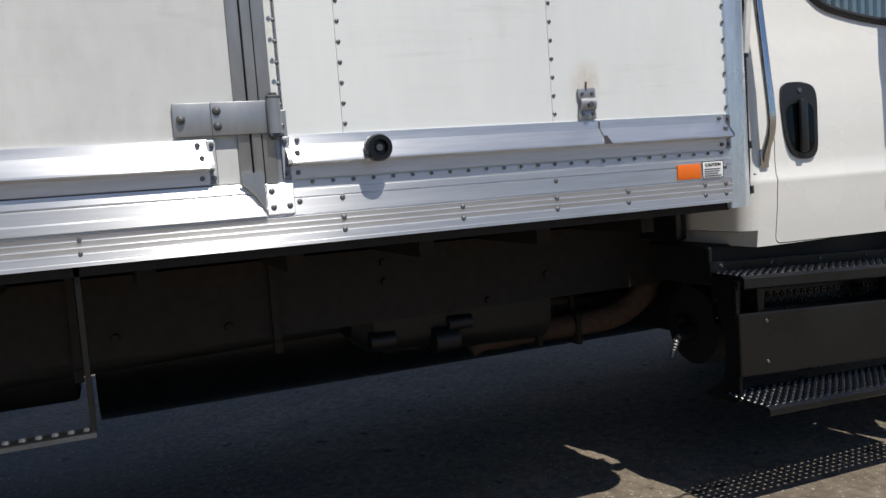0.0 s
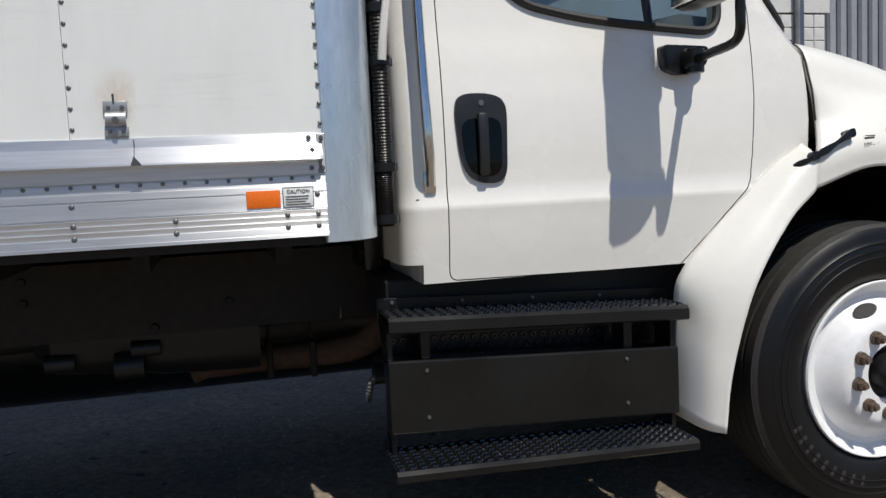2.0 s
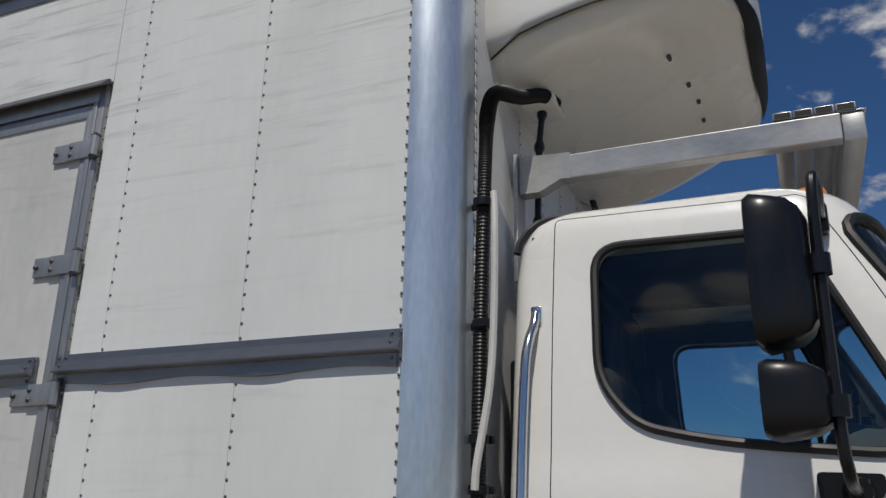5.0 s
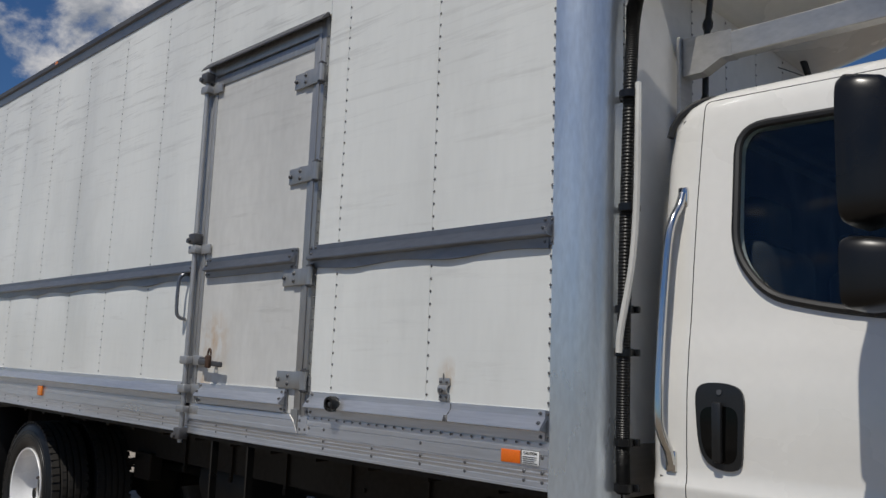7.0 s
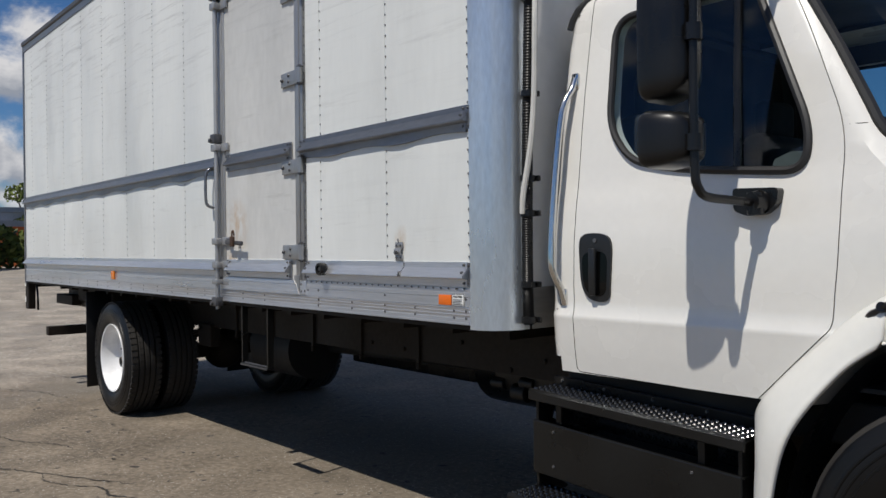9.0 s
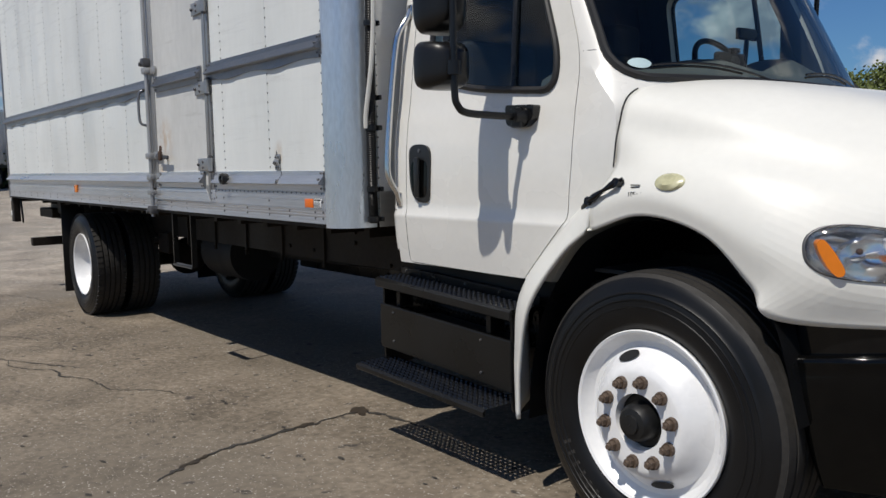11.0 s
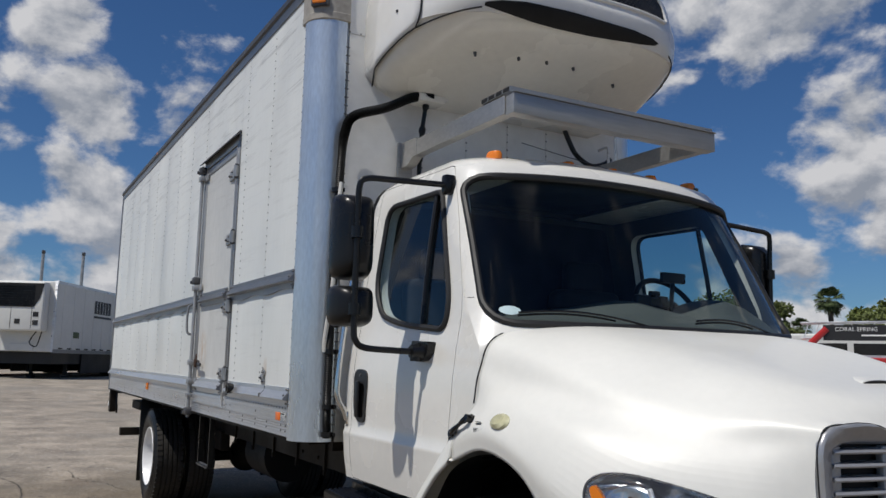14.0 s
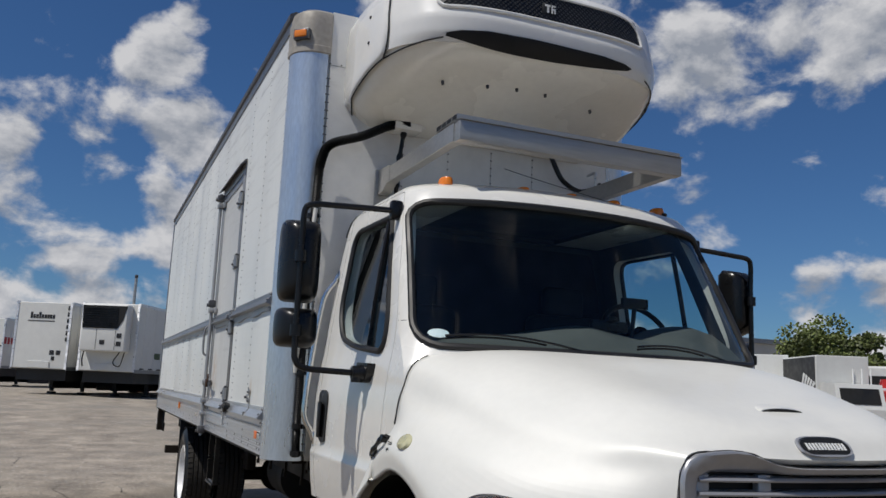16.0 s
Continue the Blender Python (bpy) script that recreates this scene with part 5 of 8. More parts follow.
for _ in range(3):
    es = {e for f in bm.faces if near_lamp(f) for e in f.edges}
    bmesh.ops.subdivide_edges(bm, edges=list(es), cuts=1, use_grid_fill=True)
bmesh.ops.delete(bm, geom=[f for f in bm.faces if near_lamp(f) and in_lamp(f.calc_center_median())], context="FACES")
mirror_y(bm)
hood = part("hood", bm, "hood_white", truck, "white moulded hood with wide fenders", angle=50)
mod = hood.modifiers.new("thickness", "SOLIDIFY")
mod.thickness, mod.offset = 0.016, -1
bm = bmesh.new()
edge = spline([g[0] for g in guides[:5]], 10)
tube(bm, [Vector(p) + Vector((-0.004, -0.001, 0.0005)) for p in edge], 0.0034, 6)
part("hood_joint", bm, "gasket", hood, "dark joint between hood and cowl")
bm = bmesh.new()
tabs = []
for k in range(17):
    y = 0.641 + (2 * YC - 1.282) * k / 16
    x = 2.907 + 0.040 * (1 - ((y - YC) / 0.579) ** 2)
    tabs.append([(x, y, 0.946), (x + 0.001, y, 0.992), (x - 0.02, y, 0.996), (x - 0.02, y, 0.946)])
loft(bm, tabs)
part("hood_lip", bm, "hood_white", hood)


def nose_x(y, z):
    return 2.945 - 0.060 * ((y - YC) / 0.58) ** 2 + 0.02 * max(0.0, (1.2 - z) / 0.25) - 0.05 * max(0.0, z - 1.30) - 0.10 * max(0.0, z - 1.36)


# grille: surround, dark screen, louvres
half = [(0.640, 1.02), (0.632, 1.33), (0.668, 1.388), (0.80, 1.402), (0.885, 1.394), (0.945, 1.362), (1.05, 1.352)]
outline = [Vector(p) for p in half] + [Vector((2 * YC - u, v)) for u, v in half[::-1]]
outline += [Vector((2 * YC - 0.66, 0.992)), Vector((0.66, 0.992))]
outline = rounded(outline, 0.03, 3)
inner_half = [(0.700, 1.04), (0.695, 1.32), (0.73, 1.338), (1.05, 1.332)]
hole = rounded([Vector(p) for p in inner_half] + [Vector((2 * YC - u, v)) for u, v in inner_half[::-1]], 0.02, 3)
bm = bmesh.new()
sheet(bm, hole, lambda u, v: Vector((nose_x(u, v) - 0.05, u, v)), 8, 12)
grille = part("grille", bm, "dark_void", truck, "silver grille with louvres over a dark screen")
bm = bmesh.new()
n = 96


def polar(poly, n, c=(YC, 1.185)):
    """Points of an outline, one for each of n directions from its middle."""
    out = []
    for k in range(n):
        a = 2 * math.pi * k / n
        d = Vector((math.cos(a), math.sin(a)))
        best = 0.0
        for i in range(len(poly)):
            p, q = Vector(poly[i - 1]) - Vector(c), Vector(poly[i]) - Vector(c)
            den = d.x * (q - p).y - d.y * (q - p).x
            if abs(den) > 1e-9:
                t = (p.x * (q - p).y - p.y * (q - p).x) / den
                w = (p.x * d.y - p.y * d.x) / den
                if t > 0 and -1e-6 <= w <= 1 + 1e-6:
                    best = max(best, t)
        out.append(Vector(c) + d * best)
    return out


po, pi = polar(outline, 120), polar(hole, 120)
rings = []
for f, out in ((0.0, -0.03), (0.0, 0.007), (0.03, 0.013), (0.12, 0.018), (0.8, 0.012), (1.0, 0.002), (1.0, -0.05)):
    rings.append([Vector((nose_x(a.x, a.y) + out, *(a.lerp(b, f)))) for a, b in zip(po, pi)])
loft(bm, rings, caps=False)
part("surround", bm, "silver", grille, "silver-grey painted surround", angle=40)
bm = bmesh.new()
tube(bm, [Vector((nose_x(p.x, p.y) + 0.002, p.x, p.y)) for p in polar(outline, 160)], 0.0026, 6, closed=True)
part("surround_joint", bm, "gasket", grille, "dark joint round the grille")
for k in range(7):
    z = 1.075 + 0.0405 * k
    bm = bmesh.new()
    rings = []
    for j in range(21):
        y = 0.70 + (2 * YC - 1.40) * j / 20
        x = nose_x(y, z)
        rings.append([(x - 0.040, y, z + 0.008), (x - 0.006, y, z + 0.003), (x, y, z - 0.004), (x - 0.004, y, z - 0.009), (x - 0.040, y, z - 0.003)])
    loft(bm, rings)
    part("louvre", bm, "silver", grille, angle=40)
for y in (0.72, 0.93, 1.51, 1.72):
    bm = bmesh.new()
    block(bm, nose_x(y, 1.2) - 0.045, nose_x(y, 1.2) - 0.018, y - 0.025, y + 0.025, 1.045, 1.33, 0.004)
    part("upright", bm, "silver", grille)
bm = bmesh.new()
oval = [Vector((1.178 + 0.112 * math.copysign(abs(math.cos(a)) ** 0.6, math.cos(a)), 1.416 + 0.030 * math.copysign(abs(math.sin(a)) ** 0.8, math.sin(a)))) for a in (math.pi * k / 20 for k in range(40))]
BADGE_X = lambda u, v: 2.934 - 0.9 * (v - 1.38)
rings = [[Vector((BADGE_X(p.x, p.y) + o, 1.178 + (p.x - 1.178) * s, 1.416 + (p.y - 1.416) * s)) for p in oval] for s, o in ((1.0, -0.01), (1.0, 0.010), (0.95, 0.014), (0.89, 0.010))]
loft(bm, rings)
badge = part("badge", bm, "silver", hood, "oval chrome badge with dark field")
bm = bmesh.new()
sheet(bm, [Vector((1.178 + (p.x - 1.178) * 0.90, 1.416 + (p.y - 1.416) * 0.88)) for p in oval], lambda u, v: Vector((BADGE_X(u, v) + 0.0125, u, v)), 8, 16)
part("badge_field", bm, "dark_void", badge)
for k in range(12):
    y = 1.102 + 0.0138 * k
    z = 1.416
    bm = bmesh.new()
    block(bm, -0.001, 0.002, -0.0032, 0.0032, -0.013, 0.013, m=Matrix.Translation((BADGE_X(y, z) + 0.014, y, z)) @ pose(0, 0, 0, 0, -42, 0))
    part("badge_bar", bm, "label_white", badge, smooth=False)
# shallow scoop with a dark slot
bm = bmesh.new()
rings = []
for x, w, h in ((2.60, 0.030, 0.0), (2.64, 0.06, 0.006), (2.68, 0.090, 0.014), (2.712, 0.100, 0.016)):
    z = lerp_table([(p[0], p[2]) for p in SPINE], x)
    rings.append([(x, 1.205 + w * math.cos(a), z - 0.004 + h * math.sin(a)) for a in (math.pi * k / 10 for k in range(11))] + [(x, 1.205, z - 0.02)])
loft(bm, rings)
scoop = part("hood_scoop", bm, "hood_white", hood)
bm = bmesh.new()
z = lerp_table([(p[0], p[2]) for p in SPINE], 2.712)
loft(bm, [[(x, 1.205 + 0.090 * math.cos(a), z - 0.003 + 0.0130 * math.sin(a)) for a in (math.pi * k / 10 for k in range(11))] for x in (2.706, 2.7145)])
part("scoop_mouth", bm, "dark_void", scoop)


# -- headlights --
def headlight(far):
    out = LAMP_OUT

    def place(p):
        return Vector((p.x, 2 * YC - p.y, p.z)) if far else p

    lamp = None
    for nm, mat, seq, lab in (("headlight", "dark_metal", ((1.018, -0.06), (1.024, 0.002), (1.014, 0.005), (1.0, 0.006), (0.985, 0.0)), "clear teardrop headlight with amber inset"),
                              ("bowl", "lamp_silver", ((1.0, 0.0), (0.93, -0.05), (0.7, -0.085), (0.35, -0.10), (0.02, -0.105)), ""),
                              ("lens", "lens", ((1.01, 0.004), (0.85, 0.022), (0.5, 0.032), (0.04, 0.034)), "")):
        bm = bmesh.new()
        loft(bm, [lamp_ring(s, o, far) for s, o in seq], caps=False)
        ob = part(nm, bm, mat, lamp or truck, lab, angle=50)
        if nm == "lens":
            ob.visible_shadow = False
        lamp = lamp or ob
    bm = bmesh.new()
    strip = spline([(2.434, 0.155, 1.176), (2.450, 0.164, 1.184), (2.478, 0.184, 1.140), (2.496, 0.199, 1.092), (2.480, 0.189, 1.078), (2.458, 0.172, 1.104), (2.438, 0.158, 1.150)], 4, closed=True)
    loft(bm, [[place(Vector(p) + out * o) for p in strip] for o in (-0.03, 0.006)])
    part("turn_lamp", bm, "amber", lamp, "amber turn signal inset")
    run = lambda t: Vector((2.43, 0.155, 1.14)).lerp(Vector((2.78, 0.452, 1.10)), t)
    # pale cone round the bulb
    bm = bmesh.new()
    rings = []
    for q, o in ((1.0, 0.004), (0.92, -0.012), (0.6, -0.045), (0.25, -0.06)):
        rings.append([place(run(0.29) + out * o + (LAMP_U * math.cos(a) * 0.085 + Vector((0, 0, 1)) * math.sin(a) * 0.066) * q) for a in (math.pi * k / 12 for k in range(24))])
    loft(bm, rings, caps=False)
    cone = part("reflector_cup", bm, "lamp_silver", lamp, "bright reflector cone round the bulb")
    bm = bmesh.new()
    bmesh.ops.create_uvsphere(bm, u_segments=12, v_segments=8, radius=0.010, matrix=Matrix.Translation(place(run(0.27) - out * 0.02 + Vector((0, 0, 0.02)))))
    part("bulb", bm, "rust", cone)
    bm = bmesh.new()
    cyl(bm, place(run(0.44) - out * 0.022), place(run(0.72) - out * 0.022), 0.034, seg=18)
    part("reflector_tube", bm, "lamp_silver", lamp)
    bm = bmesh.new()
    tube(bm, [place(run(0.40 + 0.10 * k / 6) + out * (0.010 - 0.02 * abs(k - 3) / 3) + Vector((0, 0, 0.062 - 0.021 * k))) for k in range(7)], 0.008, 6)
    part("divider", bm, "lamp_pale", lamp)
    for t in (0.76, 0.795, 0.83, 0.865):
        bm = bmesh.new()
        h = 0.044 if t < 0.78 else 0.034 - 0.4 * (t - 0.79)
        tube(bm, [place(run(t + 0.012 * (3 - k) / 3) + out * (0.004 - 0.02 * abs(k - 3) / 3) + Vector((0, 0, h * (k - 3) / 3 - 0.006))) for k in range(7)], 0.009 if t < 0.78 else 0.005, 6)
        part("rib", bm, "lamp_pale", lamp)


headlight(False)
headlight(True)

# side marker, hood latch, print on the fender
bm = bmesh.new()
loft(bm, [[(1.942 + 0.060 * s * math.cos(a), 0.148 - o + 0.012 * math.sin(a), 1.345 + 0.030 * s * math.sin(a)) for a in (math.pi * k / 10 for k in range(20))] for s, o in ((1.0, -0.02), (1.0, 0.012), (0.8, 0.022), (0.3, 0.027))])
part("side_marker", bm, "marker_lens", hood, "pale oval side marker lens")
bm = bmesh.new()
tube(bm, spline([(1.545, 0.165, 1.240), (1.59, 0.13, 1.268), (1.65, 0.118, 1.300), (1.715, 0.118, 1.335), (1.755, 0.13, 1.355)], 5), lambda i: 0.0105 + 0.003 * math.sin(i * 0.9), 8)
strap = part("hood_latch", bm, "black_plastic", truck, "black rubber hood latch")
for p, q in (((1.735, 0.150, 1.338), (1.735, 0.112, 1.346)), ((1.60, 0.145, 1.272), (1.60, 0.120, 1.278))):
    bm = bmesh.new()
    cyl(bm, p, q, 0.017, 0.015, 12)
    part("latch_knob", bm, "black_plastic", strap)
m = Matrix.Translation((1.815, 0.1180, 1.303)) @ pose(0, 0, 0, 90, 0, 0)
lettering("pressure_text", "105psi", 0.024, "interior", hood, m)
bars(hood, "print_bar", "interior", 1.795, 1.835, 1.326, 1.337, 2, 0.1235)

# -- wheel housings --
for far in (False, True):
    bm = bmesh.new()
    arc = [(p.x, p.z) for p in spline([(1.262, 0, 0.385), (1.283, 0, 0.60), (1.352, 0, 0.845), (1.492, 0, 1.048), (1.61, 0, 1.15), (1.84, 0, 1.217), (2.075, 0, 1.165), (2.225, 0, 1.022), (2.318, 0, 0.918), (2.40, 0, 0.62)], 4)]
    prof = [[(x, y, z) for x, z in arc] for y in ((0.150, 0.80) if not far else (2 * YC - 0.150, 2 * YC - 0.80))]
    loft(bm, prof, closed=False, caps=False)
    bm2 = [bm.verts.new((x, 0.80 if not far else 2 * YC - 0.80, z)) for x, z in arc]
    bm.faces.new(bm2)
    part("wheel_housing", bm, "black_plastic", truck)

# -- bumper --
bm = bmesh.new()
rings = []
plan = spline([(2.288, 0.262, 0), (2.318, 0.224, 0), (2.37, 0.216, 0), (2.50, 0.245, 0), (2.68, 0.345, 0), (2.84, 0.490, 0), (2.95, 0.66, 0), (3.00, 0.90, 0), (3.015, 1.22, 0)], 6)
plan = plan + [Vector((p.x, 2 * YC - p.y, 0)) for p in plan[-2::-1]]
for p in plan:
    d = (Vector((2.2, YC, 0)) - p).normalized()
    top = 0.812 + 0.066 * min(1, max(0, (p.x - 2.30) / 0.62)) ** 0.75
    cut = 0.30 * min(1.0, max(0.0, (2.46 - p.x) / 0.14))
    prof = [(0.05, top - 0.010), (0.030, top - 0.001), (0.018, top), (0.008, top - 0.004), (0.002, top - 0.011), (0.0, top - 0.022), (0.003, top - 0.034), (-0.002, top - 0.06), (-0.004, top - 0.12), (0.002, 0.50), (0.02, 0.43), (0.05, 0.42)]
    rings.append([p + d * o + Vector((cut * (top - z), 0, z)) for o, z in prof])
loft(bm, rings)
bumper = part("bumper", bm, "bumper_black", truck, "glossy black steel front bumper", angle=35)
for y in (0.70, 2 * YC - 0.70):
    bm = bmesh.new()
    block(bm, 2.955, 2.975, y - 0.002, y + 0.002, 0.45, 0.86)
    part("bumper_joint", bm, "dark_void", bumper)
bm = bmesh.new()
block(bm, 2.94, 2.985, 0.76, 0.86, 0.60, 0.70, 0.02)
part("tow_slot", bm, "dark_void", bumper)
bm = bmesh.new()
rings = []
for p in plan:
    d = (Vector((2.2, YC, 0)) - p).normalized()
    rings.append([p + d * 0.035 + Vector((0, 0, z)) for z in (0.74, 0.945)] + [p + d * 0.06 + Vector((0, 0, z)) for z in (0.945, 0.74)])
loft(bm, rings)
part("filler_strip", bm, "black_gloss", bumper, "glossy black filler strip")


# -- wheels --
def turned(bm, profile, seg=48):
    """A lathe body about the y axis from (radius, y) points."""
    loft(bm, [[(r * math.cos(2 * math.pi * k / seg), y, r * math.sin(2 * math.pi * k / seg)) for k in range(seg)] for r, y in profile], caps=False)
    return bm


TYRE = [(0.300, 0.035), (0.318, 0.006), (0.345, -0.006), (0.375, -0.012), (0.388, -0.0125), (0.390, -0.015), (0.394, -0.015), (0.396, -0.0125), (0.412, -0.012), (0.414, -0.0145), (0.418, -0.0145), (0.420, -0.011), (0.435, -0.008), (0.437, -0.0105), (0.441, -0.0105), (0.443, -0.008), (0.455, -0.004), (0.470, 0.000), (0.492, 0.010), (0.505, 0.024)]
GROOVES = []
for a, b in ((0.024, 0.062), (0.076, 0.112), (0.126, 0.160), (0.174, 0.210), (0.224, 0.256)):
    GROOVES += [(0.506 + 0.006 * math.sin(math.pi * a / 0.28), a), (0.506 + 0.006 * math.sin(math.pi * b / 0.28), b), (0.496, b + 0.002), (0.496, b + 0.012)]
TYRE_FULL = TYRE + GROOVES[:-2] + [(r, 0.28 - y) for r, y in TYRE[::-1]]
made = {}


def wheel(x, y, z, kind, far, blocky):
    """One wheel with tyre, rim, hub and nuts; y is the outer side wall."""
    s = -1 if far else 1
    m = Matrix.Translation((x, y, z)) @ Matrix.Diagonal((1, s, 1, 1))
    key = (kind, blocky)
    if key not in made:
        tyre = turned(bmesh.new(), TYRE_FULL, 72)
        rim = bmesh.new()
        if kind == "steer":
            turned(rim, [(0.300, 0.040), (0.312, 0.000), (0.308, -0.006), (0.298, -0.002), (0.288, 0.018), (0.268, 0.035), (0.250, 0.034), (0.222, 0.000), (0.196, -0.030), (0.176, -0.041), (0.168, -0.043), (0.150, -0.044), (0.098, -0.044), (0.094, -0.030), (0.094, 0.05)], 60)
        else:
            turned(rim, [(0.300, 0.040), (0.312, 0.000), (0.308, -0.006), (0.298, -0.002), (0.285, 0.025), (0.272, 0.070), (0.262, 0.120), (0.235, 0.150), (0.205, 0.165), (0.170, 0.170), (0.100, 0.170), (0.096, 0.12)], 60)
        made[key] = []
        for nm, b, mt in (("tyre", tyre, "rubber"), ("rim", rim, "wheel_white")):
            me = bpy.data.meshes.new(nm)
            bmesh.ops.recalc_face_normals(b, faces=b.faces)
            b.to_mesh(me)
            b.free()
            for p in me.polygons:
                p.use_smooth = True
            me.set_sharp_from_angle(angle=radians(38))
            me.materials.append(M[mt])
            if nm == "tyre":
                me.materials.append(M["tread"])
                for p in me.polygons:
                    if math.hypot(p.center.x, p.center.z) > 0.497:
                        p.material_index = 1
            made[key].append(me)
    face = -0.044 if kind == "steer" else 0.170
    hub = bmesh.new()
    if kind == "steer":
        turned(hub, [(0.0945, -0.010), (0.088, -0.016), (0.070, -0.016), (0.066, -0.050), (0.062, -0.066), (0.052, -0.078), (0.034, -0.082), (0.032, -0.090), (0.001, -0.092)], 32)
    else:
        turned(hub, [(0.096, 0.175), (0.092, 0.135), (0.085, 0.125), (0.05, 0.12), (0.001, 0.12)], 32)
    w = part("wheel", hub, "hub", truck, "white painted truck wheel with black tyre", m=m)
    part("tyre", made[key][0], "rubber", w, "black rubber tyre with worn tread")
    part("rim", made[key][1], "wheel_white", w, "white painted steel rim")
    nut = bpy.data.meshes.get("wheel_nut")
    if nut is None:
        b = bmesh.new()
        cyl(b, (0, 0, 0), (0, -0.014, 0), 0.024, 0.022, 12)
        cyl(b, (0, -0.012, 0), (0, -0.034, 0), 0.0165, seg=6)
        cyl(b, (0, -0.032, 0), (0, -0.044, 0), 0.011, 0.009, 8)
        nut = bpy.data.meshes.new("wheel_nut")
        b.to_mesh(nut)
        b.free()
        nut.materials.append(M["nut"])
    for k in range(10):
        a = 2 * math.pi * (k + 0.3) / 10
        part("wheel_nut", nut, "nut", w, m=Matrix.Translation((0.1425 * math.cos(a), face, 0.1425 * math.sin(a))))
    for k in range(2 if kind == "steer" else 4):
        a = math.pi * k / (1 if kind == "steer" else 2) + 1.9
        c, r = Vector((math.cos(a), 0, math.sin(a))), 0.222 if kind == "steer" else 0.235
        b = bmesh.new()
        t = Vector((-c.z, 0, c.x))
        nrm = Vector((c.x * 0.75, -0.66, c.z * 0.75)) if kind == "steer" else Vector((c.x * -0.5, -0.87, c.z * -0.5))
        g = nrm.cross(t).normalized()
        base = c * r + Vector((0, (0.0 if kind == "steer" else 0.150), 0)) + nrm * 0.004
        b.faces.new([b.verts.new(base + t * 0.046 * math.cos(q) + g * 0.026 * math.sin(q)) for q in (math.pi * j / 9 for j in range(18))])
        part("hand_hole", b, "dark_void", w, smooth=False)
    if kind == "steer" and not far:
        for k in range(9):
            a = radians(205 + 6.4 * k)
            b = bmesh.new()
            block(b, -0.007, 0.007, -0.0140, -0.0120, -0.018, 0.018, m=Matrix.Rotation(-(a - math.pi / 2), 4, "Y") @ Matrix.Translation((0, 0, 0.392)))
            part("sidewall_mark", b, "tread", w, smooth=False)
    if blocky:
        verts, faces = [], []
        for lane, (y0, y1) in enumerate(((0.006, 0.060), (0.078, 0.110), (0.128, 0.158), (0.176, 0.208), (0.226, 0.274))):
            for k in range(58):
                a0 = 2 * math.pi * (k + 0.25 * (lane % 2)) / 58
                a1 = a0 + 2 * math.pi * 0.70 / 58
                kk = len(verts)
                for r in (0.498, 0.514):
                    for a, yy in ((a0, y0), (a1, y0), (a1, y1), (a0, y1)):
                        verts.append((r * math.cos(a), yy, r * math.sin(a)))
                faces += [(kk + 4, kk + 5, kk + 6, kk + 7)] + [(kk + j, kk + (j + 1) % 4, kk + 4 + (j + 1) % 4, kk + 4 + j) for j in range(4)]
        me = bpy.data.meshes.new("tread_block")
        me.from_pydata(verts, [], faces)
        tagged(part("tread_block", me, "tread", w), kind="stuff")
    return w


FWX, RWX = 1.865, -5.15
for y0, y1 in ((0.62, 0.80), (2 * YC - 0.80, 2 * YC - 0.62)):
    bm = bmesh.new()
    cyl(bm, (RWX, y0, ground_z(RWX) + 0.512), (RWX, y1, ground_z(RWX) + 0.512), 0.285, seg=28)
    part("brake_drum", bm, "frame_black", truck)
for far in (False, True):
    ys = lambda y: 2 * YC - y if far else y
    wheel(FWX, ys(0.125), ground_z(FWX) + 0.487, "steer", far, False)
    wheel(RWX, ys(0.130), ground_z(RWX) + 0.512, "drive", far, True)
    wheel(RWX, ys(0.465), ground_z(RWX) + 0.512, "drive", far, True)

# gearbox seen below the frame rail
bm = bmesh.new()
rings = []
for x, w, z0, z1 in ((-1.00, 0.10, 0.66, 0.84), (-0.93, 0.17, 0.60, 0.90), (-0.74, 0.19, 0.585, 0.92), (-0.70, 0.22, 0.60, 0.93), (-0.56, 0.24, 0.57, 0.95), (-0.20, 0.26, 0.56, 0.98)):
    zc, h = (z0 + z1) / 2, (z1 - z0) / 2
    rings.append([(x, 1.15 + w * math.copysign(abs(math.cos(a)) ** 0.6, math.cos(a)), zc + h * math.copysign(abs(math.sin(a)) ** 0.6, math.sin(a))) for a in (math.pi * k / 10 for k in range(20))])
loft(bm, rings)
gearbox = part("gearbox", bm, "hub", truck, "dark cast gearbox housing", angle=35)
for x, y, z, r in ((-0.90, 0.99, 0.66, 0.035), (-0.66, 0.93, 0.64, 0.05), (-0.60, 0.92, 0.70, 0.03)):
    bm = bmesh.new()
    cyl(bm, (x - 0.05, y, z), (x + 0.05, y, z), r, seg=14)
    part("gearbox_fitting", bm, "hub", gearbox)

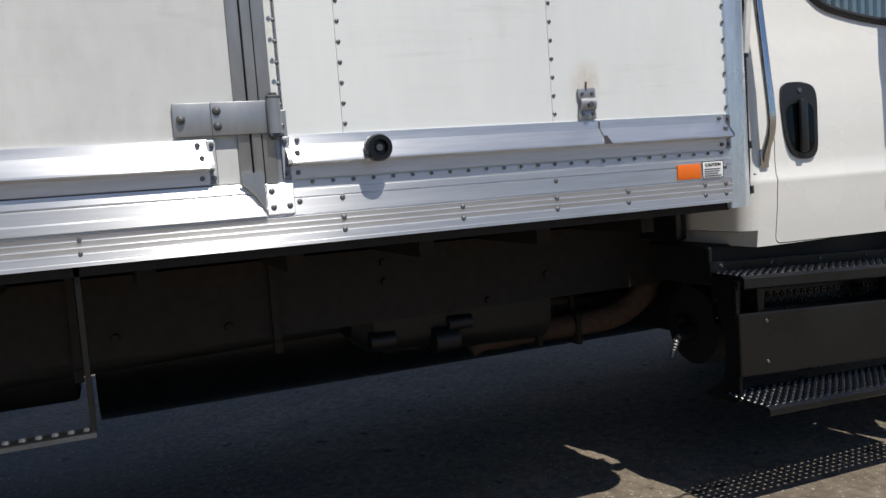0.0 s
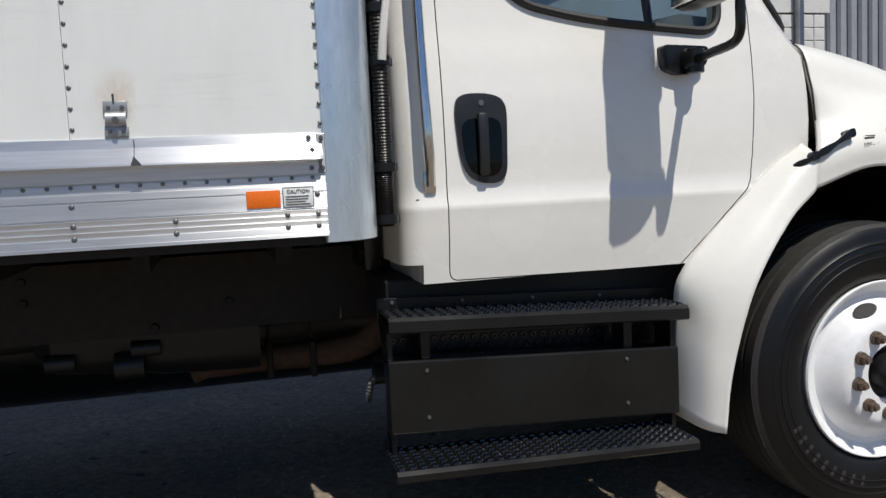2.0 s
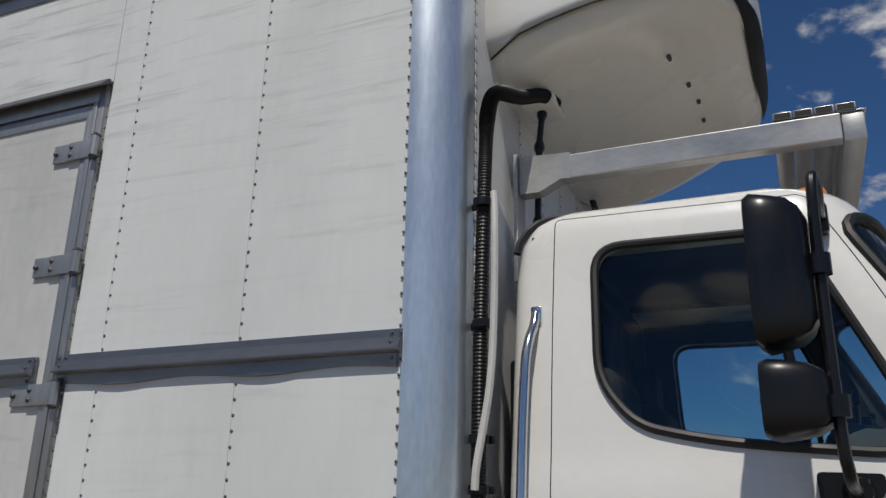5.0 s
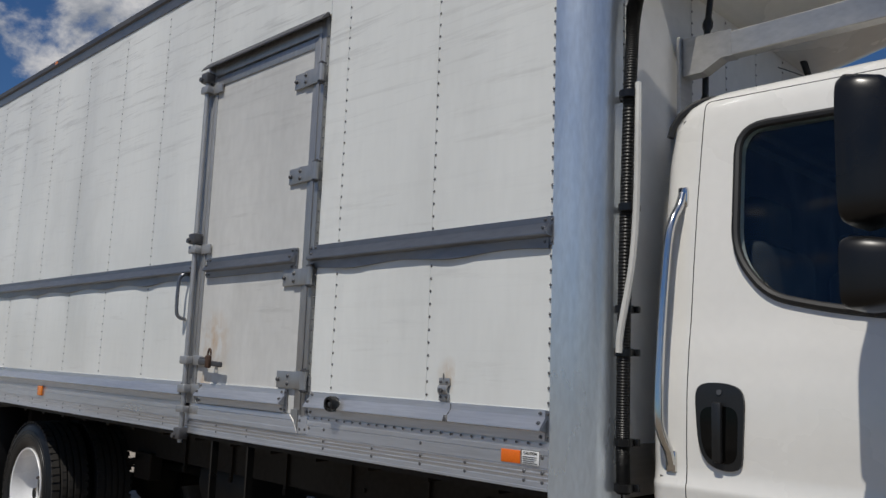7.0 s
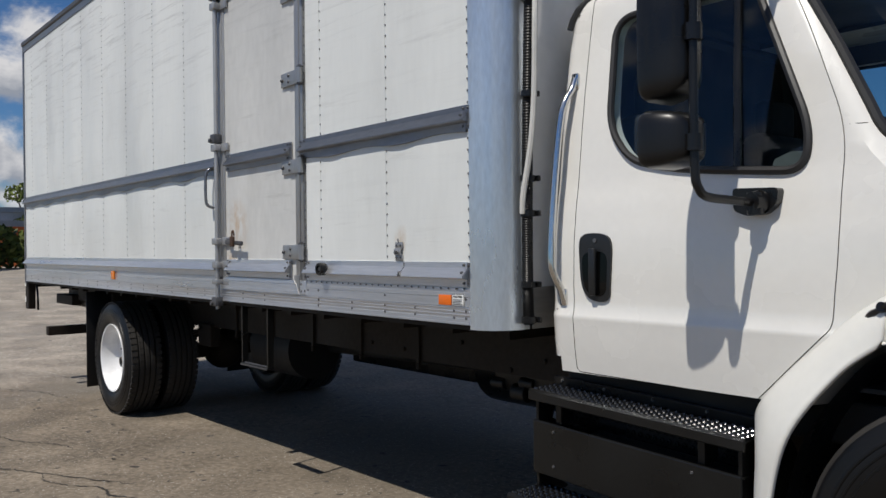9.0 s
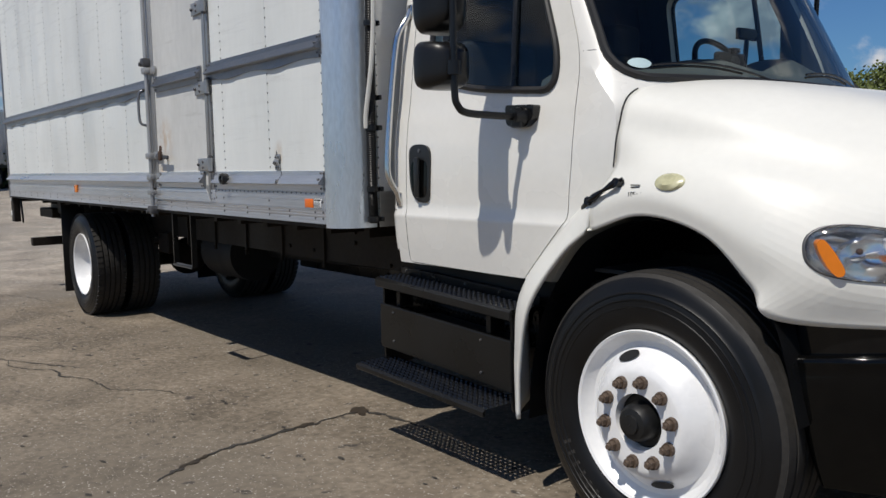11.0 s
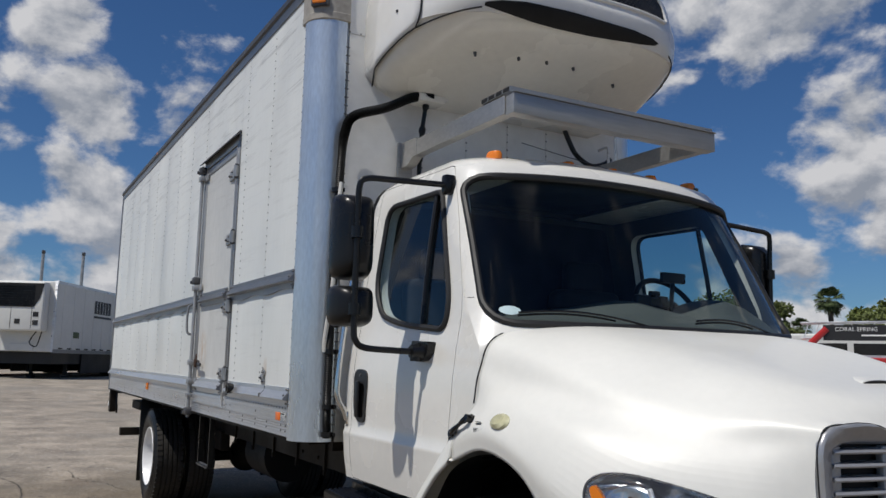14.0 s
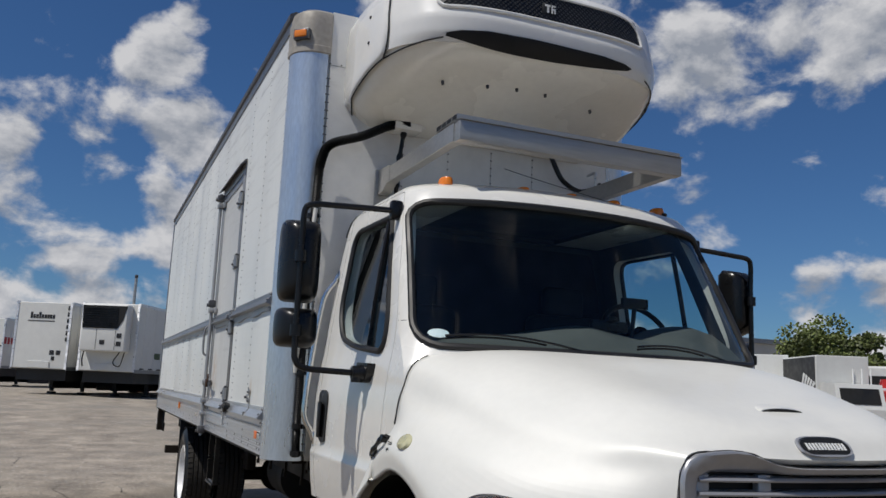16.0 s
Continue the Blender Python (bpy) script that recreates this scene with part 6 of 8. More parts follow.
# -- steps and tank below the door --
def tread_step(z, x0, x1, y0, y1, lip, fall):
    bm = bmesh.new()
    prism(bm, [(y0 + 0.012, z), (y0, z - 0.010), (y0, z - lip), (y0 + 0.008, z - lip - 0.006), (y0 + 0.014, z - lip), (y0 + 0.014, z - 0.014), (y0 + 0.016, z - 0.004), (y0 + 0.016, z)], "x", x0, x1)
    for v in bm.verts:
        v.co.z -= fall * (v.co.x - x0)
    step = part("step", bm, "step_black", truck, "black punched steel cab step", smooth=False)
    verts, faces = [], []
    nx, ny = round((x1 - x0) / 0.034), round((y1 - y0) / 0.032)
    sx, sy = (x1 - x0) / nx, (y1 - y0 - 0.016) / ny
    for i in range(nx):
        for j in range(ny):
            ax, ay = x0 + sx * i, y0 + 0.016 + sy * j
            cx, cy = ax + sx / 2, ay + sy / 2
            k = len(verts)
            verts += [(cx + sx / 2 * u, cy + sy / 2 * v, z) for u, v in ((1, 0), (1, 1), (0, 1), (-1, 1), (-1, 0), (-1, -1), (0, -1), (1, -1))]
            for rr, h in ((0.0125, 0.0), (0.0098, 0.006), (0.0076, 0.006), (0.0070, -0.002)):
                verts += [(cx + rr * math.cos(q), cy + rr * math.sin(q), z + h) for q in (math.pi * a / 4 for a in range(8))]
            for lv in range(4):
                for a in range(8):
                    b = (a + 1) % 8
                    faces.append((k + lv * 8 + a, k + lv * 8 + b, k + lv * 8 + 8 + b, k + lv * 8 + 8 + a))
    verts = [(x, y, h - fall * (x - x0)) for x, y, h in verts]
    me = bpy.data.meshes.new("punched_plate")
    me.from_pydata(verts, [], faces)
    bm = bmesh.new()
    bm.from_mesh(me)
    bmesh.ops.remove_doubles(bm, verts=bm.verts, dist=0.0006)
    bm.to_mesh(me)
    bm.free()
    part("punched_plate", me, "step_gloss", step, "punched grip plate with raised holes")
    return step


up = tread_step(0.856, 0.145, 1.140, 0.160, 0.325, 0.042, 0.045)
low = tread_step(0.430, 0.126, 1.098, 0.045, 0.272, 0.028, 0.028)


def leaning(bm, x0, fall):
    """Drops a part towards the truck's nose as the steps do."""
    for v in bm.verts:
        v.co.z -= fall * (v.co.x - x0)
    return bm


bm = bmesh.new()
block(bm, 0.142, 1.115, 0.188, 0.204, 0.497, 0.722, 0.006)
panel = part("step_panel", leaning(bm, 0.142, 0.05), "step_black", truck, "black steel panel between the steps", smooth=False)
bm = bmesh.new()
block(bm, 0.142, 1.115, 0.206, 0.300, 0.706, 0.716, 0.003)
part("top_plate", leaning(bm, 0.142, 0.05), "step_black", panel, smooth=False)
for x in (0.146, 1.095):
    bm = bmesh.new()
    prism(bm, [tuple(p) for p in rounded([(0.206, 0.400), (0.206, 0.835), (0.345, 0.845), (0.300, 0.74), (0.265, 0.60), (0.285, 0.47), (0.400, 0.40)], 0.03, 4)], "x", x, x + 0.014)
    part("side_plate", leaning(bm, 0.142, 0.045), "step_black", panel, smooth=False)
for x in (0.26, 0.925):
    for z in (0.545, 0.69):
        bm = bmesh.new()
        cyl(bm, (x, 0.190, z - 0.05 * (x - 0.142)), (x, 0.182, z - 0.05 * (x - 0.142)), 0.007, 0.005, 8)
        part("bolt", bm, "rivet", panel)
bm = bmesh.new()
block(bm, 0.142, 1.150, 0.326, 0.338, 0.830, 0.895, 0.003)
part("step_rail", leaning(bm, 0.142, 0.045), "step_black", up, smooth=False)
for x in (0.25, 0.93):
    bm = bmesh.new()
    block(bm, x, x + 0.03, 0.215, 0.30, 0.718 - 0.05 * (x - 0.142), 0.846 - 0.05 * (x - 0.142), 0.003)
    part("step_bracket", bm, "step_black", up, smooth=False)
for x in (0.19, 0.42, 0.66, 0.90):
    bm = bmesh.new()
    cyl(bm, (x, 0.328, 0.880 - 0.045 * (x - 0.142)), (x, 0.319, 0.880 - 0.045 * (x - 0.142)), 0.008, 0.005, 8)
    part("bolt", bm, "rivet", up)
# added plate that keeps sun from falling through the upper step's holes
bm = bmesh.new()
block(bm, 0.150, 1.135, 0.180, 0.324, 0.836, 0.842, 0.001)
part("under_plate", leaning(bm, 0.142, 0.045), "step_black", up, smooth=False)
# punched back plate seen between upper step and panel
bm = bmesh.new()
block(bm, 0.17, 1.12, 0.352, 0.358, 0.66, 0.84)
back_plate = part("back_plate", leaning(bm, 0.142, 0.045), "step_black", up, smooth=False)
verts, faces = [], []
for i in range(27):
    for j in range(5):
        c = Vector((0.19 + 0.034 * i + 0.017 * (j % 2), 0.351, 0.69 + 0.032 * j - 0.045 * (0.048 + 0.034 * i)))
        k = len(verts)
        for rr, out in ((0.0125, 0.0), (0.0098, -0.006), (0.0070, -0.006), (0.0066, 0.002)):
            verts += [c + Vector((rr * math.cos(q), out, rr * math.sin(q))) for q in (math.pi * a / 4 for a in range(8))]
        for lv in range(3):
            faces += [(k + lv * 8 + a, k + lv * 8 + (a + 1) % 8, k + lv * 8 + 8 + (a + 1) % 8, k + lv * 8 + 8 + a) for a in range(8)]
me = bpy.data.meshes.new("grip_pattern")
me.from_pydata(verts, [], faces)
tagged(part("grip_pattern", me, "step_gloss", back_plate), kind="stuff")
# near-black block put in for the shaded space below the cab
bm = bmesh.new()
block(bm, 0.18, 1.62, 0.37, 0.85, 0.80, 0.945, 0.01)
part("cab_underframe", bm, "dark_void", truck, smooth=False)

# -- chassis and what hangs under it --
for y in (0.74, 1.62):
    bm = bmesh.new()
    prism(bm, [(y, 0.775), (y + 0.08, 0.775), (y + 0.08, 0.785), (y + 0.012, 0.785), (y + 0.012, 1.025), (y + 0.08, 1.025), (y + 0.08, 1.035), (y, 1.035)], "x", -7.4, 2.75)
    part("frame_rail", bm, "frame_black", truck, "dark steel frame rail", smooth=False)
for x in (-6.4, -5.9, -4.3, -3.2, -2.2, -1.1, 0.0, 0.9):
    bm = bmesh.new()
    block(bm, x, x + 0.07, 0.75, 1.69, 0.80, 1.02)
    part("cross_member", bm, "frame_black", truck, smooth=False)
for k in range(5):
    x = -1.345 - 0.62 * k
    bm = bmesh.new()
    block(bm, x - 0.012, x + 0.012, 0.722, 0.738, 0.745, 1.10)
    cyl(bm, (x, 0.728, 0.72), (x, 0.728, 0.76), 0.016, seg=6)
    part("u_bolt", bm, "frame_black", truck, smooth=False)
for x, z in ((-0.95, 0.985), (-0.95, 0.915), (-0.55, 0.80), (-1.5, 0.83), (-1.85, 0.84), (-0.3, 0.87)):
    bm = bmesh.new()
    cyl(bm, (x, 0.742, z), (x, 0.726, z), 0.015, 0.012, 8)
    part("frame_bolt", bm, "frame_black", truck)
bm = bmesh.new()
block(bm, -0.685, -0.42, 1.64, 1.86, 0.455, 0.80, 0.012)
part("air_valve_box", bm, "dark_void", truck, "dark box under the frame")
bm = bmesh.new()
tube(bm, spline([(-0.455, 1.15, 0.525), (-0.40, 1.145, 0.548), (-0.32, 1.142, 0.568), (-0.22, 1.14, 0.574), (-0.08, 1.12, 0.578), (0.06, 1.06, 0.590), (0.18, 0.99, 0.620), (0.27, 0.93, 0.70), (0.30, 0.90, 0.80)], 6), lambda i: 0.030 if i < 6 else min(0.052, 0.030 + 0.003 * (i - 5)), 16)
pipe = part("exhaust_pipe", bm, "rust", truck, "rusty brown exhaust pipe")
for x, y, zb in ((-0.16, 1.13, 0.508), (0.005, 1.08, 0.505)):
    bm = bmesh.new()
    block(bm, x - 0.012, x + 0.012, y - 0.062, y + 0.062, zb, 0.648, 0.006)
    block(bm, x - 0.008, x + 0.008, y - 0.01, y + 0.01, 0.648, 0.80)
    part("pipe_clamp", bm, "frame_black", pipe)
# tank coloured near-black so that its end sinks into the shade
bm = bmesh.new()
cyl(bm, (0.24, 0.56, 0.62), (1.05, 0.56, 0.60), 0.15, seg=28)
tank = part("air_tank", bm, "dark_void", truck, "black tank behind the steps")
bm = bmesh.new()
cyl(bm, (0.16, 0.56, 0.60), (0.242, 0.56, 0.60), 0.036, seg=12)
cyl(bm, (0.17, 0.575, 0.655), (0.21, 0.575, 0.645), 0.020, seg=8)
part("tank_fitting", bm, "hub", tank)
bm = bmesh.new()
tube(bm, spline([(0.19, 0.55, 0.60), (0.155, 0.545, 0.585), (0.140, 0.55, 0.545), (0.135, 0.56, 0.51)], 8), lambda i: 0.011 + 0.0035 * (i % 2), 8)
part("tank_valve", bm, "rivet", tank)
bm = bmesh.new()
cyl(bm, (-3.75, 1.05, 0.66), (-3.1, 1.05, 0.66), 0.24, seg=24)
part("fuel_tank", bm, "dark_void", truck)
# added cylinder: covers the sunlit ground beyond, so the view under the frame stays dark
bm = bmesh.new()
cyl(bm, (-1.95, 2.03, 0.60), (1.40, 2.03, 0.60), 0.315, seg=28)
part("far_fuel_tank", bm, "step_black", truck, "dark cylinder added on the far side to hide sunlit ground")
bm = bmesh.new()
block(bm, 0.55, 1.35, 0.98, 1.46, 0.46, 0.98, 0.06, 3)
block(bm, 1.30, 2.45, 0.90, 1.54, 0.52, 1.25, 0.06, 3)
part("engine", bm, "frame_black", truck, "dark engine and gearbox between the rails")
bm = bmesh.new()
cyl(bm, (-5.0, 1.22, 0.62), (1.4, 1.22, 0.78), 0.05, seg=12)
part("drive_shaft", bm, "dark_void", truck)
for x, z in ((RWX, 0.475), (FWX, 0.50)):
    bm = bmesh.new()
    cyl(bm, (x, 0.36, z), (x, 2.08, z), 0.075, seg=16)
    bmesh.ops.create_uvsphere(bm, u_segments=16, v_segments=10, radius=0.2 if x < 0 else 0.1, matrix=Matrix.Translation((x, 1.22, z)))
    part("axle", bm, "frame_black", truck)
for y in (0.16, 2 * YC - 0.78):
    bm = bmesh.new()
    block(bm, -6.02, -6.005, y, y + 0.62, 0.10, 1.05, 0.004)
    part("mud_flap", bm, "rubber", truck, "black rubber mud flap")

# plain black block between box front and cab back, up to z 2.06
bm = bmesh.new()
block(bm, 0.138, 0.196, 0.50, 1.92, 0.96, 2.06, 0.02)
part("intake_duct", bm, "black_plastic", truck, "black block in the gap behind the cab")
for y in (0.70, 1.66):
    spring = None
    for k in range(5):
        half = 0.72 - 0.11 * k
        bm = bmesh.new()
        loft(bm, [[(RWX + half * u, y + dy, 0.66 - 0.022 * k + 0.10 * (half * u) ** 2 / 0.5 + dz) for dy, dz in ((0, 0), (0.08, 0), (0.08, 0.018), (0, 0.018))] for u in (q / 6 for q in range(-6, 7))])
        spring = part("leaf" if spring else "leaf_spring", bm, "frame_black", spring or truck, "" if spring else "dark rear leaf spring")
    bm = bmesh.new()
    block(bm, RWX + 0.60, RWX + 0.86, y, y + 0.10, 0.60, 0.80, 0.01)
    part("spring_hanger", bm, "frame_black", truck, smooth=False)
# added box, screens off bright ground behind the far frame rail
bm = bmesh.new()
block(bm, -3.7, -2.02, 1.80, 2.30, 0.43, 1.02, 0.02)
part("battery_box", bm, "step_black", truck, "black box added by the far frame rail to hide sunlit ground")
bm = bmesh.new()
block(bm, -7.5, -5.95, 0.40, 2.05, 0.84, 1.09, 0.02)
part("rear_underframe", bm, "frame_black", truck, "dark underframe behind the rear axle")

# stirrup step under the side door
bm = bmesh.new()
block(bm, -2.26, -1.908, 0.006, 0.052, 0.729, 0.739, 0.002)
stirrup = part("stirrup_step", bm, "step_black", truck, "black steel stirrup step under the side door")
for x in (-2.26, -1.92):
    bm = bmesh.new()
    block(bm, x, x + 0.012, 0.012, 0.05, 0.739, 1.128)
    part("hanger", bm, "step_black", stirrup, smooth=False)
for k in range(10):
    bm = bmesh.new()
    cyl(bm, (-2.235 + 0.034 * k, 0.03, 0.737), (-2.235 + 0.034 * k, 0.03, 0.745), 0.010, 0.007, 8)
    part("stud", bm, "rivet", stirrup)
bm = bmesh.new()
block(bm, -2.26, -1.908, 0.002, 0.006, 0.726, 0.736)
part("worn_edge", bm, "dark_metal", stirrup, smooth=False)

# tail lift and rear frame
bm = bmesh.new()
block(bm, -7.83, -7.70, 0.02, 0.10, 0.80, 1.20, 0.01)
block(bm, -7.83, -7.70, 2.34, 2.42, 0.80, 1.20, 0.01)
block(bm, -7.80, -7.72, 0.02, 2.42, 1.05, 1.13, 0.01)
lift = part("tail_lift", bm, "frame_black", truck, "dark steel tail lift behind the box", smooth=False)
bm = bmesh.new()
prism(bm, [(-7.70, 1.12), (-7.76, 1.12), (-7.86, 0.83), (-7.80, 0.83)], "y", 0.05, 0.11)
part("lift_arm", bm, "frame_black", lift, smooth=False)
for z0, z1 in ((0.88, 0.94), (1.06, 1.10)):
    bm = bmesh.new()
    block(bm, -7.832, -7.79, 0.018, 0.06, z0, z1)
    part("reflective_tape", bm, "label_white", lift, smooth=False)
bm = bmesh.new()
block(bm, -7.62, -7.0, 0.30, 2.14, 0.86, 0.97, 0.01)
block(bm, -6.95, -6.35, 0.35, 0.55, 0.92, 1.08, 0.01)
part("lift_beam", bm, "frame_black", lift, smooth=False)
bm = bmesh.new()
block(bm, -7.36, -7.26, 0.12, 2.32, 0.52, 0.62, 0.008)
under = part("underride_bar", bm, "frame_black", truck, "dark rear under-run bar", smooth=False)
bm = bmesh.new()
block(bm, -7.33, -7.28, 0.60, 0.66, 0.55, 1.05)
block(bm, -7.33, -7.28, 1.78, 1.84, 0.55, 1.05)
part("bar_hanger", bm, "frame_black", under, smooth=False)
bm = bmesh.new()
tube(bm, spline([(-7.66, 0.10, 1.10), (-7.58, 0.09, 0.98), (-7.56, 0.09, 0.86), (-7.60, 0.10, 0.80), (-7.66, 0.11, 0.90)], 6), 0.012, 8)
part("lift_hose", bm, "rubber", lift)

# -- refrigeration unit --
UYC, GYC = 1.27, 1.19
U_DEPTH = [(3.12, 0.24), (3.17, 0.40), (3.26, 0.74), (3.34, 0.96), (3.40, 1.055), (3.45, 1.085), (3.54, 1.095), (3.60, 1.075), (3.78, 1.030), (3.86, 0.965), (3.92, 0.83), (3.955, 0.66), (3.985, 0.42)]
U_HALF = [(3.12, 0.74), (3.17, 0.86), (3.24, 0.938), (3.34, 0.948), (3.60, 0.945), (3.74, 0.932), (3.82, 0.905), (3.89, 0.835), (3.945, 0.71), (3.985, 0.52)]


def unit_outline(z, shrink=0.0, n=40):
    d, h = lerp_table(U_DEPTH, z) - shrink, lerp_table(U_HALF, z) - shrink
    pts = []
    for k in range(n + 1):
        a = -math.pi / 2 + math.pi * k / n
        c, s = math.cos(a), math.sin(a)
        x = FX - 0.01 + (d - FX + 0.01) * abs(c) ** 0.58
        pts.append((x, UYC + math.copysign(abs(s) ** 0.56, s) * h, z))
    return pts


def unit_surface(u, z, out=0.0):
    """A point on the unit's front at y = u."""
    d, h = lerp_table(U_DEPTH, z), lerp_table(U_HALF, z)
    s = min(0.999, abs(u - UYC) / h) ** (1 / 0.56)
    c = math.sqrt(1 - s * s)
    return Vector((FX - 0.01 + (d - FX + 0.01) * c ** 0.58 + out, u, z))


def steps_between(a, b, n):
    return [a + (b - a) * k / n for k in range(n + 1)]


SEAM = 3.405
bm = bmesh.new()
loft(bm, [unit_outline(z, 0.010) for z in steps_between(3.12, SEAM + 0.01, 14)])
unit = part("refrigeration_unit", bm, "tub_white", truck, "white nose-mounted refrigeration unit above the cab")
bm = bmesh.new()
loft(bm, [unit_outline(SEAM - 0.005, 0.008)] + [unit_outline(z) for z in steps_between(SEAM - 0.004, 3.985, 28)])
cover = part("unit_cover", bm, "unit_white", unit, "white moulded plastic cover")
def flap_low(x):
    return 3.195 + 0.17 * max(0.0, min(1.0, (x - 0.12) / 0.6))


ref = unit_outline(3.5)
for side in (-1, 1):
    ks = [k for k, p in enumerate(ref) if p[0] < 0.74 and (p[1] - UYC) * side > 0]
    grid = []
    for t in steps_between(0.0, 1.0, 10):
        row = []
        for k in ks:
            zl = flap_low(ref[k][0])
            row.append(Vector(unit_outline(zl + (3.755 - zl) * t, -0.004)[k]))
        grid.append(row)
    bm = bmesh.new()
    loft(bm, grid, closed=False, caps=False)
    flap = part("side_panel", bm, "unit_white", unit, "white side service panel")
    mod = flap.modifiers.new("thickness", "SOLIDIFY")
    mod.thickness, mod.offset = 0.010, 0
    front = -1 if side < 0 else 0
    bm = bmesh.new()
    tube(bm, [p + Vector((0, side * 0.003, -0.003)) for p in (grid[0] if side < 0 else grid[0][::-1])] + [row[front] + Vector((0.003, side * 0.002, 0)) for row in grid[1:]], 0.0045, 6)
    part("panel_seam", bm, "gasket", flap)
    lead = ks[-1] if side < 0 else ks[0]
    run = range(lead, lead + 8) if side < 0 else range(lead, lead - 8, -1)
    bm = bmesh.new()
    tube(bm, [Vector(unit_outline(flap_low(0.74) + 0.055 * i / 7, -0.001)[k]) for i, k in enumerate(run)], 0.0045, 6)
    part("tub_seam", bm, "gasket", unit)
    for z in (3.50, 3.665):
        p = Vector(unit_outline(z, -0.006)[ks[len(ks) // 2]])
        bm = bmesh.new()
        cyl(bm, p, p + Vector((0, side * 0.010, 0)), 0.011, 0.008, 8)
        part("bolt", bm, "dark_metal", flap)
for y, x in ((0.716, 0.74), (0.98, 0.78), (1.16, 0.80), (1.35, 0.80), (1.70, 0.74)):
    bm = bmesh.new()
    z = 3.26 + (x - 0.74) * 0.36
    cyl(bm, (x, y, z + 0.01), (x + 0.005, y, z - 0.012), 0.010, 0.008, 8)
    part("tub_bolt", bm, "dark_metal", unit)
mouth = rounded([(GYC - 0.61, 3.592), (GYC - 0.62, 3.715), (GYC - 0.50, 3.775), (GYC + 0.54, 3.778), (GYC + 0.66, 3.745), (GYC + 0.70, 3.596)], [0.05, 0.06, 0.1, 0.1, 0.06, 0.04], 5)
bm = bmesh.new()
sheet(bm, mouth, lambda u, v: unit_surface(u, v, 0.004), 10, 40)
mesh_grille = part("air_grille", bm, "grille_backing", unit, "black diamond-mesh air grille")
bm = bmesh.new()
tube(bm, [unit_surface(p.x, p.y, 0.006) for p in along(mouth, 90)], 0.011, 8, closed=True)
part("grille_rim", bm, "unit_white", mesh_grille)
verts, faces = [], []
for lean in (-1, 1):
    for k in range(54):
        u0 = GYC - 0.72 + 1.56 * k / 53
        line = []
        for q in range(7):
            v = 3.598 + 0.170 * q / 6
            u = u0 + lean * (v - 3.683)
            if GYC - 0.60 < u < GYC + 0.68:
                line.append(unit_surface(u, v, 0.010))
        for p, q in zip(line, line[1:]):
            t = (q - p).normalized().cross(Vector((1, 0, 0))) * 0.0042
            kk = len(verts)
            verts += [p - t, p + t, q + t, q - t]
            faces.append((kk, kk + 1, kk + 2, kk + 3))
me = bpy.data.meshes.new("grille_wire")
me.from_pydata(verts, [], faces)
tagged(part("grille_wire", me, "black_plastic", mesh_grille), kind="stuff")
bm = bmesh.new()
p = unit_surface(1.215, 3.678, 0.014)
block(bm, p.x - 0.01, p.x + 0.006, p.y - 0.045, p.y + 0.045, p.z - 0.035, p.z + 0.035, 0.006)
mark = part("emblem", bm, "ink", mesh_grille, "small square emblem in black and white")
bm = bmesh.new()
for a, b, c, d in ((-0.034, 0.0, 0.012, 0.024), (-0.020, -0.008, -0.024, 0.012), (0.008, 0.016, -0.024, 0.024), (0.016, 0.034, 0.016, 0.024), (0.016, 0.034, -0.004, 0.004), (0.026, 0.034, -0.024, -0.004)):
    block(bm, p.x + 0.006, p.x + 0.009, p.y + a, p.y + b, p.z + c, p.z + d)
part("emblem_mark", bm, "label_white", mark, smooth=False)
slot = spline([(GYC - 0.585, 3.430, 0), (GYC - 0.42, 3.462, 0), (GYC, 3.468, 0), (GYC + 0.45, 3.462, 0), (GYC + 0.60, 3.436, 0), (GYC + 0.40, 3.402, 0), (GYC, 3.382, 0), (GYC - 0.35, 3.388, 0)], 5, closed=True)
bm = bmesh.new()
sheet(bm, [Vector((p.x, p.y)) for p in slot], lambda u, v: unit_surface(u, v, 0.006), 8, 30)
part("lower_slot", bm, "dark_void", unit, "dark crescent air slot")

# catwalk frame above the cab
bm = bmesh.new()
block(bm, 1.30, 1.370, 0.560, 1.885, 2.735, 2.836, 0.004)
block(bm, 1.296, 1.378, 0.556, 1.889, 2.837, 2.842, 0.001)
frame_arm = part("catwalk", bm, "dull_aluminium", truck, "bare aluminium catwalk frame over the cab")
for y in (0.555, 1.835):
    bm = bmesh.new()
    block(bm, 0.36, 1.298, y, y + 0.055, 2.742, 2.838, 0.004)
    part("side_arm", bm, "dull_aluminium", frame_arm, smooth=False)
for k in range(4):
    bm = bmesh.new()
    x = 1.088 + 0.066 * k
    block(bm, x, x + 0.062, 0.552, 1.892, 2.843, 2.870, 0.002)
    plank = part("plank", bm, "dull_aluminium", frame_arm)
    bm = bmesh.new()
    block(bm, x + 0.005, x + 0.057, 0.5505, 0.5522, 2.8460, 2.8670)
    part("open_end", bm, "dark_void", plank, smooth=False)
for y in (0.552, 1.832):
    bm = bmesh.new()
    prism(bm, [(0.170, 2.70), (0.170, 2.855), (0.37, 2.845), (0.37, 2.740), (0.33, 2.742), (0.25, 2.70)], "y", y, y + 0.061)
    part("gusset", bm, "dull_aluminium", frame_arm, smooth=False)
    bm = bmesh.new()
    block(bm, 0.152, 0.168, y - 0.02, y + 0.08, 2.35, 2.86, 0.003)
    part("wall_upright", bm, "dull_aluminium", frame_arm, smooth=False)

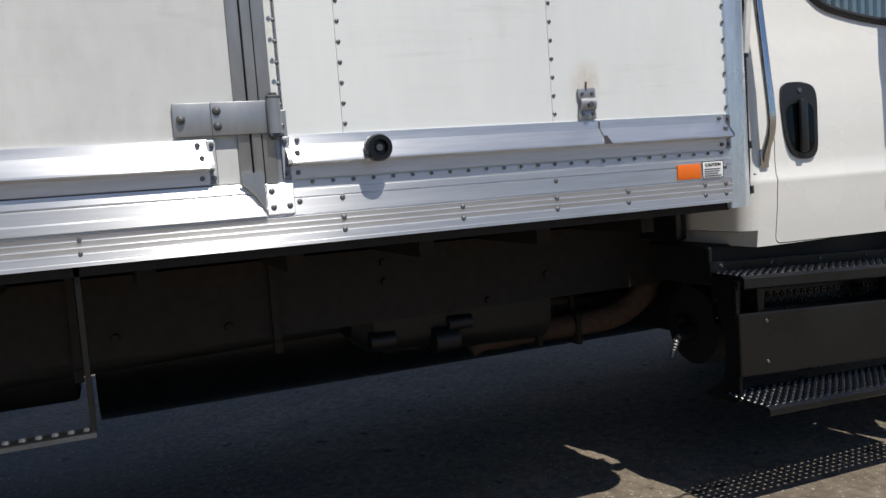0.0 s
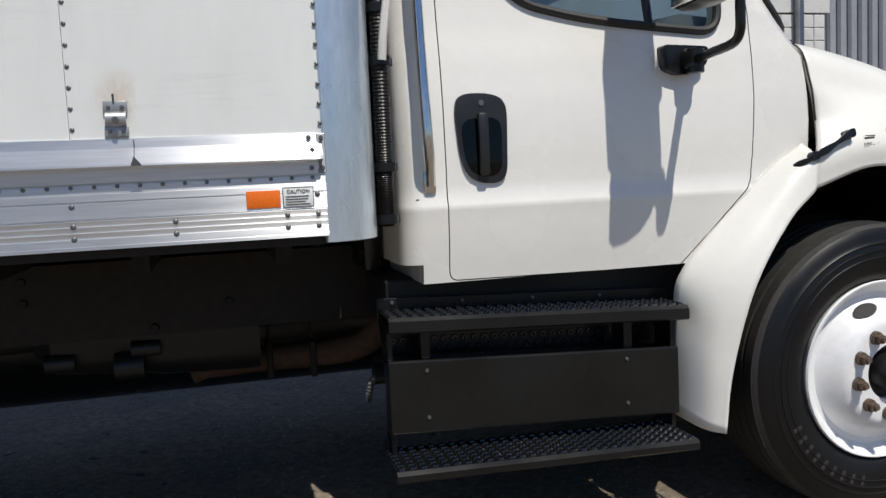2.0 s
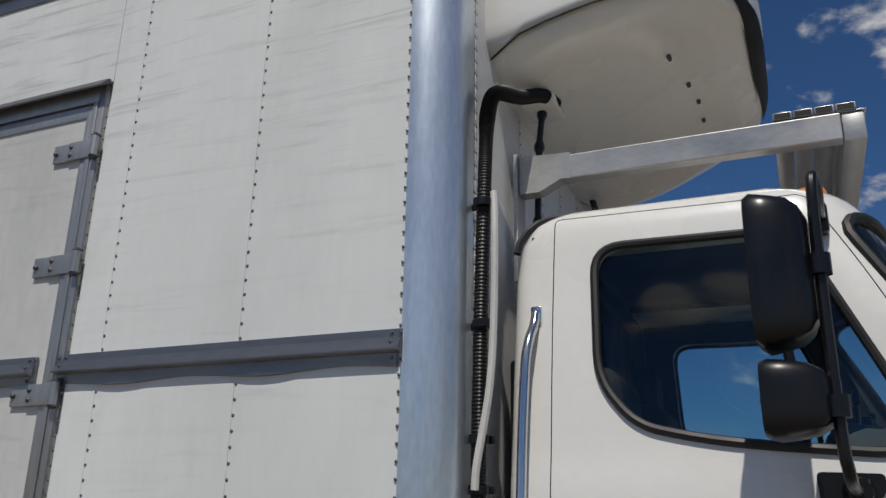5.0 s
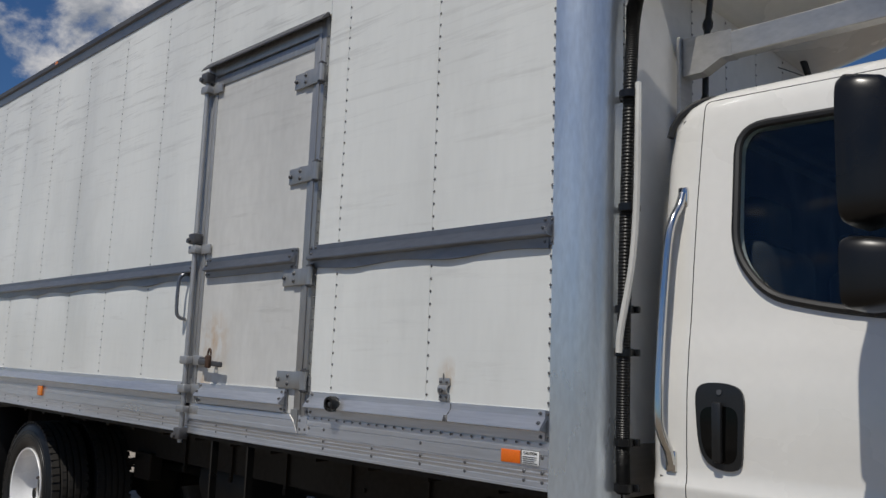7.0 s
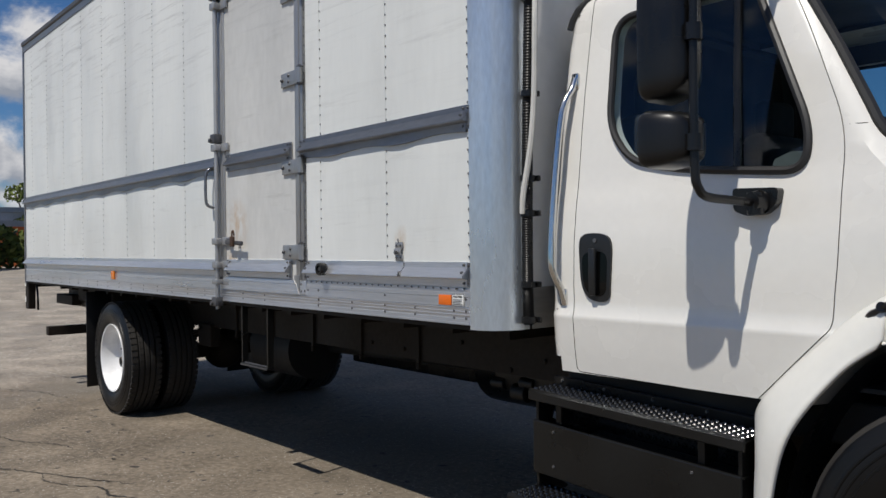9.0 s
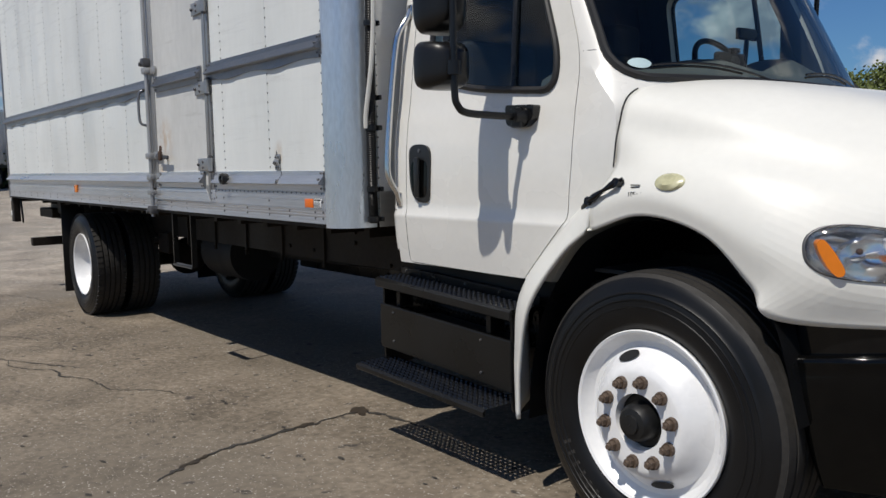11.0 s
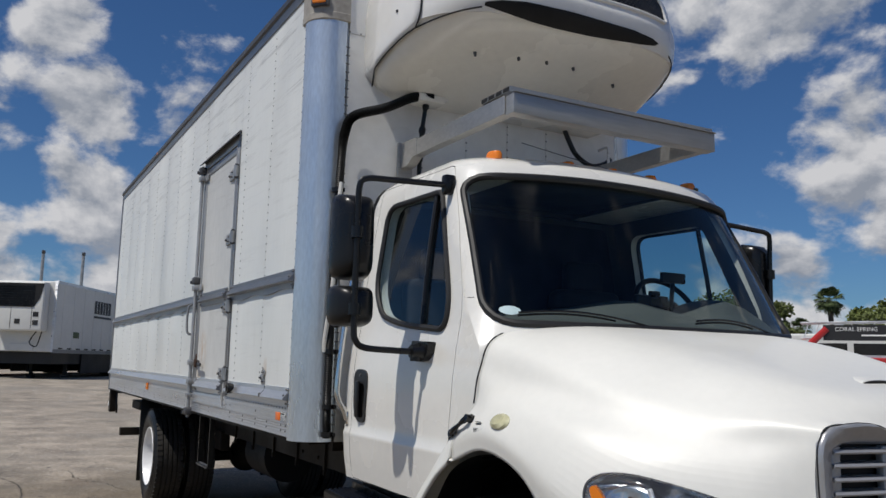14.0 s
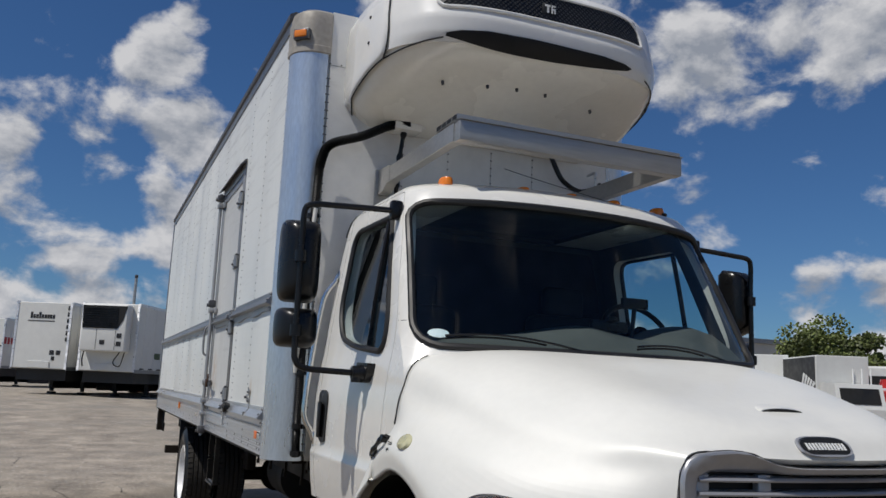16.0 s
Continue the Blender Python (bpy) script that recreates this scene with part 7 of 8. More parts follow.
# hoses down the corner
bm = bmesh.new()
hose = spline([(0.28, 0.70, 3.14), (0.26, 0.58, 3.12), (0.22, 0.42, 3.04), (0.19, 0.24, 2.97), (0.176, 0.190, 2.88), (0.172, 0.172, 2.70), (0.163, 0.160, 2.2), (0.158, 0.152, 1.7), (0.156, 0.152, 1.3), (0.155, 0.158, 1.13)], 84)
tube(bm, hose, lambda i: (0.0270 if i < 363 else max(0.0225, 0.0270 - 0.0001 * (i - 363))) + (0.0022 if i % 2 else 0), 12)
main_hose = part("drain_hose", bm, "hose_black", truck, "black corrugated drain hose", angle=30)
bm = bmesh.new()
tube(bm, spline([(0.23, 0.68, 3.10), (0.22, 0.665, 2.95), (0.215, 0.655, 2.78), (0.21, 0.655, 2.62)], 8), lambda i: 0.013 + (0.008 if i % 8 < 2 else 0), 8)
part("hanging_cable", bm, "black_plastic", truck)
bm = bmesh.new()
tube(bm, spline([(0.205, 0.165, 2.56), (0.212, 0.152, 2.4), (0.210, 0.146, 2.12), (0.200, 0.134, 1.90), (0.166, 0.120, 1.68), (0.158, 0.122, 1.60)], 8), 0.0125, 8)
part("white_cable", bm, "cable_white", truck, "dull white cable")
for z in (2.52, 2.108, 1.75, 1.602, 1.30, 1.15):
    bm = bmesh.new()
    hx = 0.158 if z < 2.0 else 0.168
    cyl(bm, (hx, 0.155, z - 0.013), (hx, 0.155, z + 0.013), 0.032, seg=14)
    block(bm, 0.118, 0.20, 0.178, 0.192, z - 0.012, z + 0.012, 0.003)
    part("hose_clip", bm, "black_plastic", main_hose)
bm = bmesh.new()
tube(bm, spline([(0.17, 1.755, 3.16), (0.19, 1.775, 3.08), (0.20, 1.84, 2.965), (0.20, 1.96, 2.905), (0.19, 2.08, 2.93), (0.17, 2.16, 2.98)], 6), 0.017, 8)
part("far_hose", bm, "black_plastic", truck)
bm = bmesh.new()
block(bm, 0.16, 0.30, 0.60, 0.78, 3.10, 3.15, 0.012)
tube(bm, spline([(0.27, 0.62, 3.13), (0.28, 0.72, 3.125), (0.27, 0.80, 3.14)], 5), 0.016, 8)
part("drain_tray", bm, "tub_white", unit)
bm = bmesh.new()
tube(bm, spline([(0.17, 2.06, 2.75), (0.26, 2.06, 2.75), (0.27, 2.06, 2.80), (0.27, 2.06, 2.98), (0.26, 2.06, 3.03), (0.17, 2.06, 3.03)], 4), 0.010, 8)
part("step_handle", bm, "aluminium", truck)
# ---- ground ----
def yard_material():
    m = material("worn_concrete", (0.228, 0.190, 0.146), 0.85, 0, 0.36, 0.40, 0.003, 26, spec=0.12)
    n, l = m.node_tree.nodes, m.node_tree.links
    b = n["Principled BSDF"]
    base = b.inputs["Base Color"].links[0].from_socket
    tc = n.new("ShaderNodeTexCoord")

    def patch(scale, lo, hi, color, src, detail=6):
        t, r, x = n.new("ShaderNodeTexNoise"), n.new("ShaderNodeValToRGB"), n.new("ShaderNodeMix")
        t.inputs["Scale"].default_value, t.inputs["Detail"].default_value = scale, detail
        r.color_ramp.elements[0].position, r.color_ramp.elements[1].position = lo, hi
        x.data_type = "RGBA"
        l.new(tc.outputs["Object"], t.inputs["Vector"]), l.new(t.outputs["Fac"], r.inputs[0])
        l.new(r.outputs[0], x.inputs[0]), l.new(src, x.inputs[6])
        x.inputs[7].default_value = (*color, 1)
        return x.outputs[2]

    c = patch(0.35, 0.50, 0.72, (0.15, 0.13, 0.105), base)
    c = patch(1.6, 0.60, 0.74, (0.16, 0.13, 0.10), c)
    c = patch(9.0, 0.66, 0.72, (0.07, 0.062, 0.055), c, 3)
    c = patch(70.0, 0.64, 0.70, (0.42, 0.39, 0.34), c, 2)
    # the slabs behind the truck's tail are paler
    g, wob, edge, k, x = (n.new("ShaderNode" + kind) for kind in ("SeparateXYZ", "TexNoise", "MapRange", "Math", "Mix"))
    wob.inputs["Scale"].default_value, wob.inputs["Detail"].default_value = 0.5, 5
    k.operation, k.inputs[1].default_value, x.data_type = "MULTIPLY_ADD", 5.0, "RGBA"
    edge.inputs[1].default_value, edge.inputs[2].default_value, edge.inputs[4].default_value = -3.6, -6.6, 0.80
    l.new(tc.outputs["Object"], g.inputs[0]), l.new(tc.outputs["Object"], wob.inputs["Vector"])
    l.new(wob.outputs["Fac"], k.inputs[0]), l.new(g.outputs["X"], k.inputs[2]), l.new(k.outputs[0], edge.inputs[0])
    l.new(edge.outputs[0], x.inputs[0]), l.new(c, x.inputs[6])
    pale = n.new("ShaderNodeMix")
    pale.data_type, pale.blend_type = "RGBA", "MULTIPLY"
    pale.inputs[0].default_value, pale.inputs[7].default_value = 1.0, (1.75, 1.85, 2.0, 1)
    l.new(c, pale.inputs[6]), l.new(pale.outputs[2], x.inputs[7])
    l.new(x.outputs[2], b.inputs["Base Color"])
    return m


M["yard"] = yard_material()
bm = bmesh.new()


def yard_z(x, y):
    near = 0.022 + 0.011 * max(-8.0, min(6.0, x))
    rise = max(0.0, min(1.0, (-x - 9) / 26))
    return near + 0.62 * rise * rise * (3 - 2 * rise)


xs = sorted({-900, -400, -200, -100, -60} | set(range(-48, -8, 4)) | {-8 + 0.5 * k for k in range(33)} | {12, 16, 24, 40, 80, 200, 500, 900})
ysn = sorted({-900, -300, -100, -40, -20, -12} | {-8 + 0.5 * k for k in range(29)} | {8, 12, 20, 40, 100, 300, 900})
gv = [[bm.verts.new((x, y, yard_z(x, y))) for x in xs] for y in ysn]
for A, B in zip(gv, gv[1:]):
    for i in range(len(xs) - 1):
        bm.faces.new((A[i], A[i + 1], B[i + 1], B[i]))
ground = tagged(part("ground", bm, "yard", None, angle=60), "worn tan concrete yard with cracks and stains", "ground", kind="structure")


def ribbon(name, pts, width, mat, lift=0.004, rough=0.5):
    """A crack or stain: an uneven strip lying on the ground."""
    bm = bmesh.new()
    path = spline([(x, y, 0) for x, y in pts], 24)
    a, b = [], []
    for i, p in enumerate(path):
        q = path[min(i + 1, len(path) - 1)] - path[max(i - 1, 0)]
        nrm = Vector((-q.y, q.x, 0)).normalized()
        w = width * (0.35 + rough * abs(noise.noise((p.x * 9, p.y * 9, 1.7))) * 2.2) * (0.25 + 0.75 * math.sin(math.pi * (i + 0.5) / len(path)) ** 0.4)
        off = nrm * (0.02 * noise.noise((p.x * 6, p.y * 6, 4.0)) + 0.022 * noise.noise((p.x * 23, p.y * 23, 9.0)))
        for lst, s in ((a, 1), (b, -1)):
            v = p + off + nrm * w * s
            lst.append(bm.verts.new((v.x, v.y, yard_z(v.x, v.y) + lift)))
    for i in range(len(a) - 1):
        bm.faces.new((a[i], a[i + 1], b[i + 1], b[i]))
    return tagged(part(name, bm, mat, ground), kind="structure")


M["crack"] = material("crack_dirt", (0.045, 0.04, 0.034), 0.95, 0, 0.3, 0.3, 0.002, 40)
M["oil"] = material("oil_stain", (0.055, 0.042, 0.030), 0.55, 0, 0.3, 0.4, 0.001, 20)
ribbon("crack", [(0.25, 0.42), (-0.05, 0.40), (-0.30, 0.33), (-0.28, 0.05), (-0.25, -0.25), (-0.20, -0.55), (-0.13, -0.74), (-0.02, -0.95)], 0.015, "crack", 0.004, 0.9)
ribbon("oil_stain", [(-0.38, 0.36), (-0.33, 0.34), (-0.27, 0.33), (-0.22, 0.30)], 0.045, "oil", 0.005, 0.9)
ribbon("oil_stain", [(-0.18, -0.62), (-0.14, -0.72), (-0.11, -0.80)], 0.022, "oil", 0.005, 0.9)
ribbon("crack", [(-1.2, -1.6), (-0.9, -1.45), (-0.75, -1.5), (-0.6, -1.9)], 0.02, "crack")
ribbon("oil_stain", [(-0.30, 0.02), (-0.29, -0.02), (-0.27, -0.10)], 0.022, "oil", 0.005, 0.9)
for x0, y0, x1, y1 in ((-8, -3.2, -2.6, -0.6), (-10, -1.2, -4.5, -0.9), (-14, -2.0, -6.5, -1.8), (-12, -3.6, -5.0, -3.3)):
    ribbon("crack", [(x0 + (x1 - x0) * k / 6, y0 + (y1 - y0) * k / 6 + 0.25 * noise.noise((x0, k * 1.3, 2.0))) for k in range(7)], 0.012, "crack")
# small pits and dark spots in the concrete
verts, faces = [], []
pit_rnd = random.Random(8)
for k in range(260):
    x, y = pit_rnd.uniform(-9.5, 1.2), pit_rnd.uniform(-3.4, 1.0)
    if y > 0.2 and x > -6:
        continue
    a, r, long = pit_rnd.uniform(-0.5, 0.5), pit_rnd.uniform(0.004, 0.014), pit_rnd.uniform(1.0, 3.0)
    k0 = len(verts)
    for q in range(9):
        w = 2 * math.pi * q / 9
        rr = r * pit_rnd.uniform(0.6, 1.2)
        u, v = rr * long * math.cos(w), rr * math.sin(w)
        px, py = x + u * math.cos(a) - v * math.sin(a), y + u * math.sin(a) + v * math.cos(a)
        verts.append((px, py, yard_z(px, py) + 0.0035))
    faces.append(tuple(range(k0, k0 + 9)))
me = bpy.data.meshes.new("pitting")
me.from_pydata(verts, [], faces)
tagged(part("pitting", me, "crack", ground), kind="stuff")
for x0, y0, x1, y1 in ((-7.4, -2.3, -3.4, -1.1), (-6.4, -1.5, -3.9, -0.55), (-4.6, -2.0, -2.2, -1.35), (-3.3, -1.0, -1.4, -0.35), (-9.5, -0.6, -6.2, 0.1)):
    ribbon("crack", [(x0 + (x1 - x0) * k / 9, y0 + (y1 - y0) * k / 9 + 0.16 * noise.noise((x0 * 3.1, k * 1.9, 5.0))) for k in range(10)], 0.007, "crack", 0.0038, 0.9)
# ---- parked trailers behind ----
M["trailer_white"] = material("trailer_white_paint", (0.66, 0.66, 0.63), 0.5, 0, 0.04, 0.14, 0.0, 4)
M["trailer_dark"] = material("trailer_underside", (0.02, 0.02, 0.02), 0.7, 0, 0.2, 0.3, 0, 10)
M["green_mark"] = material("dark_green_print", (0.05, 0.09, 0.03), 0.5, 0, 0.3, 0.4, 0, 30)
M["red_paint"] = material("fire_red_paint", (0.42, 0.02, 0.02), 0.3, 0, 0.05, 0.1, 0, 10, coat=0.4)


def semitrailer(at, turn, length, label, reefer=False, marks=()):
    """A parked box trailer: its nose faces local +x at x = 0, the body runs to -x."""
    t = thing("trailer", at, label, "trailer", "parked trailers")
    m = Matrix.Translation(at) @ pose(0, 0, 0, 0, 0, turn)
    W = 1.3

    def add(name, bm, mat, label="", parent=None, smooth=False):
        bmesh.ops.transform(bm, matrix=m, verts=bm.verts)
        return part(name, bm, mat, parent or t, label, smooth=smooth)

    bm = bmesh.new()
    body = add("body", block(bm, -length, 0, -W, W, 1.12, 4.08, 0.04), "trailer_white", "dull white trailer box")
    for s in (-1, 1):
        bm = bmesh.new()
        add("top_rail", block(bm, -length, 0.01, s * W - 0.03, s * W + 0.03, 3.98, 4.11), "aluminium", parent=body)
        bm = bmesh.new()
        add("bottom_rail", block(bm, -length, 0.01, s * W - 0.02, s * W + 0.02, 1.08, 1.24), "grey_aluminium", parent=body)
        bm = bmesh.new()
        add("nose_post", block(bm, -0.06, 0.02, s * (W - 0.05) - 0.05, s * (W - 0.05) + 0.05, 1.12, 4.08), "aluminium", parent=body)
    for k in range(12):
        bm = bmesh.new()
        x = -0.7 - 1.1 * k
        if -x < length:
            add("side_seam", block(bm, x, x + 0.03, W, W + 0.012, 1.25, 3.97), "trailer_white", parent=body)
    bm = bmesh.new()
    add("chassis", block(bm, -length, -0.3, -1.15, 1.15, 0.62, 1.1), "trailer_dark")
    for s in (-1, 1):
        bm = bmesh.new()
        add("side_skirt", block(bm, -length + 3.4, -3.2, s * 1.2 - 0.02, s * 1.2 + 0.02, 0.22, 1.1), "trailer_dark")
    for s in (-1, 1):
        bm = bmesh.new()
        block(bm, -2.75, -2.6, s * 0.75 - 0.07, s * 0.75 + 0.07, 0.12, 1.1)
        add("landing_leg", block(bm, -2.85, -2.5, s * 0.75 - 0.13, s * 0.75 + 0.13, 0.0, 0.1), "trailer_dark")
    for x in (-length + 1.2, -length + 2.45):
        for s in (-1, 1):
            bm = bmesh.new()
            cyl(bm, (x, s * 0.72, 0.5), (x, s * 1.25, 0.5), 0.5, seg=24)
            w = add("wheel", bm, "rubber")
            bm = bmesh.new()
            add("rim", cyl(bm, (x, s * 1.16, 0.5), (x, s * 1.262, 0.5), 0.28, 0.26, 18), "silver", parent=w)
    bm = bmesh.new()
    add("gladhand_box", block(bm, 0.0, 0.05, -0.5, 0.5, 1.16, 1.45, 0.01), "trailer_white")
    if reefer:
        bm = bmesh.new()
        unit_box = add("cooling_unit", block(bm, 0.0, 0.55, -1.02, 1.02, 1.95, 4.0, 0.08, 3), "trailer_white", "white cooling unit with black louvres", smooth=True)
        bm = bmesh.new()
        prism(bm, [(-1.0, 3.93), (1.0, 3.93), (0.85, 3.3), (0.62, 2.95), (-0.95, 2.95)], "x", 0.551, 0.57)
        add("dark_screen", bm, "dark_void", parent=unit_box)
        for k in range(9):
            bm = bmesh.new()
            add("louvre", block(bm, 0.57, 0.60, -0.94, 0.62, 3.0 + 0.1 * k, 3.03 + 0.1 * k), "black_plastic", parent=unit_box)
        for y in (-0.3, 0.55):
            bm = bmesh.new()
            add("door_gap", block(bm, 0.551, 0.556, y, y + 0.02, 2.05, 2.95), "ink", parent=unit_box)
        for y0, z0 in ((-0.12, 2.25), (0.62, 2.55), (0.62, 2.2)):
            bm = bmesh.new()
            add("gauge", block(bm, 0.551, 0.57, y0, y0 + 0.22, z0, z0 + 0.2, 0.01), "ink", parent=unit_box)
        bm = bmesh.new()
        pts = [(0.3, -0.9, 1.95), (0.35, -0.92, 1.6), (0.3, -0.9, 1.3)]
        tube(bm, spline(pts, 4), 0.03, 6)
        add("hose", bm, "rubber", parent=unit_box)
        bm = bmesh.new()
        tube(bm, spline([(0.3, 0.7, 1.95), (0.4, 0.5, 1.5), (0.3, 0.75, 1.35), (0.35, 0.95, 1.95)], 6), 0.025, 6)
        add("hose", bm, "rubber", parent=unit_box)
    for face, u0, u1, z0, z1, mat in marks:
        bm = bmesh.new()
        if face == "nose":
            block(bm, 0.0, 0.012, u0, u1, z0, z1)
        else:
            block(bm, u0, u1, W, W + 0.016, z0, z1)
        add("mark", bm, mat, parent=body)
    return t


TURN = -27.5
NOSE = Vector((-34.2, -0.25, yard_z(-34, 0)))
AX = Vector((math.cos(radians(TURN)), math.sin(radians(TURN)), 0))
SIDEWAYS = Vector((-AX.y, AX.x, 0))
prime = [("side", -6.0 + 0.34 * k, -5.75 + 0.34 * k, 2.95, 3.55, "ink") for k in range(6)] + [("side", -6.1, -4.0, 2.75, 2.85, "ink"), ("side", -2.5, -1.9, 1.75, 2.02, "green_mark")] + [("side", -0.9 - 0.9 * k, -0.5 - 0.9 * k, 1.25, 1.31, "ink") for k in range(14)]
semitrailer(NOSE, TURN, 14.5, "white refrigerated trailer parked with landing legs down", True, prime)
uni = [("nose", -0.62 + 0.13 * k, -0.52 + 0.13 * k, 3.35, 3.35 + (0.28 if k in (0, 3) else 0.18), "ink") for k in range(9)]
uni += [("nose", -0.72, 0.52, 3.22, 3.26, "ink"), ("nose", 0.45, 0.66, 1.75, 1.95, "ink"), ("nose", 0.75, 0.95, 1.75, 1.95, "ink"), ("nose", 0.55, 0.70, 1.5, 1.68, "ink")]
uni += [("nose", 1.10, 1.20, 3.75 - 0.28 * k, 3.93 - 0.28 * k, "ink") for k in range(6)]
semitrailer(NOSE - SIDEWAYS * 3.35 - AX * 0.5, TURN, 14.5, "dull white dry-van trailer with rows of black print", False, uni)
third = [("side", -1.2 + 0.32 * k, -1.0 + 0.32 * k, 2.55, 2.95, "red_paint") for k in range(4)] + [("nose", -0.9 + 0.36 * k, -0.65 + 0.36 * k, 2.7, 3.05, "red_paint") for k in range(5)] + [("nose", -1.2, 1.2, 2.38, 2.46, "ink")]
semitrailer(Vector((-52, -6.9, yard_z(-52, 0))), TURN, 14.5, "grey-white trailer with red lettering bars", False, third)
semitrailer(NOSE + SIDEWAYS * 9.5 - AX * 10.0, TURN, 14.5, "white trailer parked farther back", False)
for at, h in ((Vector((-105, 3.55, 0)), 13.1), (Vector((-105, 8.0, 0)), 13.2)):
    at.z = yard_z(at.x, at.y)
    p = thing("exhaust_stack", at, "bare metal pole rising behind the trailers", "pole", "poles behind the trailers")
    bm = bmesh.new()
    part("pole", cyl(bm, at, at + Vector((0, 0, h)), 0.20, 0.18, 12), "dull_aluminium", p)
    bm = bmesh.new()
    part("pole_head", cyl(bm, at + Vector((0, 0, h)), at + Vector((0.1, 0, h + 0.35)), 0.22, 0.2, 12), "dark_metal", p)


# ---- greenery ----
def leaf_material(name, color):
    m = material(name, color, 0.7, 0, 0.2, 0.35, 0, 6)
    n, l = m.node_tree.nodes, m.node_tree.links
    b = n["Principled BSDF"]
    g = n.new("ShaderNodeNewGeometry")
    h, mp = n.new("ShaderNodeHueSaturation"), n.new("ShaderNodeMapRange")
    mp.inputs[3].default_value, mp.inputs[4].default_value = 0.55, 1.5
    l.new(g.outputs["Random Per Island"], mp.inputs[0])
    l.new(mp.outputs[0], h.inputs["Value"])
    l.new(b.inputs["Base Color"].links[0].from_socket, h.inputs["Color"])
    l.new(h.outputs[0], b.inputs["Base Color"])
    return m


M["leaf"] = leaf_material("leaf_green", (0.11, 0.138, 0.028))
M["palm_leaf"] = leaf_material("palm_green", (0.075, 0.105, 0.034))
M["bark"] = material("bark", (0.13, 0.10, 0.075), 0.9, 0, 0.3, 0.3, 0.006, 12)


def tree(at, height, spread, label, leaves=2600, size=0.30, seed=1):
    rnd = random.Random(seed)
    t = thing("tree", at, label, "tree", "trees behind the yard")
    at = Vector(at)
    bm = bmesh.new()
    top = at + Vector((0, 0, height * 0.5))
    tube(bm, [at.lerp(top, k / 5) + Vector((0.1 * math.sin(k * 1.7), 0.1 * math.cos(k), 0)) for k in range(6)], lambda i: 0.20 - 0.022 * i, 8)
    clumps = []
    for k in range(16):
        a, e = rnd.uniform(0, 6.28), rnd.uniform(0.1, 1.0)
        tip = at + Vector((math.cos(a) * spread * (1.05 - 0.5 * e) * rnd.uniform(0.4, 1), math.sin(a) * spread * (1.05 - 0.5 * e) * rnd.uniform(0.4, 1), height * (0.42 + 0.52 * e)))
        tube(bm, [top.lerp(tip, j / 3) + Vector((0, 0, 0.12 * math.sin(j))) for j in range(4)], lambda i: 0.08 - 0.018 * i, 6)
        clumps.append((tip, spread * rnd.uniform(0.28, 0.5)))
    part("trunk", bm, "bark", t)
    verts, faces = [], []
    for k in range(leaves):
        c, r = clumps[k % len(clumps)]
        d = Vector((rnd.gauss(0, 1), rnd.gauss(0, 1), rnd.gauss(0, 1))).normalized() * r * rnd.uniform(0.35, 1.08) ** 0.6
        p = c + Vector((d.x, d.y, d.z * 0.75))
        a = Vector((rnd.gauss(0, 1), rnd.gauss(0, 1), rnd.gauss(0.4, 1))).normalized()
        b = a.orthogonal().normalized() * size * 0.4
        i = len(verts)
        verts += [p, p + a * size * 0.5 + b, p + a * size, p + a * size * 0.5 - b]
        faces.append((i, i + 1, i + 2, i + 3))
    me = bpy.data.meshes.new("crown")
    me.from_pydata(verts, [], faces)
    part("crown", me, "leaf", t, "uneven sunlit green crown")


def palm(at, height, seed=3, size=0.72):
    rnd = random.Random(seed)
    at = Vector(at)
    t = thing("palm_tree", at, "fan palm with a round green head", "palm", "palms behind the yard")
    bm = bmesh.new()
    tube(bm, [at + Vector((0.12 * math.sin(k * 0.5), 0, height * k / 8)) for k in range(9)], lambda i: 0.22 - 0.010 * i + 0.01 * (i % 2), 10)
    part("trunk", bm, "bark", t)
    top = at + Vector((0.12 * math.sin(4), 0, height))
    verts, faces = [], []
    for k in range(90):
        a, e = rnd.uniform(0, 6.28), rnd.uniform(-1.1, 1.45)
        d = Vector((math.cos(a) * math.cos(e), math.sin(a) * math.cos(e), math.sin(e)))
        L = rnd.uniform(0.5, 1.0) * size
        hub = top + d * L * 0.9
        s = d.cross(Vector((0, 0, 1))).normalized()
        u = s.cross(d)
        i = len(verts)
        verts += [top, top + s * 0.02, hub]
        faces.append((i, i + 1, i + 2))
        for j in range(11):
            q = -1.25 + 2.5 * j / 10
            w = (d * math.cos(q) + s * math.sin(q)).normalized()
            tip = hub + w * 0.75 * size - Vector((0, 0, 0.25 * size))
            side = w.cross(u) * 0.055 * size
            i = len(verts)
            verts += [hub, hub + w * 0.4 * size + side, tip, hub + w * 0.4 * size - side]
            faces.append((i, i + 1, i + 2, i + 3))
    me = bpy.data.meshes.new("fronds")
    me.from_pydata(verts, [], faces)
    part("crown", me, "palm_leaf", t, "crown of stiff fan fronds")


def bearing(eye, az, dist):
    return (eye[0] + dist * math.cos(radians(az)), eye[1] + dist * math.sin(radians(az)), yard_z(eye[0] + dist * math.cos(radians(az)), 0))


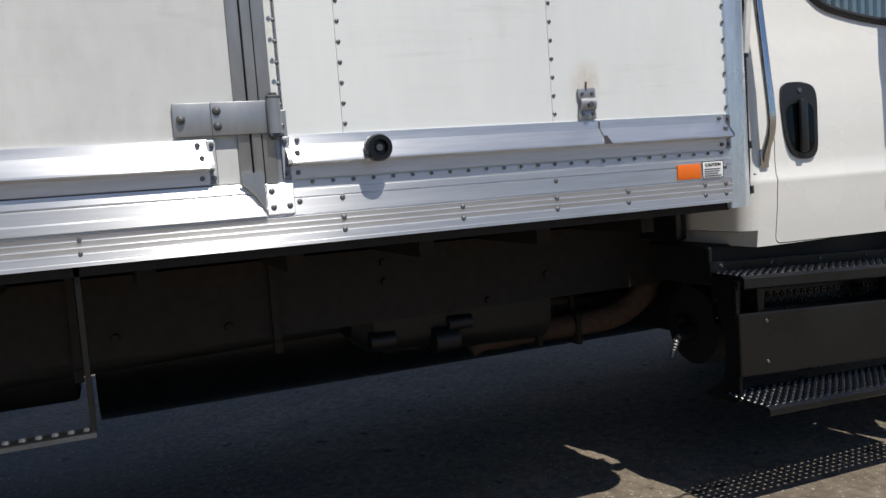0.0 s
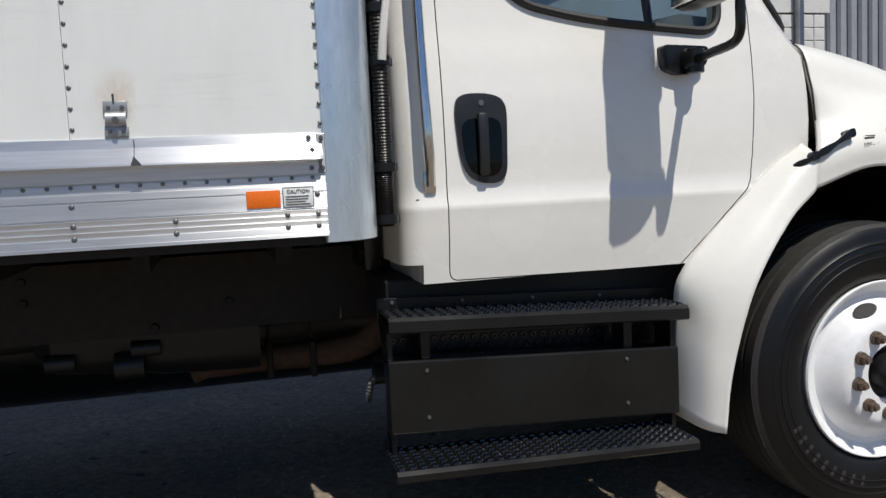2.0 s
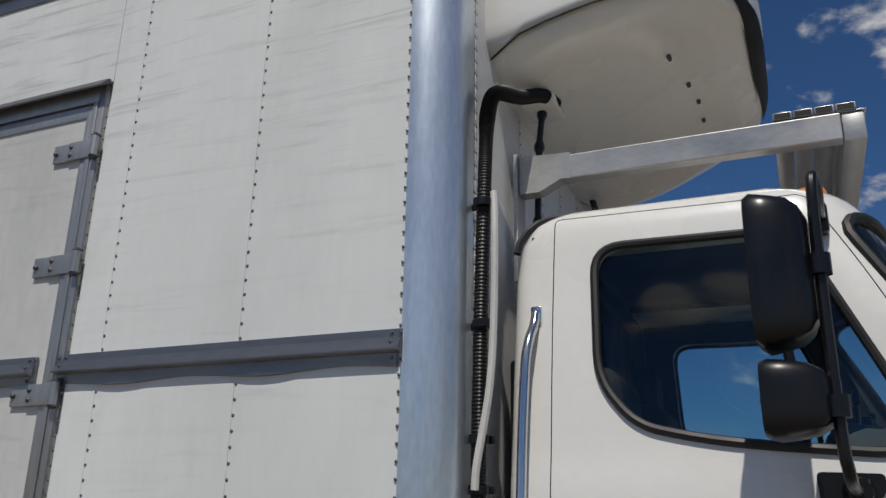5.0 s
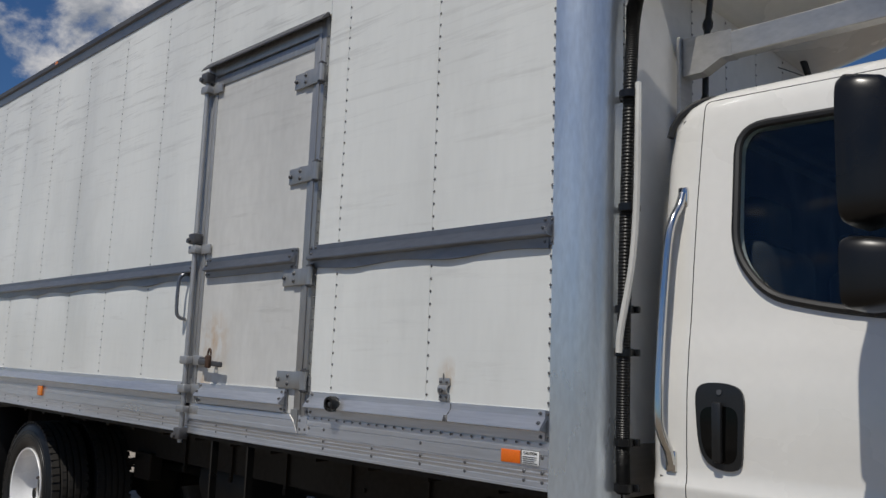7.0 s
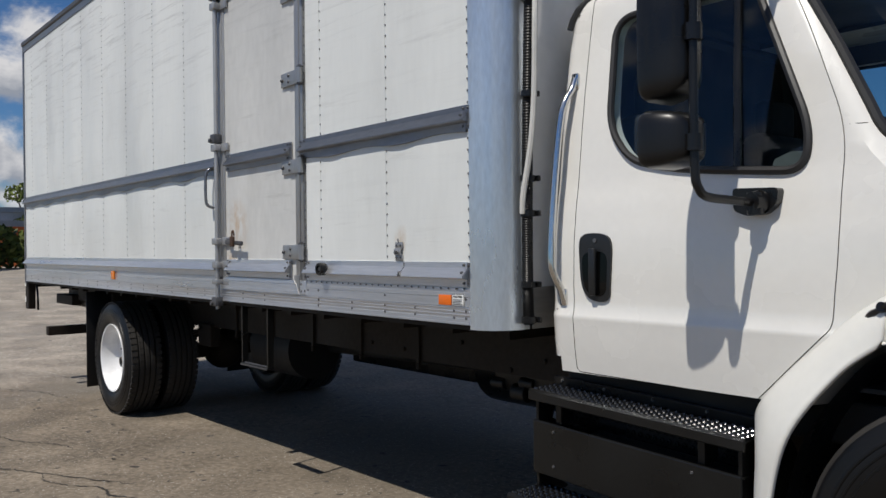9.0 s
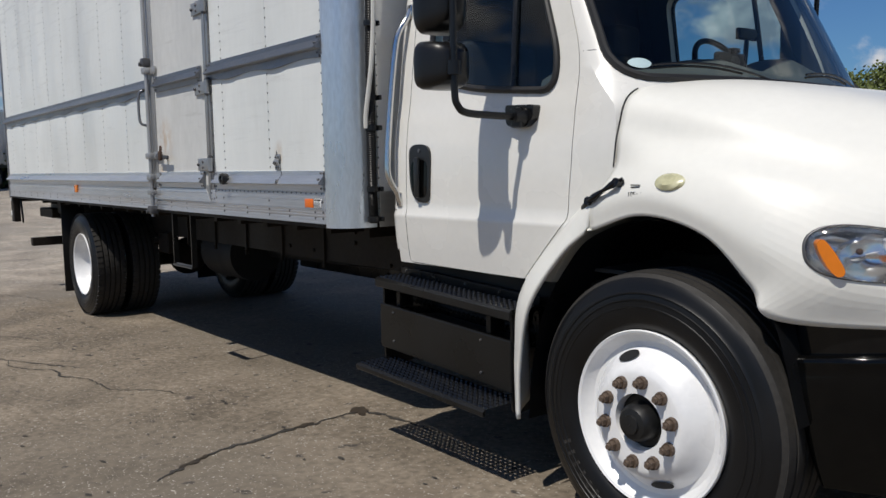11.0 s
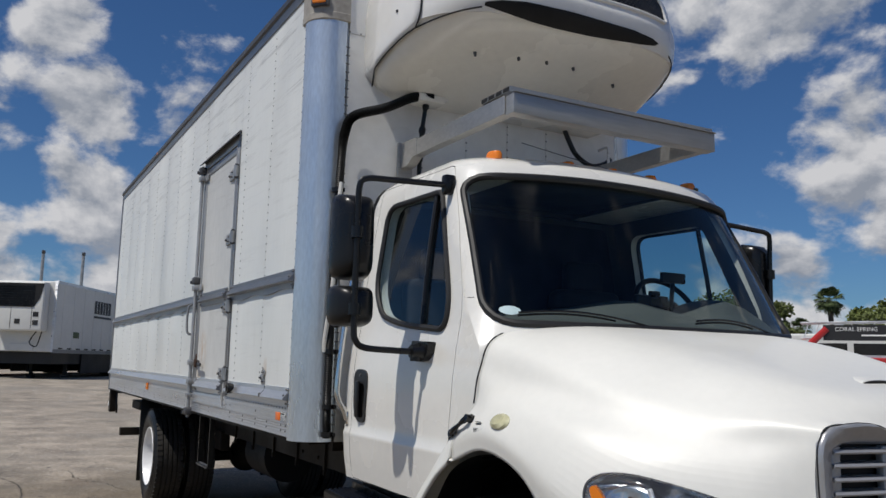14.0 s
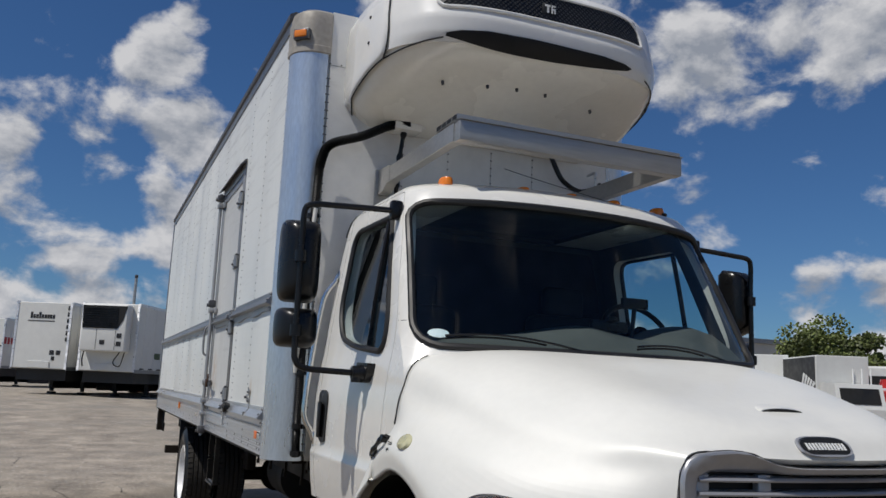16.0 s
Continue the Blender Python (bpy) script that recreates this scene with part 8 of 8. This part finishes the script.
EYE = (4.6, -1.4)
for k, (az, dist, h, s) in enumerate(((131.9, 56, 6.1, 2.7), (129.9, 57, 5.2, 1.7), (123.7, 60, 6.1, 2.3), (120.6, 64, 6.6, 3.0), (118.0, 62, 7.0, 3.4), (115.0, 60, 6.8, 3.6), (112.0, 60, 6.8, 3.6))):
    tree(bearing(EYE, az, dist), h, s, "dense green broadleaf tree behind the parked vehicles", 6500, 0.21, 10 + k)
tree(bearing((2.1, -2.4), 167.0, 62), 5.4, 1.6, "dense green broadleaf tree behind the parked vehicles", 3000, 0.21, 31)
palm(bearing(EYE, 126.2, 58), 5.65, 3)
palm(bearing(EYE, 127.9, 75), 4.6, 5)
palm(bearing(EYE, 128.9, 75), 4.4, 6)
palm(bearing((4.2, -1.9), 120.6, 64), 6.4, 7)

# hedge far behind the tail
rnd = random.Random(4)
verts, faces = [], []
for k in range(5200):
    p = Vector((-46 + rnd.uniform(-1.2, 1.2), rnd.uniform(6.5, 30), 0))
    p.z = yard_z(-46, 0) + rnd.uniform(0, 1.9) + 0.5 * noise.noise((p.y * 0.6, 2.0, 0))
    a = Vector((rnd.gauss(0, 1), rnd.gauss(0, 1), rnd.gauss(0.4, 1))).normalized()
    b = a.orthogonal().normalized() * 0.15
    i = len(verts)
    verts += [p, p + a * 0.2 + b, p + a * 0.42, p + a * 0.2 - b]
    faces.append((i, i + 1, i + 2, i + 3))
me = bpy.data.meshes.new("hedge")
me.from_pydata(verts, [], faces)
tagged(part("hedge", me, "leaf", None), "dense green hedge along the yard", "hedge", kind="stuff")

# ---- buildings ----
M["stucco"] = material("pale_stucco", (0.55, 0.53, 0.48), 0.85, 0, 0.08, 0.12, 0.002, 12)
M["block_wall"] = material("painted_block", (0.64, 0.64, 0.62), 0.8, 0, 0.06, 0.10, 0.002, 20, pieces=0.08)
M["grey_steel"] = material("grey_sheet_steel", (0.34, 0.35, 0.38), 0.5, 0.2, 0.06, 0.12, 0.0004, 10)
M["tile_orange"] = material("orange_roof", (0.52, 0.14, 0.04), 0.7, 0, 0.15, 0.2, 0.002, 8)


def far_building(at, w, d, h, mat, label, roof=None):
    t = thing("building", at, label, "building", "far buildings")
    x, y, z = at
    bm = bmesh.new()
    part("wall", block(bm, x - d / 2, x + d / 2, y - w / 2, y + w / 2, z, z + h), mat, t, smooth=False)
    bm = bmesh.new()
    part("roof", block(bm, x - d / 2 - 0.2, x + d / 2 + 0.2, y - w / 2 - 0.2, y + w / 2 + 0.2, z + h, z + h + 0.35), roof or "grey_aluminium", t, smooth=False)
    for k in range(int(w / 4)):
        bm = bmesh.new()
        yy = y - w / 2 + 2 + 4 * k
        part("window", block(bm, x + d / 2, x + d / 2 + 0.03, yy - 0.7, yy + 0.7, z + h * 0.35, z + h * 0.62), "dark_void", t, smooth=False)


far_building((-62, 18, yard_z(-62, 0)), 26, 8, 3.5, "grey_steel", "long grey metal shed behind a hedge")
far_building((-55, 13, yard_z(-55, 0)), 10, 6, 2.4, "tile_orange", "low shed with orange walls")
far_building(bearing(EYE, 140.2, 70), 14, 10, 5.4, "stucco", "pale stucco building behind the trees")
far_building(bearing(EYE, 115.0, 90), 30, 10, 4.0, "stucco", "pale low building across the yard")

# workshop beside the yard: block wall, sheet-steel bay and sloping fascia
WY, WZ = 9.0, yard_z(8, 9)
shop = thing("workshop", (8, WY, WZ), "white block workshop with grey steel bay", "building")
bm = bmesh.new()
prism(bm, [(3.6, WZ), (18.0, WZ), (18.0, 7.2), (7.0, 7.2), (3.6, 4.9)], "y", WY + 0.02, WY + 8)
part("core_wall", bm, "grey_steel", shop, smooth=False)
bm = bmesh.new()
block(bm, 7.2, 9.1, WY - 0.10, WY + 0.02, WZ + 3.45, 6.9)
part("upper_wall", bm, "block_wall", shop, "plain white painted wall", smooth=False)
for z in (3.95, 4.35, 4.8, 5.3):
    bm = bmesh.new()
    block(bm, 7.2, 9.1, WY - 0.104, WY - 0.10, z, z + 0.012)
    part("wall_joint", bm, "grey_steel", shop, smooth=False)
bm = bmesh.new()
block(bm, 8.42, 8.52, WY - 0.24, WY - 0.12, WZ, 6.9, 0.012)
part("downpipe", bm, "grey_aluminium", shop, "grey downpipe")
bm = bmesh.new()
prism(bm, [(4.2, 4.0), (4.2, 4.3), (7.6, 5.75), (7.6, 5.4)], "y", WY - 0.25, WY + 0.01)
part("fascia", bm, "dark_metal", shop, "dark sloping fascia board", smooth=False)
for k in range(40):
    bm = bmesh.new()
    x = 9.12 + 0.2 * k
    prism(bm, [(x, WY), (x + 0.03, WY - 0.05), (x + 0.13, WY - 0.05), (x + 0.16, WY)], "z", WZ, 6.9)
    part("sheet_rib", bm, "grey_steel", shop, smooth=False)
bm = bmesh.new()
block(bm, 11.22, 11.42, WY - 0.085, WY - 0.055, 3.22, 3.55)
sign = part("warning_sign", bm, "label_white", shop, "small red and white sign", smooth=False)
bm = bmesh.new()
block(bm, 11.235, 11.405, WY - 0.090, WY - 0.084, 3.43, 3.535)
part("sign_field", bm, "red_paint", sign, smooth=False)
bars(sign, "print_bar", "red_paint", 11.24, 11.39, 3.25, 3.40, 3, WY - 0.085)


# ---- vehicles across the yard ----
def box_van(at, turn, label, graphic=True):
    t = thing("box_van", at, label, "van")
    m = Matrix.Translation(at) @ pose(0, 0, 0, 0, 0, turn)

    def add(name, bm, mat, label="", parent=None, smooth=False):
        bmesh.ops.transform(bm, matrix=m, verts=bm.verts)
        return part(name, bm, mat, parent or t, label, smooth=smooth)

    bm = bmesh.new()
    body = add("cargo_body", block(bm, -5.0, 0, -1.15, 1.15, 0.95, 3.45, 0.03), "trailer_white", "grey-white van body")
    bm = bmesh.new()
    if graphic:
        add("side_graphic", block(bm, -4.9, -0.1, -1.165, -1.15, 1.0, 3.38), "ink", "black graphic panel", parent=body)
    for k in range(5 if graphic else 0):
        bm = bmesh.new()
        add("graphic_stripe", prism(bm, [(-1.9 + 0.2 * k, 1.5), (-1.75 + 0.2 * k, 1.5), (-1.2 + 0.28 * k, 2.6 - 0.1 * k), (-1.35 + 0.28 * k, 2.7 - 0.1 * k)], "y", -1.18, -1.165), "label_white", parent=body)
    bm = bmesh.new()
    cab_body = add("cab", loft(bm, [[(0.05, y, 0.5), (1.75, y, 0.5), (1.78, y, 1.15), (1.45, y, 2.2), (0.05, y, 2.25)] for y in (-1.0, 1.0)]), "trailer_white", "white van cab")
    bm = bmesh.new()
    add("windscreen", loft(bm, [[(1.72, y, 1.35), (1.745, y, 1.35), (1.53, y, 2.02), (1.50, y, 2.02)] for y in (-0.82, 0.82)]), "dark_void", parent=cab_body)
    for x in (0.9, -3.6):
        for s in (-1, 1):
            bm = bmesh.new()
            add("wheel", cyl(bm, (x, s * 0.75, 0.4), (x, s * 1.02, 0.4), 0.4, seg=20), "rubber")


box_van(bearing(EYE, 130.6, 41), -25, "white box van with a black graphic side")
box_van(bearing(EYE, 135.2, 44), -40, "plain white box van parked beside another", False)


def bus(at, turn):
    t = thing("coach", at, "long white coach with dark windows", "bus")
    m = Matrix.Translation(at) @ pose(0, 0, 0, 0, 0, turn)

    def add(name, bm, mat, parent=None):
        bmesh.ops.transform(bm, matrix=m, verts=bm.verts)
        return part(name, bm, mat, parent or t, smooth=False)

    bm = bmesh.new()
    body = add("body", block(bm, -5, 5, -1.25, 1.25, 0.5, 3.2, 0.12, 3), "trailer_white")
    for k in range(5):
        bm = bmesh.new()
        add("window", block(bm, -4.5 + 1.9 * k, -2.9 + 1.9 * k, -1.27, -1.24, 2.1, 2.7), "dark_void", body)
    for x in (-3.5, 3.3):
        bm = bmesh.new()
        add("wheel", cyl(bm, (x, -1.27, 0.5), (x, -0.9, 0.5), 0.5, seg=20), "rubber")


bus(bearing(EYE, 128.6, 50), 36)


def fire_engine(at, turn):
    t = thing("fire_engine", at, "red and white ladder fire engine", "fire engine")
    m = Matrix.Translation(at) @ pose(0, 0, 0, 0, 0, turn)

    def add(name, bm, mat, label="", parent=None, smooth=False):
        bmesh.ops.transform(bm, matrix=m, verts=bm.verts)
        return part(name, bm, mat, parent or t, label, smooth=smooth)

    bm = bmesh.new()
    body = add("body", block(bm, -4.5, 5.0, -1.2, 1.2, 0.55, 2.1, 0.05), "red_paint", "red lacquered body")
    bm = bmesh.new()
    add("white_band", block(bm, -4.52, 5.02, -1.215, 1.215, 1.35, 1.62), "label_white", parent=body)
    for k in range(5):
        bm = bmesh.new()
        add("locker_edge", block(bm, -4.0 + 1.7 * k, -3.96 + 1.7 * k, -1.225, -1.20, 0.7, 2.05), "aluminium", parent=body)
    bm = bmesh.new()
    add("deck", block(bm, -4.4, 3.0, -1.1, 1.1, 2.1, 2.2), "aluminium")
    bm = bmesh.new()
    add("turntable", cyl(bm, (-2.5, 0, 2.2), (-2.5, 0, 2.6), 0.8, 0.7, 20), "red_paint")
    bm = bmesh.new()
    tube(bm, [Vector((-2.9, -0.5, 2.2)), Vector((-1.7, -0.5, 3.4))], 0.16, 8)
    add("lift_ram", bm, "red_paint")
    bm = bmesh.new()
    add("banner", block(bm, -1.85, 0.95, -0.52, -0.48, 2.86, 3.56), "ink", "black banner with white lettering")
    bm = bmesh.new()
    cab_box = add("cab", block(bm, 1.3, 5.0, -1.18, 1.18, 2.1, 3.02, 0.08, 3), "red_paint", "red crew cab with dark windows")
    for x in (1.55, 3.2):
        bm = bmesh.new()
        add("window", block(bm, x, x + 1.3, -1.20, -1.17, 2.32, 2.82), "dark_void", parent=cab_box)
    for s in (-0.45, 0.45):
        for z in (2.96, 3.66):
            bm = bmesh.new()
            tube(bm, [Vector((-2.8, s, z)), Vector((6.2, s, z + 0.12))], 0.045, 6)
            add("ladder_beam", bm, "aluminium")
    for k in range(20):
        bm = bmesh.new()
        x = -2.7 + 0.46 * k
        tube(bm, [Vector((x, 0.45, 2.98)), Vector((x + 0.23, 0.45, 3.68))], 0.025, 5)
        add("ladder_brace", bm, "aluminium")
    for k in range(18):
        bm = bmesh.new()
        x = -2.6 + 0.5 * k
        tube(bm, [Vector((x, -0.45, 3.0)), Vector((x, 0.45, 3.0))], 0.022, 5)
        add("rung", bm, "aluminium")
    for k in range(3):
        bm = bmesh.new()
        x = -4.2 + 0.35 * k
        add("deck_post", cyl(bm, (x, -1.0, 2.2), (x, -1.0, 3.0), 0.03, seg=6), "label_white")
    for x in (-3.0, 3.4):
        bm = bmesh.new()
        add("wheel", cyl(bm, (x, -1.22, 0.5), (x, -0.85, 0.5), 0.5, seg=20), "rubber")
    lettering("fire_text", "FIRE", 0.34, "label_white", body, m @ Matrix.Translation((-2.6, -1.23, 1.80)) @ pose(0, 0, 0, 90))
    lettering("banner_text", "CORAL SPRING", 0.25, "label_white", body, m @ Matrix.Translation((-0.5, -0.53, 3.36)) @ pose(0, 0, 0, 90))
    bm = bmesh.new()
    add("print_bar", block(bm, -0.3, 0.7, -0.535, -0.52, 3.06, 3.13), "label_white", parent=body)


fire_engine(bearing(EYE, 124.2, 42), 36)
p = bearing((4.2, -1.9), 117.4, 55)
lamp = thing("street_lamp", p, "tall grey lamp post with a box head", "street lamp")
bm = bmesh.new()
part("pole", cyl(bm, p, (p[0], p[1], 6.5), 0.10, 0.07, 10), "grey_aluminium", lamp)
bm = bmesh.new()
part("lamp_head", block(bm, p[0] - 0.25, p[0] + 0.25, p[1] - 0.4, p[1] + 0.4, 6.45, 6.7, 0.04), "grey_aluminium", lamp)

# split-face blocks of the workshop wall, laid course by course
bm = bmesh.new()
block(bm, 0.004, 0.196, -0.014, 0.10, 0.004, 0.196, 0.010, 1)
for v in bm.verts:
    if v.co.y < 0:
        v.co.y += 0.010 * noise.noise((v.co.x * 22, v.co.z * 22, 0.3))
block_mesh = bpy.data.meshes.new("block")
bm.to_mesh(block_mesh)
bm.free()
block_mesh.materials.append(M["block_wall"])
for i in range(9):
    for j in range(17):
        part("block", block_mesh, "block_wall", shop, m=Matrix.Translation((7.2 + 0.2 * i + (0.1 if i > 8 else 0), WY - 0.09, WZ + 0.02 + 0.2 * j)))
